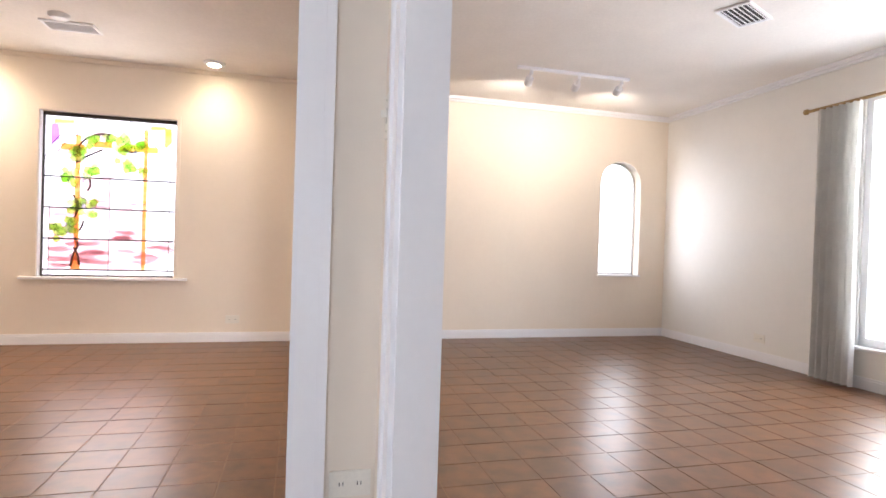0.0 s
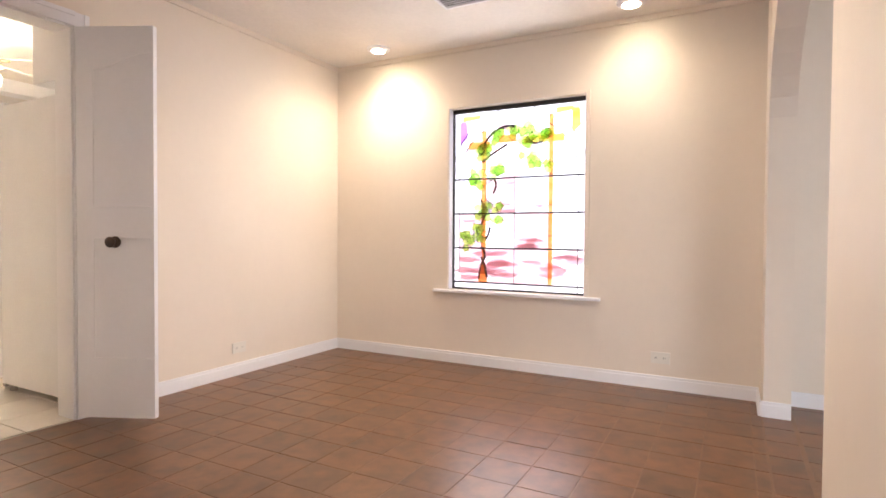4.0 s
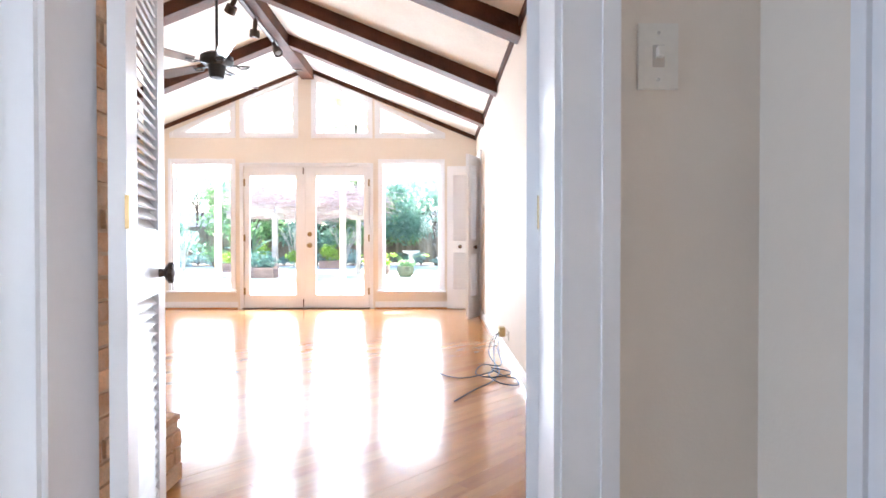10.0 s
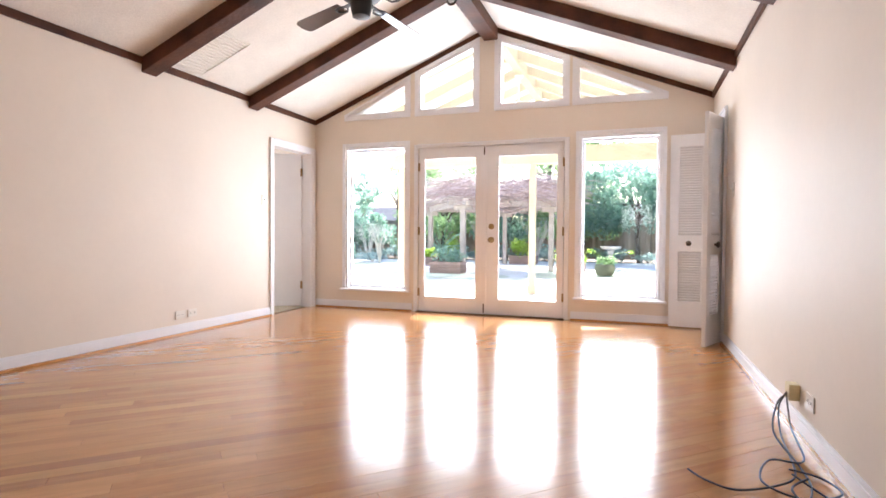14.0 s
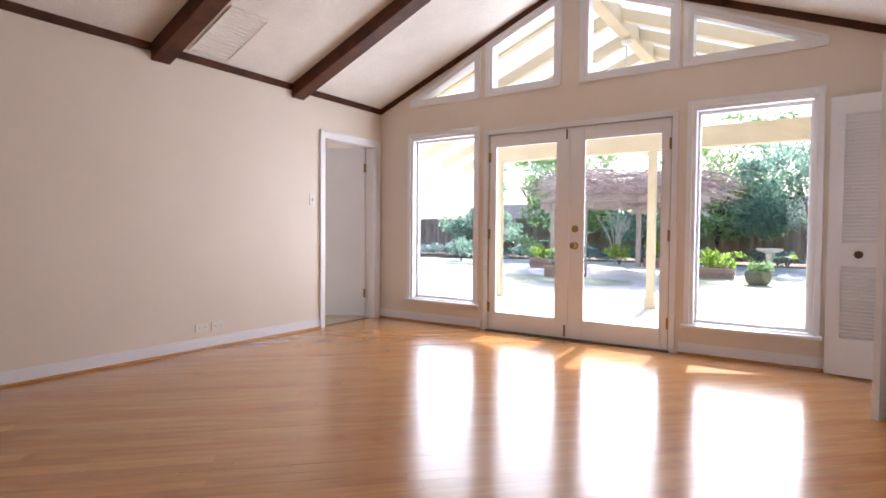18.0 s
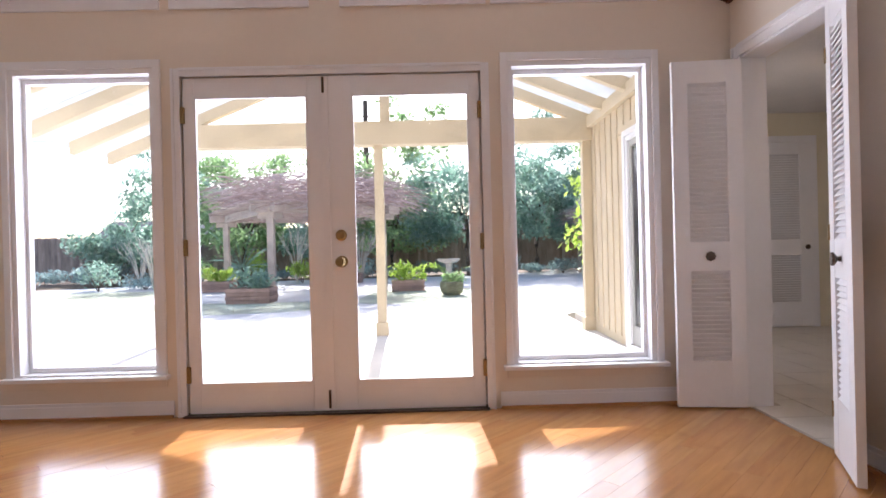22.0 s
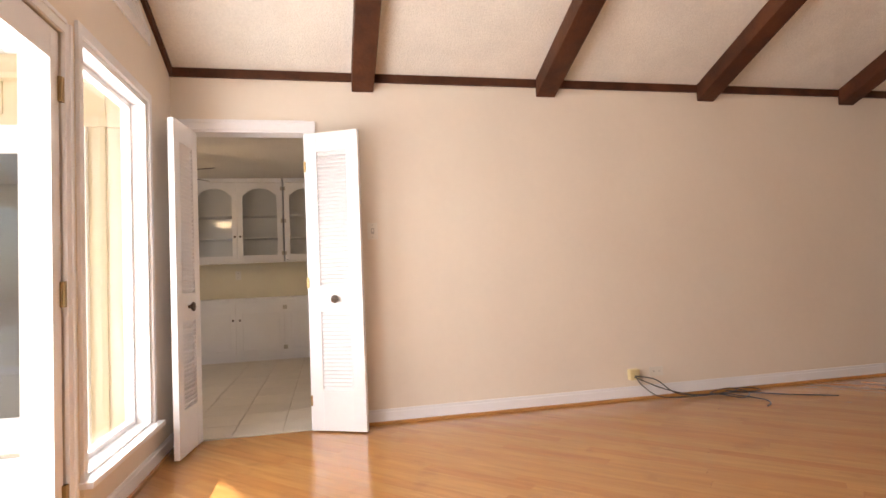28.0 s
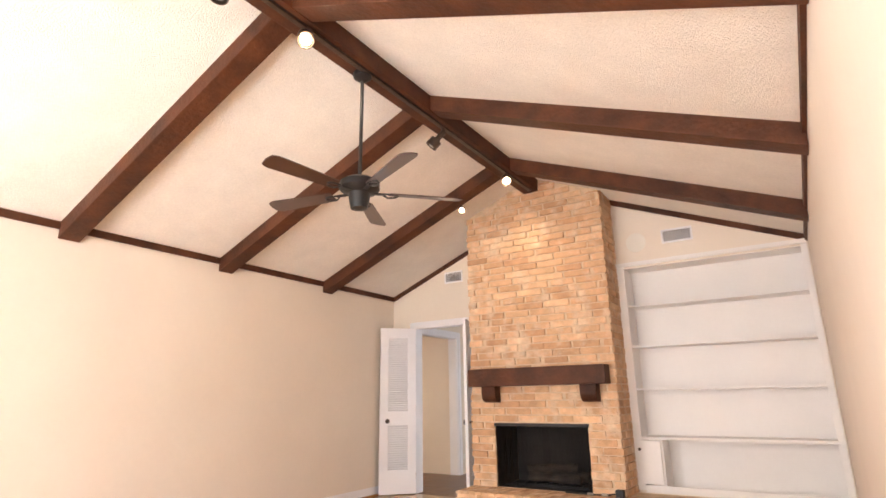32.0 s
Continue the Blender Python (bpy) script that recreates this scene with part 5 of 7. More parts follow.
def hutch_base(y0, y1, doors, kneehole=False):
    ob = thing("base_cabinet", "white low hutch cabinet with arched panel doors", "cabinet", (3.75, (y0 + y1) / 2, 0.0), group="hutch base cabinets")
    xf, xb = 3.55, 3.948
    if kneehole:
        part("back_panel", boxes((xb - 0.02, xb, y0, y1, 0, 0.775)), TRIM, ob)
        part("apron", boxes((xf + 0.004, xf + 0.022, y0, y1, 0.70, 0.775)), TRIM, ob)
        return
    part("carcass", boxes((xf, xb, y0, y1, 0.07, 0.775)), TRIM, ob, bevel=0.002)
    part("toe_kick", boxes((xf + 0.03, xb, y0, y1, 0, 0.07)), TRIM, ob)
    w = (y1 - y0) / doors
    for i in range(doors):
        arch_door(ob, y0 + i * w + 0.012, y0 + (i + 1) * w - 0.012, 0.085, 0.765, xf - 0.001, False, 1 if i == 0 and doors > 1 else -1)


for y0, y1 in ((1.235, 2.39), (0.73, 1.22), (-0.43, 0.715), (-1.59, -0.445)):
    hutch_upper(y0, y1)
hutch_base(1.82, 2.38, 1)
hutch_base(0.77, 1.82, 0, True)
hutch_base(-0.43, 0.77, 2)
hutch_base(-1.63, -0.43, 2)
ct = tagged(new("hutch_counter", solid("hutch_counter", boxes((3.52, 3.949, -1.65, 2.40, 0.776, 0.812)), TRIM, 0.006)), "white laminate hutch counter", "counter")
structure("trim_7", boxes((3.925, 3.95, 2.40, 3.09, 0, 0.1), (3.925, 3.95, 3.93, 4.56, 0, 0.1)), TRIM, "white kitchen baseboard", category="trim")
casing("door_casing", "white casing of the pantry door", "x", 3.95, -1, 3.16, 3.86, 0, 2.03)
pd = thing("pantry_door", "white arched-panel pantry door, closed", "door", (3.99, 3.5, 0))
part("slab", boxes((3.965, 4.0, 3.165, 3.855, 0.01, 2.025)), TRIM, pd, bevel=0.002)
for z0, z1 in ((0.2, 0.85), (1.0, 1.85)):
    bm = bmesh.new()
    pts = [(3.962, 3.27, z0), (3.962, 3.75, z0), (3.962, 3.75, z1)] + [(3.962, 3.75 - 0.48 * i / 8, z1 + (0.06 * math.sin(math.pi * i / 8) if z1 > 1 else 0)) for i in range(1, 8)] + [(3.962, 3.27, z1), (3.962, 3.27, z0)]
    tube(bm, pts, 0.009, 6)
    part("moulding", bm, TRIM, pd, smooth=True)
bm = bmesh.new()
lathe(bm, [(0.028, 0), (0.028, 0.006), (0.012, 0.012), (0.011, 0.03), (0.026, 0.04), (0.026, 0.055), (0.003, 0.062)], 14, pose(3.965, 3.24, 0.94, 0, -90))
part("knob", bm, BRONZE, pd, "dark round knob", smooth=True)

fr = thing("refrigerator", "tall white refrigerator seen from its plain side", "refrigerator", (2.0, -4.6, 0))
part("body", boxes((1.625, 2.38, -5.06, -4.30, 0.045, 1.745)), FRIDGE, fr, bevel=0.01)
part("door", boxes((1.627, 2.378, -4.292, -4.215, 0.075, 1.748)), FRIDGE, fr, bevel=0.012)
part("grille", boxes((1.64, 2.36, -4.30, -4.27, 0.02, 0.07)), OFFLENS, fr, "grey toe grille")
for x in (1.66, 2.34):
    for y in (-5.0, -4.36):
        bm = bmesh.new()
        lathe(bm, [(0.02, 0), (0.02, 0.04), (0.012, 0.05)], 10, pose(x, y, 0))
        part("foot", bm, OFFLENS, fr)
part("hinge_cap", boxes((1.64, 1.70, -4.32, -4.22, 1.749, 1.77)), FRIDGE, fr, bevel=0.004)
oc = thing("over_fridge_cabinet", "white cabinet hung above the refrigerator", "cabinet", (2.0, -4.85, 1.82))
part("carcass", boxes((1.575, 2.40, -5.105, -4.80, 1.80, 2.395)), TRIM, oc, bevel=0.003)
for x0, x1 in ((1.59, 1.98), (1.995, 2.385)):
    part("door", boxes((x0, x1, -4.799, -4.782, 1.82, 2.37)), TRIM, oc, bevel=0.004)

isl = thing("peninsula_cabinet", "white base cabinet with drawer and two arched doors", "cabinet", (2.15, -1.85, 0))
x0, x1, yf, yb = 1.72, 2.62, -2.07, -1.50
part("carcass", boxes((x0, x1, yf, yb, 0.10, 0.90)), TRIM, isl, bevel=0.003)
part("toe_kick", boxes((x0 + 0.02, x1, yf + 0.05, yb, 0, 0.10)), POSTW, isl, "worn tan toe kick")
part("drawer_front", boxes((x0 + 0.08, x1 - 0.12, yf - 0.018, yf, 0.735, 0.86)), TRIM, isl, bevel=0.006)
for a, b, k in ((x0 + 0.07, x0 + 0.42, 1), (x0 + 0.425, x1 - 0.10, -1)):
    d = part("door", boxes((a, b, yf - 0.018, yf, 0.13, 0.70)), TRIM, isl, bevel=0.006)
    bm = bmesh.new()
    pts = [(a + 0.04 + (b - a - 0.08) * i / 10, yf - 0.02, 0.60 + (0.05 * math.sin(math.pi * i / 20) if k > 0 else 0.05 * math.cos(math.pi * i / 20))) for i in range(11)]
    tube(bm, [(a + 0.04, yf - 0.02, 0.2)] + pts + [(b - 0.04, yf - 0.02, 0.2), (a + 0.04, yf - 0.02, 0.2)], 0.005, 6)
    part("moulding", bm, TRIM, d, smooth=True)
    kx = b - 0.03 if k > 0 else a + 0.03
    bm = bmesh.new()
    lathe(bm, [(0.008, 0), (0.006, 0.014), (0.015, 0.02), (0.012, 0.03), (0.002, 0.032)], 10, pose(kx, yf - 0.018, 0.53, 90))
    part("knob", bm, BRONZE, d, "dark round knob", smooth=True)
    hx = a if k > 0 else b
    for z in (0.19, 0.64):
        part("hinge", boxes((hx - 0.012, hx + 0.012, yf - 0.022, yf - 0.002, z - 0.03, z + 0.03)), STEEL, d, "dull metal hinge")
bm = bmesh.new()
lathe(bm, [(0.008, 0), (0.006, 0.014), (0.015, 0.02), (0.012, 0.03), (0.002, 0.032)], 10, pose((x0 + x1) / 2 - 0.02, yf - 0.018, 0.80, 90))
part("knob", bm, BRONZE, isl, "dark round knob", smooth=True)
tagged(new("peninsula_counter", solid("peninsula_counter", boxes((1.30, 3.0, -2.11, -1.46, 0.902, 0.94)), TRIM, 0.006)), "white tiled kitchen peninsula counter", "counter")
tagged(new("raised_bar", solid("raised_bar", boxes((1.30, 3.0, -1.46, -1.40, 0.94, 1.02), (1.28, 3.02, -1.56, -1.20, 1.02, 1.055)), TRIM, 0.005)), "raised white breakfast bar above the peninsula", "counter")
tagged(new("base_cabinet_end", solid("base_cabinet_end", boxes((1.33, 1.715, -2.07, -1.50, 0.0, 0.90)), TRIM, 0.004)), "white end panel of the peninsula cabinets", "cabinet")
structure("trim_8", boxes((0.25, 3.95, -2.30, -2.10, 2.28, 2.40), (0.25, 3.95, -1.10, -0.95, 2.18, 2.40), (2.0, 2.12, -2.10, -1.10, 2.30, 2.40)), TRIM, "white boxed ceiling beams of the kitchen", 0.004, "trim")

# stained glass window
sgw = thing("window_stained_glass", "stained glass window with grapevine on an orange trellis", "window", (3.7, -6.855, 0.565), kind="structure")
Y0, Y1, Z0, Z1 = SG


def sg(u, v):
    """Window fractions, from its left as one looks out and from its foot, to y, z."""
    return (Y1 - u * (Y1 - Y0), Z0 + v * (Z1 - Z0))


# near-black sash colour paints in the reveal's shade, widest at left and top
SASH_SHADE = material("shaded_sash_dark", (0.035, 0.028, 0.022), 0.5, var=0.15)
LEAD = material("lead_came", (0.05, 0.05, 0.055), 0.5, metal=0.4, var=0.1)
part("dark_frame", boxes((3.735, 3.76, Y0, Y0 + 0.012, Z0, Z1), (3.735, 3.76, Y1 - 0.018, Y1, Z0, Z1), (3.735, 3.76, Y0, Y1, Z1 - 0.03, Z1), (3.735, 3.76, Y0, Y1, Z0, Z0 + 0.012)), SASH_SHADE, sgw, "dark sash edging with the reveal's shade painted in")
part("reveal", boxes((3.682, 3.735, Y1 - 0.006, Y1 - 0.001, Z0, Z1), (3.682, 3.735, Y0 + 0.001, Y0 + 0.006, Z0, Z1)), TRIM, sgw, "white reveal")
for a, b, c, e in ((Y0 - 0.028, Y0, Z0, Z1 + 0.028), (Y1, Y1 + 0.028, Z0, Z1 + 0.028), (Y0, Y1, Z1, Z1 + 0.028)):
    part("window_casing", boxes((3.668, 3.68, a, b, c, e)), PAINT, sgw, bevel=0.003)
part("window_sill", boxes((3.625, 3.735, Y0 - 0.11, Y1 + 0.11, Z0 - 0.022, Z0 - 0.001)), TRIM, sgw, bevel=0.005)
SGW, SGM, SGO, SGY, SGP = stained("opal_white_glass", (0.97, 0.94, 0.96), 0.6), stained("mauve_streaky_glass", (0.77, 0.55, 0.57), 0.6), stained("orange_glass", (0.90, 0.42, 0.02), 0.6), stained("yellow_glass", (0.95, 0.66, 0.08), 0.6), stained("purple_glass", (0.55, 0.22, 0.60), 0.6)
SGG, SGG2, SGB, SGBR = stained("green_leaf_glass", (0.56, 0.82, 0.16), 0.6), stained("lime_leaf_glass", (0.72, 0.92, 0.34), 0.6), stained("grape_glass", (0.80, 0.84, 0.97), 0.6), stained("brown_vine_glass", (0.30, 0.10, 0.02), 0.6)
XG = 3.752


def pane(pts, mat, d=0.0, label="", name="pane"):
    bm = bmesh.new()
    prism(bm, [sg(*p) for p in pts], XG - d - 0.003, XG - d, "x")
    ob = part(name, bm, mat, sgw, label)
    ob.visible_shadow = False
    return ob


cols, rows = [0.0, 0.06, 0.26, 0.49, 0.745, 0.94, 1.0], [0.0, 0.04, 0.23, 0.42, 0.61, 0.985, 1.0]
RS = random.Random(4)
for i in range(6):
    for j in range(6):
        edge = i in (0, 5) or j in (0, 5)
        mauve = (not edge) and (j == 1 or (j == 2 and i in (1, 3, 4)) or (j == 3 and i == 2))
        pane([(cols[i], rows[j]), (cols[i + 1], rows[j]), (cols[i + 1], rows[j + 1]), (cols[i], rows[j + 1])], SGM if mauve and RS.random() < 0.45 else SGW)
streaks = [(RS.uniform(0.1, 0.95), RS.uniform(0.06, 0.21), RS.uniform(0.03, 0.09)) for _ in range(26)] + [(RS.uniform(0.52, 0.72), RS.uniform(0.24, 0.28), 0.06) for _ in range(5)] + [(RS.uniform(0.78, 0.93), RS.uniform(0.08, 0.42), 0.045) for _ in range(8)] + [(RS.uniform(0.38, 0.70), RS.uniform(0.30, 0.62), 0.04) for _ in range(9)] + [(0.17, 0.74, 0.06), (0.15, 0.77, 0.05), (0.42, 0.88, 0.07), (0.14, 0.38, 0.04)]
for c, r, k in streaks:
    n = 11
    pane([(min(0.985, max(0.015, c + k * 1.5 * math.cos(2 * math.pi * q / n) * RS.uniform(0.5, 1.1))), r + k * 0.24 * math.sin(2 * math.pi * q / n) * RS.uniform(0.4, 1.2)) for q in range(n)], SGM, 0.004 + 0.0001 * RS.random(), name="mauve_streak")
for u0, u1, v0, v1, mt in ((0.235, 0.272, 0.25, 0.87, SGO), (0.735, 0.765, 0.04, 0.93, SGO), (0.13, 0.30, 0.775, 0.815, SGO), (0.55, 0.84, 0.785, 0.825, SGY), (0.37, 0.50, 0.80, 0.84, SGO)):
    pane([(u0, v0), (u1, v0), (u1, v1), (u0, v1)], mt, 0.006, name="trellis_bar")
pane([(0.215, 0.04), (0.285, 0.04), (0.275, 0.12), (0.255, 0.17), (0.275, 0.25), (0.235, 0.25), (0.245, 0.17), (0.225, 0.12)], SGO, 0.007, name="vine_trunk")
for u0, v0 in ((0.05, 0.80), (0.88, 0.82)):
    pane([(u0 + 0.01, v0), (u0 + 0.07, v0 + 0.04), (u0 + 0.06, v0 + 0.13), (u0 + 0.01, v0 + 0.13)], SGP if u0 < 0.5 else SGY, 0.004, name="corner_piece")
for u0, u1 in ((0.08, 0.22), (0.78, 0.90)):
    pane([(u0, 0.93), (u1, 0.94), (u1, 0.96), (u0, 0.96)], SGY, 0.004, name="corner_piece")
bm = bmesh.new()


def came(pts, r=0.003):
    tube(bm, [(XG - 0.011, *sg(*p)) for p in pts], r * 1.45, 5)


for v in rows[1:-1]:
    came([(0, v), (1, v)], 0.0048)
for u in (cols[1], cols[3], cols[5]):
    came([(u, 0.0), (u, 0.62)], 0.002)
for k in (0.5, 0.44):
    came([(0.5 + k * math.cos(math.pi * q / 16), 0.62 + (k - 0.13) * math.sin(math.pi * q / 16)) for q in range(17)], 0.002)
for q in range(1, 12):
    a = math.pi * q / 12
    came([(0.5 + 0.5 * math.cos(a), 0.62 + 0.37 * math.sin(a)), (0.5 + 0.44 * math.cos(a), 0.62 + 0.31 * math.sin(a))], 0.0018)
for q in (0.3, 0.46, 0.62):
    came([(0.735, q), (0.765, q)], 0.002)
part("lead_came", bm, LEAD, sgw, "thin dark lead lines")
vine = [[(0.225, 0.50), (0.25, 0.46), (0.26, 0.42), (0.235, 0.36)], [(0.24, 0.70), (0.32, 0.745), (0.43, 0.79)], [(0.255, 0.80), (0.30, 0.845), (0.40, 0.885), (0.49, 0.885)], [(0.58, 0.80), (0.63, 0.785), (0.69, 0.79)], [(0.335, 0.61), (0.345, 0.57), (0.325, 0.53)], [(0.30, 0.345), (0.29, 0.31), (0.27, 0.28)], [(0.215, 0.06), (0.235, 0.14), (0.265, 0.19), (0.24, 0.24)], [(0.28, 0.07), (0.265, 0.13), (0.235, 0.18)]]
for pts in vine:
    bm = bmesh.new()
    loop_curve(bm, [(XG - 0.010, *sg(*p)) for p in pts], 0.006)
    bm2 = bmesh.new()
    loop_curve(bm2, [(XG - 0.004, *sg(*p)) for p in pts], 0.008)
    part("vine_lead", bm2, LEAD, sgw, smooth=True)
    ob = part("vine", bm, SGBR, sgw, "brown glass vine", smooth=True)


def leaf_shape(bm, u, v, s, a):
    pts = []
    for q in range(10):
        r = s * (1.0 if q % 2 == 0 else 0.72)
        t = a + 2 * math.pi * q / 10
        pts.append(sg(u + r * math.cos(t), v + r * math.sin(t) * 0.76))
    prism(bm, pts, XG - 0.016, XG - 0.013, "x")
    return [(p[0] * 1.0, p[1]) for p in pts]


def outline(bm, pts, r=0.0011):
    """A thin lead line round a piece of glass."""
    tube(bm, [(XG - 0.0165, *p) for p in pts + pts[:1]], r, 4)


leads = bmesh.new()
clusters = [(0.255, 0.745, 0.055, 0.045, 9), (0.205, 0.62, 0.045, 0.06, 9), (0.35, 0.65, 0.05, 0.04, 7), (0.36, 0.825, 0.04, 0.035, 6), (0.465, 0.85, 0.035, 0.02, 4), (0.575, 0.80, 0.045, 0.08, 10), (0.65, 0.695, 0.05, 0.035, 6), (0.69, 0.82, 0.06, 0.03, 6), (0.755, 0.66, 0.035, 0.02, 3), (0.235, 0.44, 0.035, 0.04, 6), (0.335, 0.425, 0.065, 0.045, 8), (0.225, 0.315, 0.045, 0.045, 7), (0.12, 0.26, 0.04, 0.05, 7)]
for u, v, du, dv, n in clusters:
    for q in range(n):
        bm = bmesh.new()
        edge_pts = leaf_shape(bm, u + RS.uniform(-du, du), v + RS.uniform(-dv, dv), RS.uniform(0.028, 0.043), RS.uniform(0, 6))
        outline(leads, edge_pts)
        part("leaf", bm, RS.choice((SGG, SGG2, SGG2)), sgw)
part("leaf_lead", leads, LEAD, sgw, "thin dark lead lines round the leaves")
for u, v in ((0.30, 0.60), (0.31, 0.44), (0.20, 0.28), (0.68, 0.75)):
    for q in range(12):
        bm = bmesh.new()
        lathe(bm, [(0.004, 0), (0.012, 0.003), (0.004, 0.005)], 8, Matrix.Translation((XG - 0.012, *sg(u + RS.uniform(-0.03, 0.03) * (1 - q / 16), v - 0.012 * q / 2 + 0.05))) @ pose(0, 0, 0, 0, -90))
        part("grape", bm, SGB, sgw)

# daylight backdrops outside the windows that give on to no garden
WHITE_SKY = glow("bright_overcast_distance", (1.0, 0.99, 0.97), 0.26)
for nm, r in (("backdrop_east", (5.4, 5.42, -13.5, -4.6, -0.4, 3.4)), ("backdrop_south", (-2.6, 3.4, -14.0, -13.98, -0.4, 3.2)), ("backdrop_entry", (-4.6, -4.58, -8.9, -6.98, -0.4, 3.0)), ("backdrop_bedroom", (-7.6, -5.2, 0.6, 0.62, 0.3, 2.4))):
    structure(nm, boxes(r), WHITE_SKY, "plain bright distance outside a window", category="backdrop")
ew = thing("window_entry", "tall white-framed entry window lighting the hall", "window", (-3.67, -7.8, 0.2), kind="structure")
part("window_frame", boxes((-3.70, -3.62, -8.4, -8.34, 0.2, 2.05), (-3.70, -3.62, -7.26, -7.2, 0.2, 2.05), (-3.70, -3.62, -8.34, -7.26, 1.99, 2.05), (-3.70, -3.62, -8.34, -7.26, 0.2, 0.26), (-3.69, -3.63, -7.82, -7.78, 0.26, 1.99)), TRIM, ew)
g = part("pane", boxes((-3.665, -3.66, -8.34, -7.26, 0.26, 1.99)), GLASS, ew)
g.visible_shadow = False
aw = thing("window_arched", "narrow white arched window in the living room wall", "window", (3.75, -11.775, 0.66), kind="structure")
bm = bmesh.new()
lathe(bm, [(0.247, 0), (0.247, 0.02), (0.225, 0.02), (0.225, 0)], 32, pose(3.79, -11.775, 1.64, 0, 90))
bmesh.ops.delete(bm, geom=[v for v in bm.verts if v.co.z < 1.63], context="VERTS")
part("window_frame", bm, TRIM, aw)
part("window_frame", boxes((3.79, 3.81, -12.02, -11.998, 0.66, 1.64), (3.79, 3.81, -11.552, -11.53, 0.66, 1.64), (3.79, 3.81, -12.02, -11.53, 0.66, 0.685)), TRIM, aw)
part("window_sill", boxes((3.655, 3.80, -12.03, -11.52, 0.645, 0.661)), TRIM, aw, bevel=0.004)
g = part("pane", boxes((3.80, 3.803, -12.0, -11.55, 0.68, 1.87)), GLASS, aw)
g.visible_shadow = False
lw = thing("window_living", "wide white-framed living room window behind curtains", "window", (0.15, -12.4, 0.30), kind="structure")
part("window_frame", boxes((-1.2, -1.15, -12.44, -12.36, 0.30, 2.1), (1.45, 1.50, -12.44, -12.36, 0.30, 2.1), (-1.15, 1.45, -12.44, -12.36, 2.05, 2.1), (-1.15, 1.45, -12.44, -12.36, 0.30, 0.36), (0.12, 0.18, -12.44, -12.36, 0.36, 2.05), (0.78, 0.81, -12.43, -12.38, 0.36, 2.05)), TRIM, lw)
part("window_sill", boxes((-1.26, 1.56, -12.36, -12.29, 0.275, 0.30)), TRIM, lw, bevel=0.004)
g = part("pane", boxes((-1.15, 1.45, -12.41, -12.405, 0.36, 2.05)), GLASS, lw)
g.visible_shadow = False
rod = thing("curtain_rod", "thin aged brass curtain rod on wall brackets", "curtain rod", (0.2, -12.24, 2.05))
bm = bmesh.new()
tube(bm, [(1.86, -12.235, 2.055), (-1.7, -12.235, 2.055)], 0.012, 10)
lathe(bm, [(0.012, 0), (0.022, 0.01), (0.022, 0.03), (0.006, 0.045)], 10, pose(1.86, -12.235, 2.055, 0, 90))
part("rod", bm, BRASS, rod, smooth=True)
for x in (1.70, 0.1, -1.5):
    part("bracket", boxes((x - 0.008, x + 0.008, -12.34, -12.225, 2.04, 2.052)), BRASS, rod)
for xa, xb in ((1.43, 1.78), (-1.6, -1.3)):
    cu = thing("curtain", "cream linen curtain hanging in soft folds to the floor", "curtain", ((xa + xb) / 2, -12.235, 0.02), group="curtains")
    bm = bmesh.new()
    n, pts = 60, []
    for i in range(n + 1):
        x = xa + (xb - xa) * i / n
        pts.append([bm.verts.new((x + 0.004 * math.sin(9 * z), -12.235 + (0.028 + 0.012 * (1 - z / 2)) * math.sin(i * 0.72 + 0.35 * z), z)) for z in (0.02, 0.5, 1.0, 1.5, 1.9, 2.045)])
    for a, b in zip(pts, pts[1:]):
        for k in range(5):
            bm.faces.new((a[k], b[k], b[k + 1], a[k + 1]))
    bmesh.ops.solidify(bm, geom=bm.faces[:], thickness=0.003)
    part("cloth", bm, LINEN, cu, smooth=True)

# outside
G = -0.085
pts = [(-16.0, T), (-16.0, 13.6), (-10.0, 16.4), (-4.0, 17.0), (0.0, 17.0), (2.2, 19.0), (4.3, 20.2), (4.3, 9.0), (2.4, 7.0), (0.25, 5.2), (0.13, 5.0), (0.13, T)]
bm = bmesh.new()
prism(bm, pts, -0.205, G, "z")
structure("pavement", bm, CONCRETE, "sunlit pale concrete patio and garden path", category="pavement")
LAWNS = (((-11.5, -3.9, 6.1, 8.3), 0.12), ((-3.5, -0.5, 7.2, 10.9), 0.10), ((-12.5, -8.6, 9.6, 12.6), 0.1))
for (x0, x1, y0, y1), o in LAWNS:
    bm = bmesh.new()
    cx, cy, a, b = (x0 + x1) / 2, (y0 + y1) / 2, (x1 - x0) / 2, (y1 - y0) / 2
    rim = []
    for q in range(28):
        w = 2 * math.pi * q / 28
        e = lambda v: math.copysign(abs(v) ** 0.6, v)
        k = 1 + 0.04 * math.sin(3 * w + x0)
        rim.append((cx + a * k * e(math.cos(w)), cy + b * k * e(math.sin(w))))
    prism(bm, rim, G - 0.04, G + 0.006, "z")
    structure("lawn", bm, LAWN, "thin pale dry winter lawn", category="ground")
RG = random.Random(8)
bm = bmesh.new()
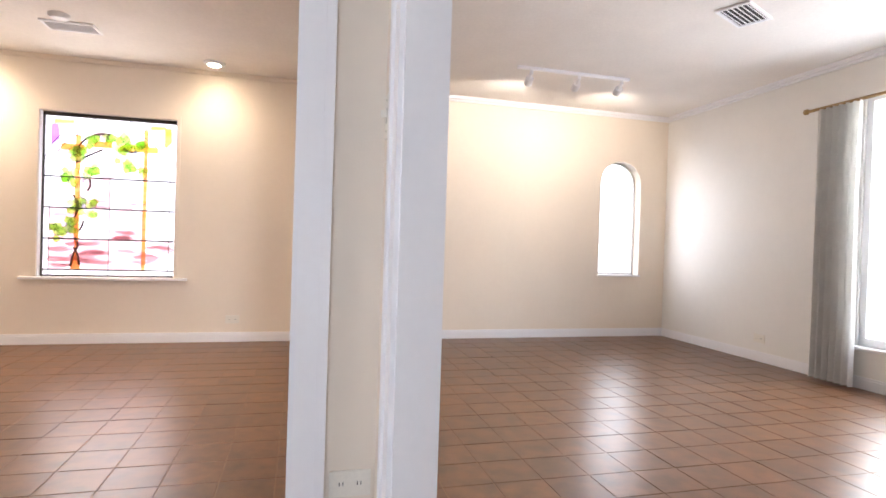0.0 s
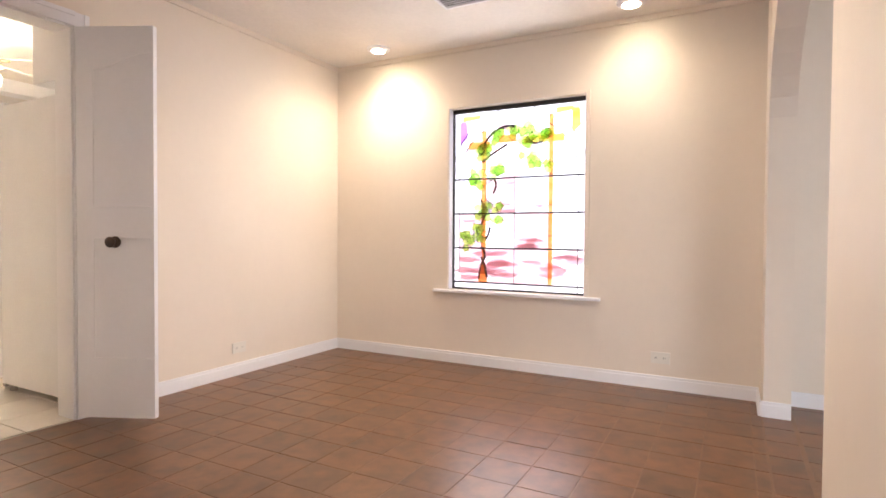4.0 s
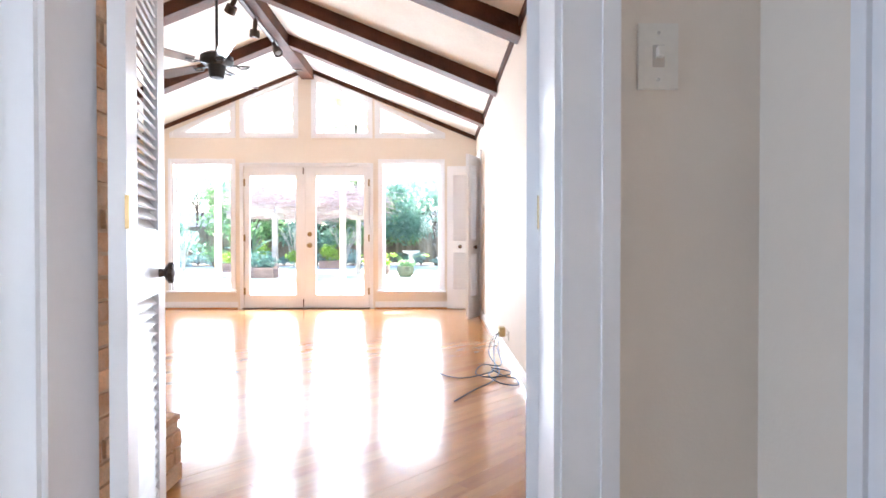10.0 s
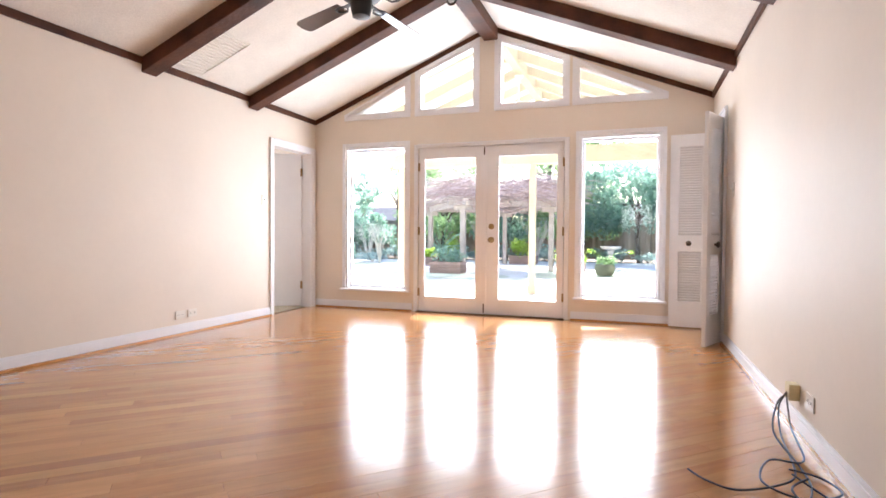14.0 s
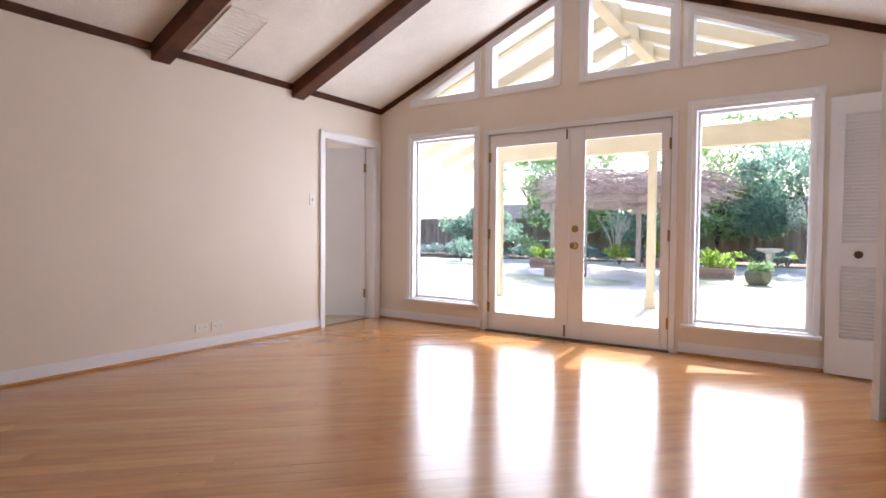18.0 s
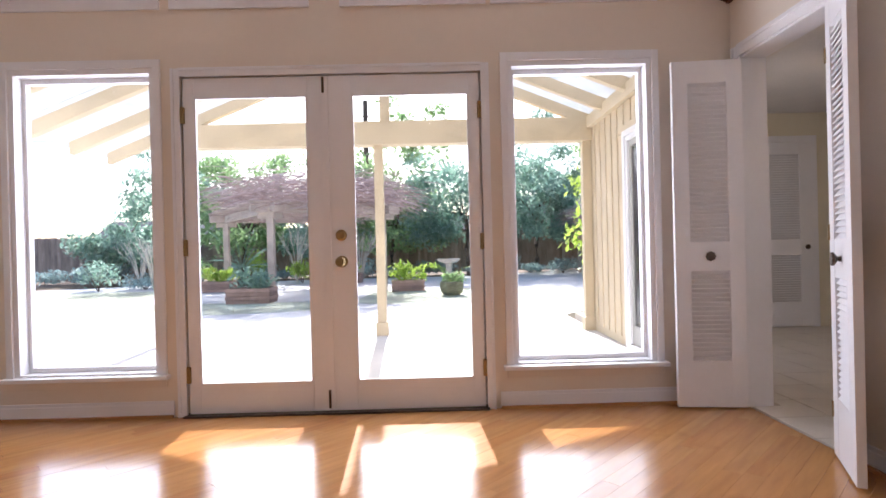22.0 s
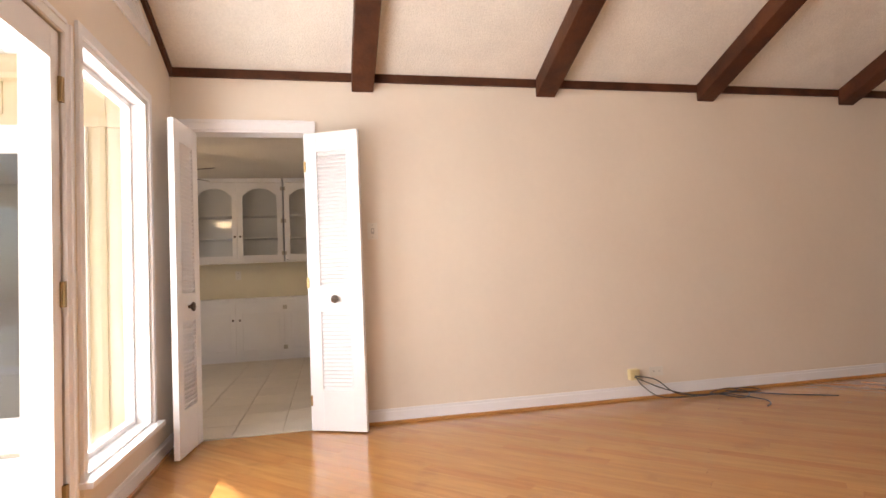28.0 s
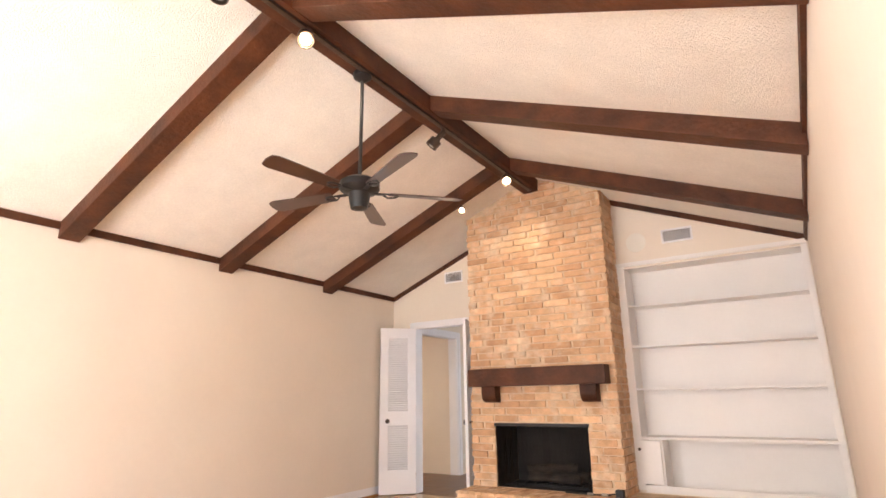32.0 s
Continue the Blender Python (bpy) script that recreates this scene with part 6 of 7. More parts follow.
for _ in range(9000):
    (x0, x1, y0, y1), o = RG.choice(LAWNS)
    x, y = RG.uniform(x0 + o, x1 - o), RG.uniform(y0 + o, y1 - o)
    h, a, l = RG.uniform(0.02, 0.05), RG.uniform(0, 6.3), RG.uniform(0.008, 0.03)
    c, s = math.cos(a), math.sin(a)
    v = [bm.verts.new(p) for p in ((x - s * 0.004, y + c * 0.004, G - 0.01), (x + s * 0.004, y - c * 0.004, G - 0.01), (x + c * l, y + s * l, G + h))]
    bm.faces.new(v)
tagged(new("grass", solid("grass", bm, GRASS)), "short dry grass blades", "grass", kind="stuff")

# patio cover
pc = thing("patio_cover", "cream-painted gabled patio cover on square posts with pale roof panels", "patio cover", (-2.4, 2, G))
for x in (-5.10, -2.52, 0.07):
    part("post", boxes((x - 0.055, x + 0.055, 3.445, 3.555, G, 2.27)), CREAM, pc, bevel=0.006)
    part("post_base", boxes((x - 0.075, x + 0.075, 3.425, 3.575, G, 0.08)), CREAM, pc, bevel=0.006)
part("header_beam", boxes((-5.25, 0.128, 3.40, 3.60, 2.27, 2.56)), CREAM, pc, bevel=0.008)
part("ledger", boxes((0.06, 0.128, T, 3.4, 2.42, 2.56)), CREAM, pc, bevel=0.004)


def proof(x):
    return 2.60 + 0.40 * (2.55 - abs(x + 2.43))


part("ridge_beam", boxes((-2.50, -2.36, T + 0.01, 3.62, proof(-2.43) - 0.22, proof(-2.43) + 0.02)), CREAM, pc, bevel=0.006)
part("king_post", boxes((-2.49, -2.37, 3.44, 3.56, 2.56, proof(-2.43) - 0.20)), CREAM, pc, bevel=0.004)
for y in (0.55, 1.30, 2.05, 2.80, 3.50):
    for s in (-1, 1):
        xa, xb = -2.43 + s * 0.07, (-5.85 if s < 0 else 0.122)
        bm = bmesh.new()
        prism(bm, [(xa, proof(xa) - 0.14), (xb, proof(xb) - 0.14), (xb, proof(xb)), (xa, proof(xa))], y - 0.045, y + 0.045, "y")
        part("rafter", bm, CREAM, pc, bevel=0.005)
for s in (-1, 1):
    for k in range(4):
        y0, y1 = 0.16 + k * 0.88, 0.16 + k * 0.88 + 0.87
        xa, xb = -2.43, (-5.95 if s < 0 else 0.126)
        bm = bmesh.new()
        prism(bm, [(xa, proof(xa) + 0.004), (xb, proof(xb) + 0.004), (xb, proof(xb) + 0.018), (xa, proof(xa) + 0.018)], y0, y1, "y")
        part("roof_panel", bm, PANELW, pc, "pale translucent roof panel")
fan("white outdoor ceiling fan with frosted light under the patio cover", (-2.43, 1.70, 2.86), 0.40, 0.60, WBLADE, WBLADE, [50 + 72 * i for i in range(5)])

# sliding door and battens of the kitchen wall
siding = bpy.data.objects["wall_patio_east"]
bm = boxes((-0.012, 0.0, -0.022, 0.022, 0, 2.42))
mb = solid("batten", bm, CREAM, 0.002)
bm = boxes((-0.012, 0.0, -0.022, 0.022, 2.20, 2.42))
ms = solid("short_batten", bm, CREAM, 0.002)
y = 0.26
while y < 3.7:
    short = SL[0] - 0.1 < y < SL[1] + 0.1
    b = new("batten", ms if short else mb)
    b.location = (0.13, y, 0.0 if short else 0.0)
    b.parent = siding
    y += 0.203
hb = new("belt_board", solid("belt_board", boxes((0.112, 0.13, T, 2.42, 2.12, 2.195)), CREAM, 0.003))
hb.parent = siding
sd = thing("sliding_door", "white-framed sliding glass door with dark insect screen", "door", (0.15, 1.4, -0.05))
y0, y1, zt = SL
part("door_frame", boxes((0.10, 0.24, y0, y0 + 0.05, -0.09, zt), (0.10, 0.24, y1 - 0.05, y1, -0.09, zt), (0.10, 0.24, y0 + 0.05, y1 - 0.05, zt - 0.05, zt), (0.09, 0.24, y0 + 0.05, y1 - 0.05, -0.09, -0.03)), TRIM, sd, bevel=0.004)
part("casing", boxes((0.09, 0.13, y0 - 0.07, y0, -0.09, zt + 0.06), (0.09, 0.13, y1, y1 + 0.07, -0.09, zt + 0.06), (0.09, 0.13, y0, y1, zt, zt + 0.06)), TRIM, sd, bevel=0.004)
for nm, a, b, x, mt, lab in (("screen_panel", 1.17, 2.13, 0.125, SCREEN, "grey-framed insect screen"), ("glass_panel", 0.67, 1.24, 0.165, SCREEN, "white glass panel")):
    fm = material("grey_alloy", (0.42, 0.42, 0.40), 0.4) if nm == "screen_panel" else TRIM
    p = part(nm, boxes((x, x + 0.03, a, a + 0.055, -0.03, zt - 0.05), (x, x + 0.03, b - 0.055, b, -0.03, zt - 0.05), (x, x + 0.03, a + 0.055, b - 0.055, zt - 0.11, zt - 0.05), (x, x + 0.03, a + 0.055, b - 0.055, -0.03, 0.16 if nm == "screen_panel" else 0.22)), fm, sd, lab, bevel=0.003)
    g = part("pane", boxes((x + 0.012, x + 0.016, a + 0.05, b - 0.05, 0.15, zt - 0.10)), mt, p)
    g.visible_shadow = False
part("handle", boxes((0.10, 0.125, 1.185, 1.215, 0.98, 1.16)), TRIM, sd, "white pull handle", bevel=0.004)


# plants
def leaves(bm, rng, c, rad, n, size, flat=0.6):
    """Small leaves scattered through an uneven ball."""
    for _ in range(n):
        d = Vector((rng.gauss(0, 1), rng.gauss(0, 1), rng.gauss(0, 1))).normalized() * rad * rng.uniform(0.35, 1.0)
        d.z *= flat
        p = Vector(c) + d
        q = Euler((rng.uniform(-1.2, 1.2), rng.uniform(-1.2, 1.2), rng.uniform(0, 6.3))).to_matrix()
        s = size * rng.uniform(0.6, 1.3)
        v = [bm.verts.new(p + q @ Vector(k)) for k in ((-s, 0, 0), (0, -s * 0.42, 0), (s, 0, s * 0.12), (0, s * 0.42, 0))]
        bm.faces.new(v)


def tree(name, label, x, y, h, spread, seed, mat, clumps=26, n=170, size=0.10, trunk=0.11, low=0.35):
    rng = random.Random(seed)
    ob = thing(name, label, "tree", (x, y, G - 0.02))
    bm = bmesh.new()
    top = h * 0.55
    tube(bm, [(x + 0.06 * math.sin(k * 1.7 + seed), y + 0.06 * math.cos(k * 2.3), G - 0.03 + top * k / 5) for k in range(6)], trunk, 8, trunk * 0.5)
    tips = []
    for k in range(9):
        a, z0 = k * 2.4 + rng.uniform(-0.4, 0.4), h * rng.uniform(0.25, 0.5)
        r, z1 = spread * rng.uniform(0.45, 0.85), h * rng.uniform(0.5, 0.92)
        e = (x + r * math.cos(a), y + r * math.sin(a), z1)
        tube(bm, [(x, y, z0), (x + r * 0.4 * math.cos(a), y + r * 0.4 * math.sin(a), z0 + (z1 - z0) * 0.55), e], trunk * 0.4, 6, trunk * 0.1)
        tips.append(e)
    part("trunk", bm, BARK, ob, "grey-brown trunk and limbs", smooth=True)
    bm = bmesh.new()
    for k in range(clumps):
        e = tips[k % 9]
        c = (e[0] + rng.gauss(0, spread * 0.28), e[1] + rng.gauss(0, spread * 0.28), e[2] + rng.gauss(0, h * 0.14))
        if low < 0.3 and k % 5 < 3:
            a = rng.uniform(0, 6.3)
            c = (x + spread * rng.uniform(0.3, 0.95) * math.cos(a), y + spread * rng.uniform(0.3, 0.95) * math.sin(a), rng.uniform(low, 0.75) * h)
        c = (c[0], c[1], max(h * low, c[2]))
        leaves(bm, rng, c, spread * rng.uniform(0.22, 0.42), n, size)
    part("crown", bm, mat, ob, "dense small green leaves")


tree("tree", "broad evergreen tree with dense small leaves beside the fence", -0.6, 17.9, 4.7, 2.3, 1, LEAF2, 70, 170, 0.10, low=0.27)
tree("tree", "broad evergreen tree with dense small leaves beside the fence", 2.3, 18.9, 5.2, 2.2, 2, LEAF2, 70, 170, 0.10, low=0.27)
tree("tree", "broad evergreen tree with dense small leaves beside the fence", -3.6, 18.9, 3.9, 1.9, 8, LEAF, 55, 160, 0.10, low=0.27)
tree("tree", "broad evergreen tree with dense small leaves beside the fence", -6.4, 18.6, 3.4, 1.9, 9, LEAF2, 50, 160, 0.10, low=0.27)
tree("tree", "leafy evergreen tree behind the pergola", -9.6, 18.9, 4.3, 2.2, 3, LEAF, 60, 170, 0.11, low=0.27)
tree("tree", "leafy evergreen tree by the corner of the garden", -14.2, 18.5, 2.6, 1.9, 4, LEAF2, 40, 160, 0.11, low=0.27)
tree("tree", "tall thin-crowned tree beyond the fence", -4.5, 27.0, 8.5, 3.2, 5, LEAF, 22, 110, 0.16, low=0.5)
tree("tree", "tall thin-crowned tree beyond the fence", 8.5, 32.0, 9.0, 3.4, 6, LEAF, 20, 100, 0.18, low=0.5)
tree("tree", "tall thin-crowned tree beyond the fence", -17.0, 30.0, 8.5, 3.4, 7, LEAF2, 20, 110, 0.18, low=0.5)


def shrub(name, label, x, y, w, h, seed, mat, n=420, size=0.06, cat="shrub"):
    rng = random.Random(seed)
    ob = thing(name, label, cat, (x, y, G - 0.02), group=label[:18])
    bm = bmesh.new()
    for k in range(6):
        a = k * 1.1
        tube(bm, [(x, y, G - 0.02), (x + w * 0.3 * math.cos(a), y + w * 0.3 * math.sin(a), h * 0.7)], 0.012, 5, 0.004)
    part("stems", bm, BARK, ob)
    bm = bmesh.new()
    for k in range(7):
        leaves(bm, rng, (x + rng.uniform(-0.32, 0.32) * w, y + rng.uniform(-0.3, 0.3) * w, G + h * rng.uniform(0.3, 0.75)), w * 0.33, n // 7, size, h / w if h < w else 1)
    part("foliage", bm, mat, ob)


for i in range(22):
    x = -17 + i * 1.05
    shrub("shrub", "low blue-green border shrub before the fence", x, 18.0 + 0.7 * math.sin(i * 1.9), 1.3, 0.58 + 0.2 * math.sin(i * 2.7), 30 + i, LEAF3, 420, 0.07)
for i, (x, y, w2, h2, mt) in enumerate(((-9.6, 14.5, 1.4, 1.3, LEAF), (-12.0, 13.2, 1.3, 1.0, LEAF2), (-8.0, 15.2, 1.0, 1.1, LIME), (2.9, 8.9, 1.3, 0.35, LEAF3), (3.5, 10.6, 1.3, 0.35, LEAF3), (3.9, 12.4, 1.3, 0.4, LEAF3), (-10.8, 13.6, 1.4, 0.55, LEAF3), (-13.0, 9.6, 1.8, 0.7, LEAF), (-6.3, 14.9, 0.9, 0.8, LIME))):
    shrub("shrub", "leafy garden shrub in the flower bed", x, y, w2, h2, 60 + i, mt, 520, 0.06)

vine_lime = thing("climbing_vine", "bright lime-green climbing vine at the corner of the house", "vine", (0.45, 4.3, G))
RV = random.Random(15)
bm = bmesh.new()
for k in range(5):
    tube(bm, [(0.42 + 0.1 * k * 0.3, 4.2 + 0.1 * k, G), (0.3 + 0.06 * k, 4.25 + 0.08 * k, 1.0), (0.34, 4.2 + 0.1 * k, 2.0)], 0.012, 5, 0.005)
part("stems", bm, BARK, vine_lime)
bm = bmesh.new()
for k in range(18):
    leaves(bm, RV, (0.40 + RV.uniform(-0.2, 0.35), 4.3 + RV.uniform(-0.15, 0.4), RV.uniform(0.1, 2.1)), 0.28, 60, 0.06, 1)
part("foliage", bm, LIME, vine_lime)

sago = thing("sago_palm", "sago palm with a rosette of stiff arching fronds", "palm", (-8.1, 14.4, G))
bm = bmesh.new()
lathe(bm, [(0.16, G - 0.02), (0.19, 0.15), (0.14, 0.42), (0.05, 0.5)], 12, pose(-8.1, 14.4, 0))
part("trunk", bm, BARK, sago)
for k in range(22):
    a, el = k * 2.399, 0.35 + 0.9 * (k % 5) / 5
    bm = bmesh.new()
    spine = [Vector((-8.1, 14.4, 0.42)) + Vector((math.cos(a) * r, math.sin(a) * r, r * math.tan(el) - 0.55 * r * r)) for r in (0.05, 0.3, 0.55, 0.8, 1.0)]
    tube(bm, spine, 0.012, 5, 0.004)
    for j in range(26):
        t = j / 26 * 4
        i0 = min(int(t), 3)
        p = spine[i0].lerp(spine[i0 + 1], t - i0)
        for s in (-1, 1):
            e = p + Vector((-math.sin(a) * s, math.cos(a) * s, 0.25)) * 0.16 + Vector((math.cos(a), math.sin(a), 0)) * 0.06
            v = [bm.verts.new(q) for q in (p, p + Vector((math.cos(a), math.sin(a), 0)) * 0.02, e)]
            bm.faces.new(v)
    part("frond", bm, LEAF2, sago)

# pergola with dry vines
pg = thing("pergola", "weathered timber pergola buried under dry tangled vines", "pergola", (-5.5, 11.5, G))
posts = ((-5.5, 8.9), (-7.9, 12.6), (-3.15, 10.4), (-5.45, 14.2))
for x, y in posts:
    part("post", boxes((x - 0.075, x + 0.075, y - 0.075, y + 0.075, G - 0.02, 1.86)), POSTW, pg, bevel=0.01)
    part("brace", boxes((x - 0.28, x + 0.28, y - 0.05, y + 0.05, 1.72, 1.86)), POSTW, pg, bevel=0.02)
for a, b in ((0, 1), (2, 3), (0, 2), (1, 3)):
    (xa, ya), (xb, yb) = posts[a], posts[b]
    L, ang = math.hypot(xb - xa, yb - ya), math.degrees(math.atan2(yb - ya, xb - xa))
    bm = bmesh.new()
    box(bm, -0.45, L + 0.45, -0.05, 0.05, 1.86, 2.06, pose(xa, ya, 0, 0, 0, ang))
    part("beam", bm, POSTW, pg, bevel=0.008)
for k in range(9):
    t = k / 8
    xa, ya, xb, yb = -5.9 - 2.4 * t, 8.65 + 3.7 * t, -2.75 - 2.35 * t, 10.65 + 3.75 * t
    bm = bmesh.new()
    tube(bm, [(xa, ya, 2.10), (xb, yb, 2.10)], 0.04, 6)
    part("purlin", bm, POSTW, pg)
RW = random.Random(21)


def tangle(bm, rng, c, size, n, r=0.006, length=0.9):
    """A heap of bent twigs."""
    for _ in range(n):
        p = Vector((c[0] + rng.gauss(0, size[0]), c[1] + rng.gauss(0, size[1]), c[2] + rng.gauss(0, size[2])))
        a, pts = rng.uniform(0, 6.3), [p]
        dz = rng.uniform(-0.15, 0.25)
        for k in range(4):
            a += rng.uniform(-0.7, 0.7)
            dz -= 0.10
            pts.append(pts[-1] + Vector((math.cos(a), math.sin(a), dz)) * length / 4 * rng.uniform(0.6, 1.3))
        tube(bm, pts, r * rng.uniform(0.6, 1.4), 3, r * 0.4)


bm = bmesh.new()
for k in range(26):
    s, t = RW.uniform(-0.15, 1.15), RW.uniform(-0.15, 1.15)
    tangle(bm, RW, (-5.5 + 2.4 * s - 2.4 * t, 8.9 + 1.55 * s + 3.75 * t, 2.28 + 0.30 * RW.random()), (0.42, 0.42, 0.20), 130, 0.011)
part("dry_vines", bm, TWIG, pg, "tangled leafless brown vines")


def planter(x, y, w, d, h, seed, mat, leaf_h, leaf_w):
    ob = thing("brick_planter", "low square brick planter with leafy plants", "planter", (x, y, G), group="brick planters")
    n = 4
    for k in range(n):
        z0 = G + k * h / n
        o = 0.012 * (k % 2)
        part("course", boxes((x - w / 2 - o, x + w / 2 + o, y - d / 2 - o, y + d / 2 + o, z0 + 0.004, z0 + h / n - 0.004)), POTRED, ob, bevel=0.006)
    part("soil", boxes((x - w / 2 + 0.03, x + w / 2 - 0.03, y - d / 2 + 0.03, y + d / 2 - 0.03, G + 0.02, G + h + 0.005)), SOIL, ob)
    bm = bmesh.new()
    rng = random.Random(seed)
    for k in range(8):
        leaves(bm, rng, (x + rng.uniform(-0.4, 0.4) * w, y + rng.uniform(-0.4, 0.4) * d, G + h + leaf_h * rng.uniform(0.2, 0.8)), leaf_w, 50, 0.07, 1)
    part("foliage", bm, mat, ob)


planter(-5.75, 8.3, 0.9, 0.6, 0.32, 71, LEAF2, 0.35, 0.25)
planter(-7.85, 11.8, 0.8, 0.6, 0.30, 72, LIME, 0.30, 0.25)
planter(-4.75, 14.35, 1.0, 0.6, 0.32, 73, LIME, 0.55, 0.30)
planter(-2.55, 10.5, 0.8, 0.5, 0.28, 74, LIME, 0.45, 0.26)
pot = thing("flower_pot", "mossy round stone pot with a clipped leafy plant on the patio", "flower pot", (-1.5, 8.9, G), world=False)
bm = bmesh.new()
lathe(bm, [(0.17, 0), (0.24, 0.08), (0.27, 0.22), (0.25, 0.32), (0.23, 0.32), (0.2, 0.27), (0.01, 0.27)], 20)
part("pot", bm, MOSS, pot, smooth=True)
bm = bmesh.new()
for k in range(6):
    leaves(bm, RW, (RW.uniform(-0.15, 0.15), RW.uniform(-0.15, 0.15), 0.36 + 0.1 * RW.random()), 0.2, 60, 0.045, 0.7)
part("foliage", bm, LEAF, pot)
bm = bmesh.new()
for a in (0.2, 2.2, 3.5):
    tube(bm, [(0, 0, 0.3), (0.25 * math.cos(a), 0.2 * math.sin(a), 0.6), (0.6 * math.cos(a), 0.3 * math.sin(a), 0.66), (0.75 * math.cos(a), 0.3 * math.sin(a), 0.60)], 0.008, 5, 0.004)
part("stems", bm, LIME, pot)
bm = bmesh.new()
for a in (0.2, 2.2, 3.5):
    leaves(bm, RW, (0.65 * math.cos(a), 0.3 * math.sin(a), 0.66), 0.14, 14, 0.06, 0.5)
part("tip_leaves", bm, LIME, pot)
bb = thing("bird_bath", "pale cast-stone bird bath on a fluted pedestal", "bird bath", (-1.48, 12.4, G), world=False)
bm = bmesh.new()
lathe(bm, [(0.2, 0), (0.2, 0.06), (0.1, 0.12), (0.08, 0.5), (0.11, 0.62)], 16)
part("pedestal", bm, STONE, bb, smooth=True)
bm = bmesh.new()
lathe(bm, [(0.1, 0.62), (0.3, 0.68), (0.34, 0.75), (0.31, 0.75), (0.15, 0.70), (0.01, 0.69)], 20)
part("bowl", bm, STONE, bb, smooth=True)
for i, (x, y, h) in enumerate(((-9.8, 12.2, 1.5), (-6.6, 15.4, 1.9), (-4.4, 15.2, 1.7), (-11.6, 14.8, 1.6))):
    ob = thing("bare_shrub", "leafless pale-branched shrub in the border", "shrub", (x, y, G), group="bare shrubs")
    rng = random.Random(90 + i)
    bm = bmesh.new()
    for k in range(14):
        a, r = rng.uniform(0, 6.3), rng.uniform(0.3, 0.8)
        p1 = Vector((x + 0.3 * r * math.cos(a), y + 0.3 * r * math.sin(a), h * 0.45))
        e = Vector((x + r * math.cos(a), y + r * math.sin(a), h * rng.uniform(0.7, 1.0)))
        tube(bm, [(x, y, G), p1, e], 0.02, 5, 0.005)
        for q in range(3):
            tube(bm, [p1.lerp(e, 0.3 + 0.2 * q), p1.lerp(e, 0.5 + 0.2 * q) + Vector((rng.uniform(-0.2, 0.2), rng.uniform(-0.2, 0.2), 0.2))], 0.008, 4, 0.003)
    part("branches", bm, STONE, ob, "pale bare branches")

# fence, neighbours and wires
fence = thing("fence", "weathered brown board fence along the garden", "fence", (-4, 20.6, G))
for z in (0.35, 1.35):
    part("rail", boxes((-24, 14, 20.64, 20.68, z, z + 0.09)), FENCE, fence)
bm = boxes((-0.066, 0.066, -0.01, 0.01, 0.0, 1.0))
mf = solid("board", bm, FENCE)
RF = random.Random(5)
for i in range(280):
    b = new("board", mf)
    b.location = (-23.9 + i * 0.135 - fence.location.x, 20.63 - fence.location.y, RF.uniform(-0.01, 0.01))
    b.scale = (1, 1, 1.88 + RF.uniform(-0.03, 0.03))
    b.parent = fence
ga = thing("garage", "low grey-roofed brick outbuilding draped with dry vines", "house", (6.5, 14, G))
part("wall", boxes((4.4, 9.4, 10.0, 20.2, G, 2.3)), BRICK_O, ga, "pale brown brick wall")
bm = bmesh.new()
prism(bm, [(3.5, 2.18), (6.9, 3.75), (10.3, 2.18), (10.3, 2.30), (6.9, 3.90), (3.5, 2.30)], 9.4, 20.6, "y")
part("roof", bm, SHINGLE, ga, "grey shingle roof")
part("fascia", boxes((3.44, 3.50, 9.4, 20.6, 2.12, 2.30)), CREAM, ga, "cream fascia board")
for y in (11.0, 14.3, 17.6, 20.2):
    part("post", boxes((3.62, 3.72, y - 0.05, y + 0.05, G, 2.18)), POSTW, ga)
part("door", boxes((4.36, 4.40, 15.2, 16.1, G, 1.95)), SHINGLE, ga, "dark side door")
bm = bmesh.new()
for k in range(16):
    tangle(bm, RW, (3.5, 9.6 + k * 0.66, 2.08), (0.14, 0.4, 0.15), 55, 0.009, 0.8)
part("dry_vines", bm, TWIG, ga, "tangled leafless brown vines")
for i, (x, y, w2, h2) in enumerate(((-22, 40, 13, 1.9), (-4.5, 38, 9, 1.9), (9.0, 36, 11, 2.9))):
    hs = thing("house", "neighbouring low brick house with grey shingle roof behind the fence", "house", (x, y, G), group="neighbour houses")
    part("wall", boxes((x - w2 / 2, x + w2 / 2, y, y + 6, G, h2)), BRICK_O, hs)
    bm = bmesh.new()
    prism(bm, [(y - 0.6, h2 - 0.05), (y + 3, h2 + 1.7), (y + 6.6, h2 - 0.05), (y + 6.6, h2 + 0.1), (y + 3, h2 + 1.9), (y - 0.6, h2 + 0.1)], x - w2 / 2 - 0.5, x + w2 / 2 + 0.5, "x")
    part("roof", bm, SHINGLE, hs)
pole = thing("utility_pole", "wooden utility pole carrying wires behind the fence", "pole", (-5.2, 24.0, G), world=False)
bm = bmesh.new()
lathe(bm, [(0.16, 0), (0.12, 8.5), (0.02, 8.52)], 12)
part("pole", bm, BARK, pole, smooth=True)
for z, dx in ((4.0, 0), (5.2, 0), (7.8, -0.9), (7.8, 0.9)):
    bm = bmesh.new()
    for s in (-1, 1):
        tube(bm, [(dx + s * 30 * k / 10, 0.1 * k, z - 0.9 * math.sin(math.pi * k / 10)) for k in range(11)], 0.014, 4)
    part("wire", bm, BLACK, pole)

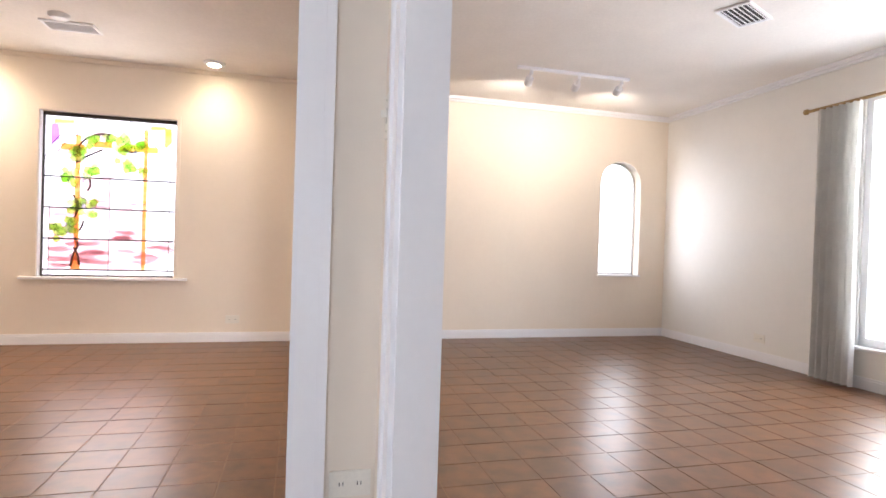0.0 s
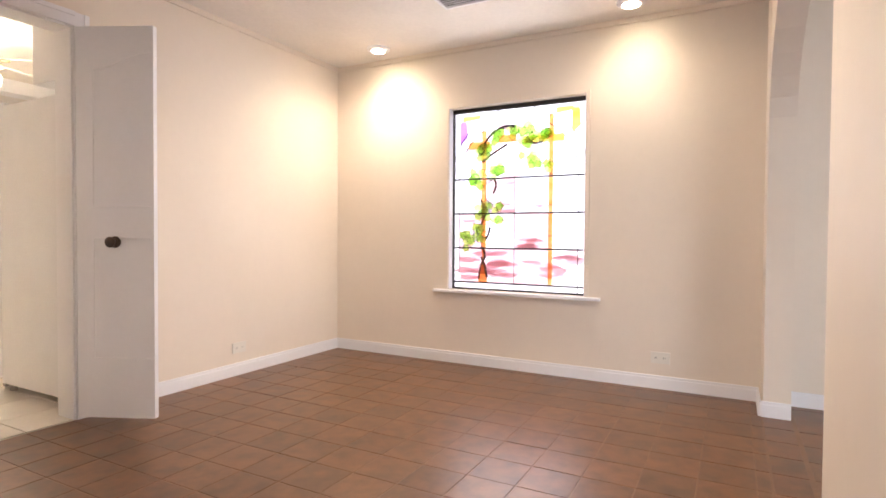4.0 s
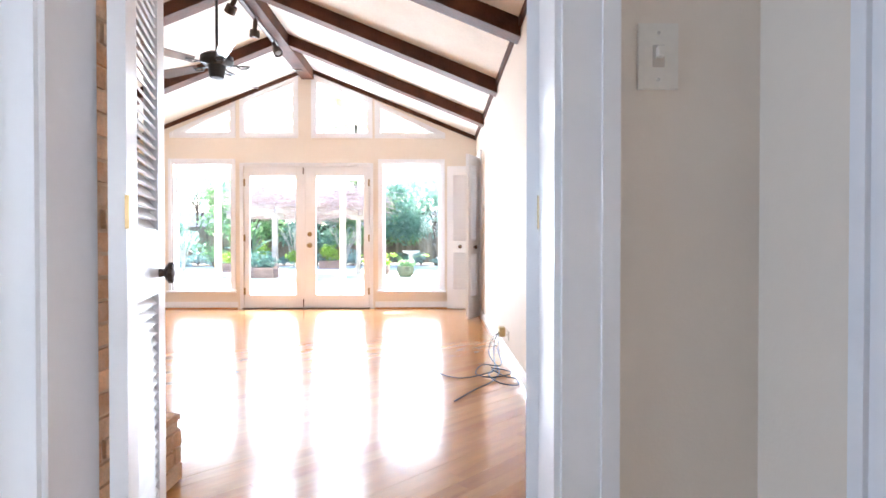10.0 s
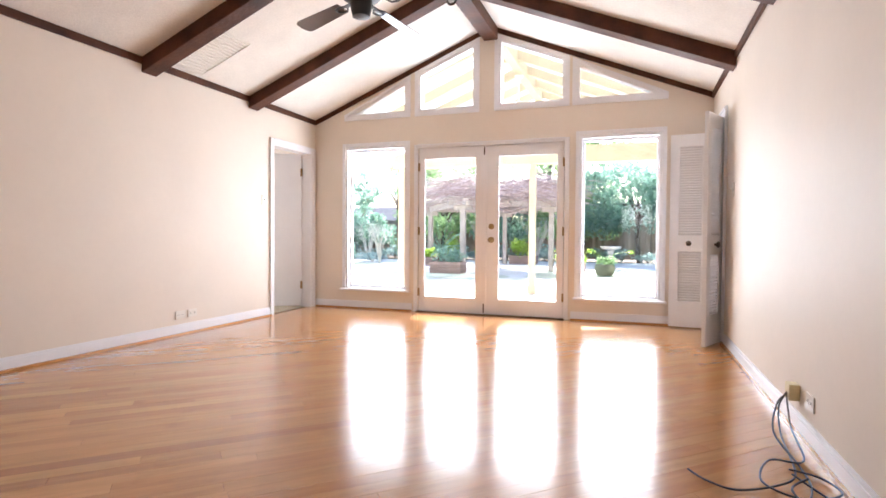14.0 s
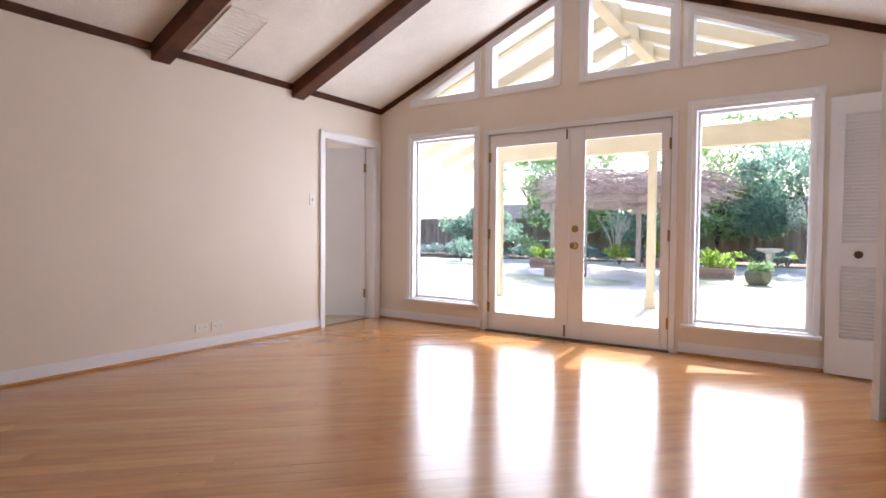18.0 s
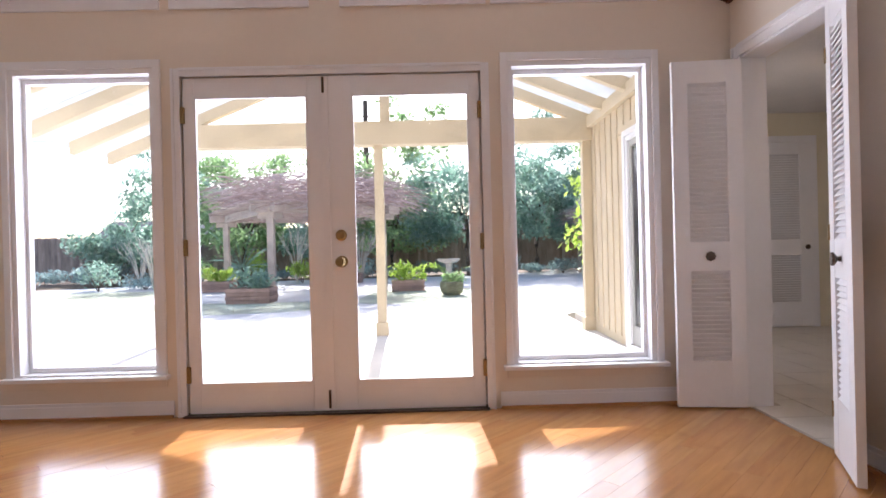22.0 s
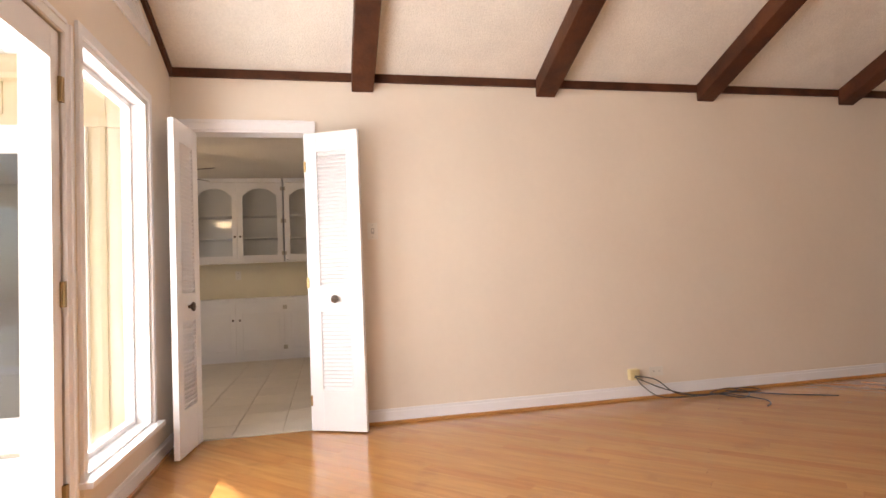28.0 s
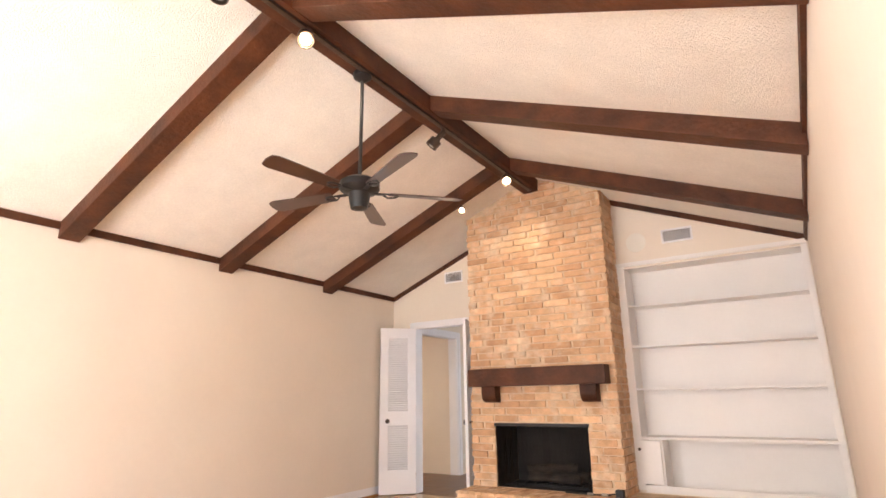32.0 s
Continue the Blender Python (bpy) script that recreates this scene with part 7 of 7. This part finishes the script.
# floor pieces
def plank_floor():
    """Oak strips at forty-five degrees, cut at the walls."""
    rng = random.Random(3)
    bw, c = 0.0826, math.sqrt(0.5)
    near, far = [], bmesh.new()
    meshes = {}
    x0, x1, y0, y1 = -DW + 0.001, -0.001, -DL + 0.001, -0.001
    floor = bpy.data.objects["floor"]
    k = 0
    v = c * (y0 - x1)
    while v < c * (y1 - x0):
        # along u = (x + y) / sqrt2, across v = (y - x) / sqrt2
        a, b = v + 0.0004, v + bw - 0.0004
        lo = max(min(c * 2 * x0 + q for q in (a, b)), min(c * 2 * y0 - q for q in (a, b)))
        hi = min(max(c * 2 * x1 + q for q in (a, b)), max(c * 2 * y1 - q for q in (a, b)))
        u = lo - rng.uniform(0, 1.2)
        while u < hi:
            n = u + rng.choice((0.62, 0.9, 1.2, 1.6, 1.9))
            p0, p1 = max(u, lo) + 0.0004, min(n, hi) - 0.0004
            u = n
            if p1 - p0 < 0.03:
                continue
            pts = [(p0, a), (p1, a), (p1, b), (p0, b)]
            pts = [Vector((c * (s - t), c * (s + t))) for s, t in pts]
            for axis, lim, sg in ((0, x0, 1), (0, x1, -1), (1, y0, 1), (1, y1, -1)):
                out = []
                for i, p in enumerate(pts):
                    q = pts[i - 1]
                    ip, iq = sg * (p[axis] - lim) >= 0, sg * (q[axis] - lim) >= 0
                    if ip != iq:
                        f = (lim - q[axis]) / (p[axis] - q[axis])
                        out.append(q + (p - q) * f)
                    if ip:
                        out.append(p)
                pts = out
                if len(pts) < 3:
                    break
            if len(pts) < 3:
                continue
            near.append(pts)
        v += bw
    near.sort(key=lambda ps: (sum(p[1] for p in ps) / len(ps) < -3.9, abs(sum(p[0] for p in ps) / len(ps) + 1.4)))
    for i, ps in enumerate(near):
        lift = rng.uniform(0, 0.0005)
        if i < 300:
            o = sum(ps, Vector((0, 0))) / len(ps)
            bm = bmesh.new()
            turn = [((p.x - o.x) * c + (p.y - o.y) * c, (p.y - o.y) * c - (p.x - o.x) * c) for p in ps]
            prism(bm, turn, -0.012, lift, "z")
            ob = new("plank", solid("plank", bm, OAK))
            ob.matrix_world = pose(o.x, o.y, 0, rng.uniform(-0.22, 0.22), 0, 45)
            ob.parent = floor
        else:
            prism(far, [((p.x + p.y) * c, (p.y - p.x) * c) for p in ps], -0.012, lift, "z")
    ob = new("plank_field", solid("plank_field", far, OAK_J))
    ob.matrix_world = pose(0, 0, 0, 0, 0, 45)
    ob.parent = floor
    tagged(ob, kind="stuff")


def tile_field(parent, name, regions, size, gap, mat, mat_far, near, thick=0.009, top=0.0, origin=(0, 0), limit=300, skew=0.0):
    rng = random.Random(5)
    cells = []
    for x0, x1, y0, y1 in regions:
        i0, j0 = math.floor((x0 - origin[0]) / size), math.floor((y0 - origin[1]) / size)
        i1, j1 = math.ceil((x1 - origin[0]) / size), math.ceil((y1 - origin[1]) / size)
        for i in range(i0, i1):
            for j in range(j0, j1):
                a, b = max(x0, origin[0] + i * size + gap / 2), min(x1, origin[0] + (i + 1) * size - gap / 2)
                c, d = max(y0, origin[1] + j * size + gap / 2), min(y1, origin[1] + (j + 1) * size - gap / 2)
                if b - a > 0.015 and d - c > 0.015:
                    cells.append((a, b, c, d))
    cells.sort(key=lambda r: abs((r[0] + r[1]) / 2 - near[0]) + abs((r[2] + r[3]) / 2 - near[1]))
    shared, far = {}, bmesh.new()
    floor = bpy.data.objects[parent]
    for n, (a, b, c, d) in enumerate(cells):
        lift, k = rng.uniform(-0.0006, 0.0006) + top, 0.0012
        w, l = b - a, d - c
        if n < limit:
            key = (round(w, 3), round(l, 3))
            if key not in shared:
                bm = bmesh.new()
                lo = [bm.verts.new(p) for p in ((-w / 2, -l / 2, -thick), (w / 2, -l / 2, -thick), (w / 2, l / 2, -thick), (-w / 2, l / 2, -thick))]
                md = [bm.verts.new((p.co.x, p.co.y, -0.0006)) for p in lo]
                hi = [bm.verts.new((p.co.x - math.copysign(k, p.co.x), p.co.y - math.copysign(k, p.co.y), 0)) for p in lo]
                for q in range(4):
                    r = (q + 1) % 4
                    bm.faces.new((lo[q], lo[r], md[r], md[q])), bm.faces.new((md[q], md[r], hi[r], hi[q]))
                bm.faces.new(hi)
                shared[key] = solid(name, bm, mat)
            ob = new(name, shared[key])
            ob.location = ((a + b) / 2, (c + d) / 2, lift)
            ob.rotation_euler = (rng.uniform(-0.0008, 0.0008), rng.uniform(-0.0008, 0.0008), 0)
            ob.parent = floor
        else:
            box(far, a, b, c, d, -thick + top, lift)
    if len(cells) > limit:
        ob = new(name + "_field", solid(name + "_field", far, mat_far))
        ob.parent = floor
        tagged(ob, kind="stuff")


plank_floor()
tile_field("floor_hall", "tile", [(T, 3.67, -8.42, -5.26), (-3.6, 0.0, -8.66, -6.94), (0.0, T, -8.42, -7.275), (HD[0] + 0.01, HD[1] - 0.01, -6.93, -6.84), (-3.6, 3.67, -12.33, -8.77), (0.15, 3.67, -8.77, -8.57), (-2.1, -0.3, -8.76, -8.67), (1.2, 3.38, -8.56, -8.43)], 0.2085, 0.005, TERRA, TERRA_J, (1.9, -7.0), origin=(0.06, -0.03))
tile_field("floor_kitchen", "tile", [(T + 0.05, 3.94, -5.24, 4.55), (0.02, T + 0.05, K2[0] + 0.012, K2[1] - 0.012)], 0.33, 0.006, KTILE, KTILE, (1.5, -2.5), thick=0.006, top=0.002, limit=150)


# bricks of the chimney and the hearth
def brick_face(parent, faces, limit, seed):
    """Courses of brick on plane faces: each face is origin, along, out, length, top function and holes."""
    rng = random.Random(seed)
    bl, bh, dp, mj = 0.275, 0.058, 0.014, 0.0125
    cells = []
    for o, al, out, length, z0, top, holes in faces:
        row, z = 0, z0
        while z < 4:
            u = -(bl + mj) * (0.5 if row % 2 else 0) + rng.uniform(-0.05, 0.05)
            while u < length:
                a, b = max(0, u), min(length, u + bl * rng.uniform(0.90, 1.03))
                u += bl + mj
                for h0, h1, zb, zt in holes:
                    if z + bh > zb and z < zt and b > h0 and a < h1:
                        if a < h0 - 0.03:
                            b = h0 - 0.002
                        elif b > h1 + 0.03:
                            a = h1 + 0.002
                        else:
                            a, b = 0, 0
                if b - a < 0.025:
                    continue
                zt = min(top(a), top(b), z + bh)
                if zt - z < 0.012:
                    continue
                cells.append((o, al, out, a, b, z, zt))
            z += bh + mj
            row += 1
            if z > max(top(0), top(length / 2), top(length)):
                break
    rng.shuffle(cells)
    cells.sort(key=lambda c: not (0.26 < c[5] < 2.6 and abs(c[2][1]) > 0.5) if limit else 0)
    far, shared = bmesh.new(), {}
    off = Vector(parent.location)
    for n, (o, al, out, a, b, z, zt) in enumerate(cells):
        o, al, out = Vector(o), Vector(al), Vector(out)
        c = o + al * (a + b) / 2 + Vector((0, 0, (z + zt) / 2)) + out * rng.uniform(-0.004, 0.003)
        w, h = round((b - a) / 2, 2), round((zt - z) / 2, 3)
        if n < limit:
            if (w, h) not in shared:
                bm = bmesh.new()
                box(bm, -w, w, -dp, dp, -h, h)
                for v in bm.verts:
                    v.co += Vector((rng.uniform(-0.003, 0.003), rng.uniform(-0.003, 0.003), rng.uniform(-0.002, 0.002)))
                shared[(w, h)] = solid("brick", bm, BRICK, 0.003)
            ob = new("brick", shared[(w, h)])
            ob.rotation_euler = (0, 0, math.atan2(al.y, al.x) + rng.uniform(-0.006, 0.006))
            ob.location = c - off
            ob.parent = parent
        else:
            m = Matrix.Translation(c - off) @ Matrix.Rotation(math.atan2(al.y, al.x) + rng.uniform(-0.006, 0.006), 4, "Z")
            box(far, -w, w, -dp, dp, -h, h, m)
    if len(cells) > limit:
        ob = new("brickwork", solid("brickwork", far, BRICK_J))
        ob.parent = parent
        tagged(ob, kind="stuff")


yf = CH[2] - 0.012
brick_face(chimney, [
    ((CH[0], yf, 0), (1, 0, 0), (0, 1, 0), CH[1] - CH[0], 0.262, lambda u: roof(CH[0] + u) - 0.004, [(FO[0] - CH[0], FO[1] - CH[0], 0.0, FO[3])]),
    ((CH[0] + 0.012, yf - 0.01, 0), (0, -1, 0), (-1, 0, 0), 0.385, 0.262, lambda u: roof(CH[0]) - 0.004, []),
    ((CH[1] - 0.012, -DL + 0.01, 0), (0, 1, 0), (1, 0, 0), DL - 6.13, 0.005, lambda u: roof(CH[1]) - 0.004, []),
], 300, 2)
yh = -5.732
brick_face(hearth, [
    ((-DW + 0.01, yh, 0), (1, 0, 0), (0, 1, 0), DW - 1.625, 0.008, lambda u: 0.205, []),
    ((-1.622, -6.78, 0), (0, 1, 0), (1, 0, 0), 1.05, 0.008, lambda u: 0.205, []),
], 120, 3)
# the top course: bricks laid on edge across the hearth
rng = random.Random(9)
bm = boxes((-0.0995, 0.0995, -0.032, 0.032, -0.012, 0.012))
for v in bm.verts:
    v.co += Vector((rng.uniform(-0.003, 0.003), rng.uniform(-0.003, 0.003), rng.uniform(-0.002, 0.002)))
cap = solid("brick", bm, BRICK, 0.004)
off = Vector(hearth.location)
k = 0
x = -1.65
while x > -4.82:
    for j, y in enumerate((-5.82, -6.03)):
        b = new("brick", cap)
        b.location = Vector((x, y, 0.256 + rng.uniform(-0.002, 0.003))) - off
        b.rotation_euler = (0, 0, math.pi / 2 + rng.uniform(-0.01, 0.01))
        b.parent = hearth
    x -= 0.0715
bm = boxes((-0.10, 0.10, -0.03, 0.013, -0.029, 0.029))
for v in bm.verts:
    v.co += Vector((rng.uniform(-0.003, 0.003), rng.uniform(-0.003, 0.003), rng.uniform(-0.002, 0.002)))
edge = solid("brick", bm, BRICK, 0.004)
x = -1.73
while x > -4.8:
    b = new("brick", edge)
    b.location = Vector((x, yh - 0.012, 0.239)) - off
    b.parent = hearth
    x -= 0.2105
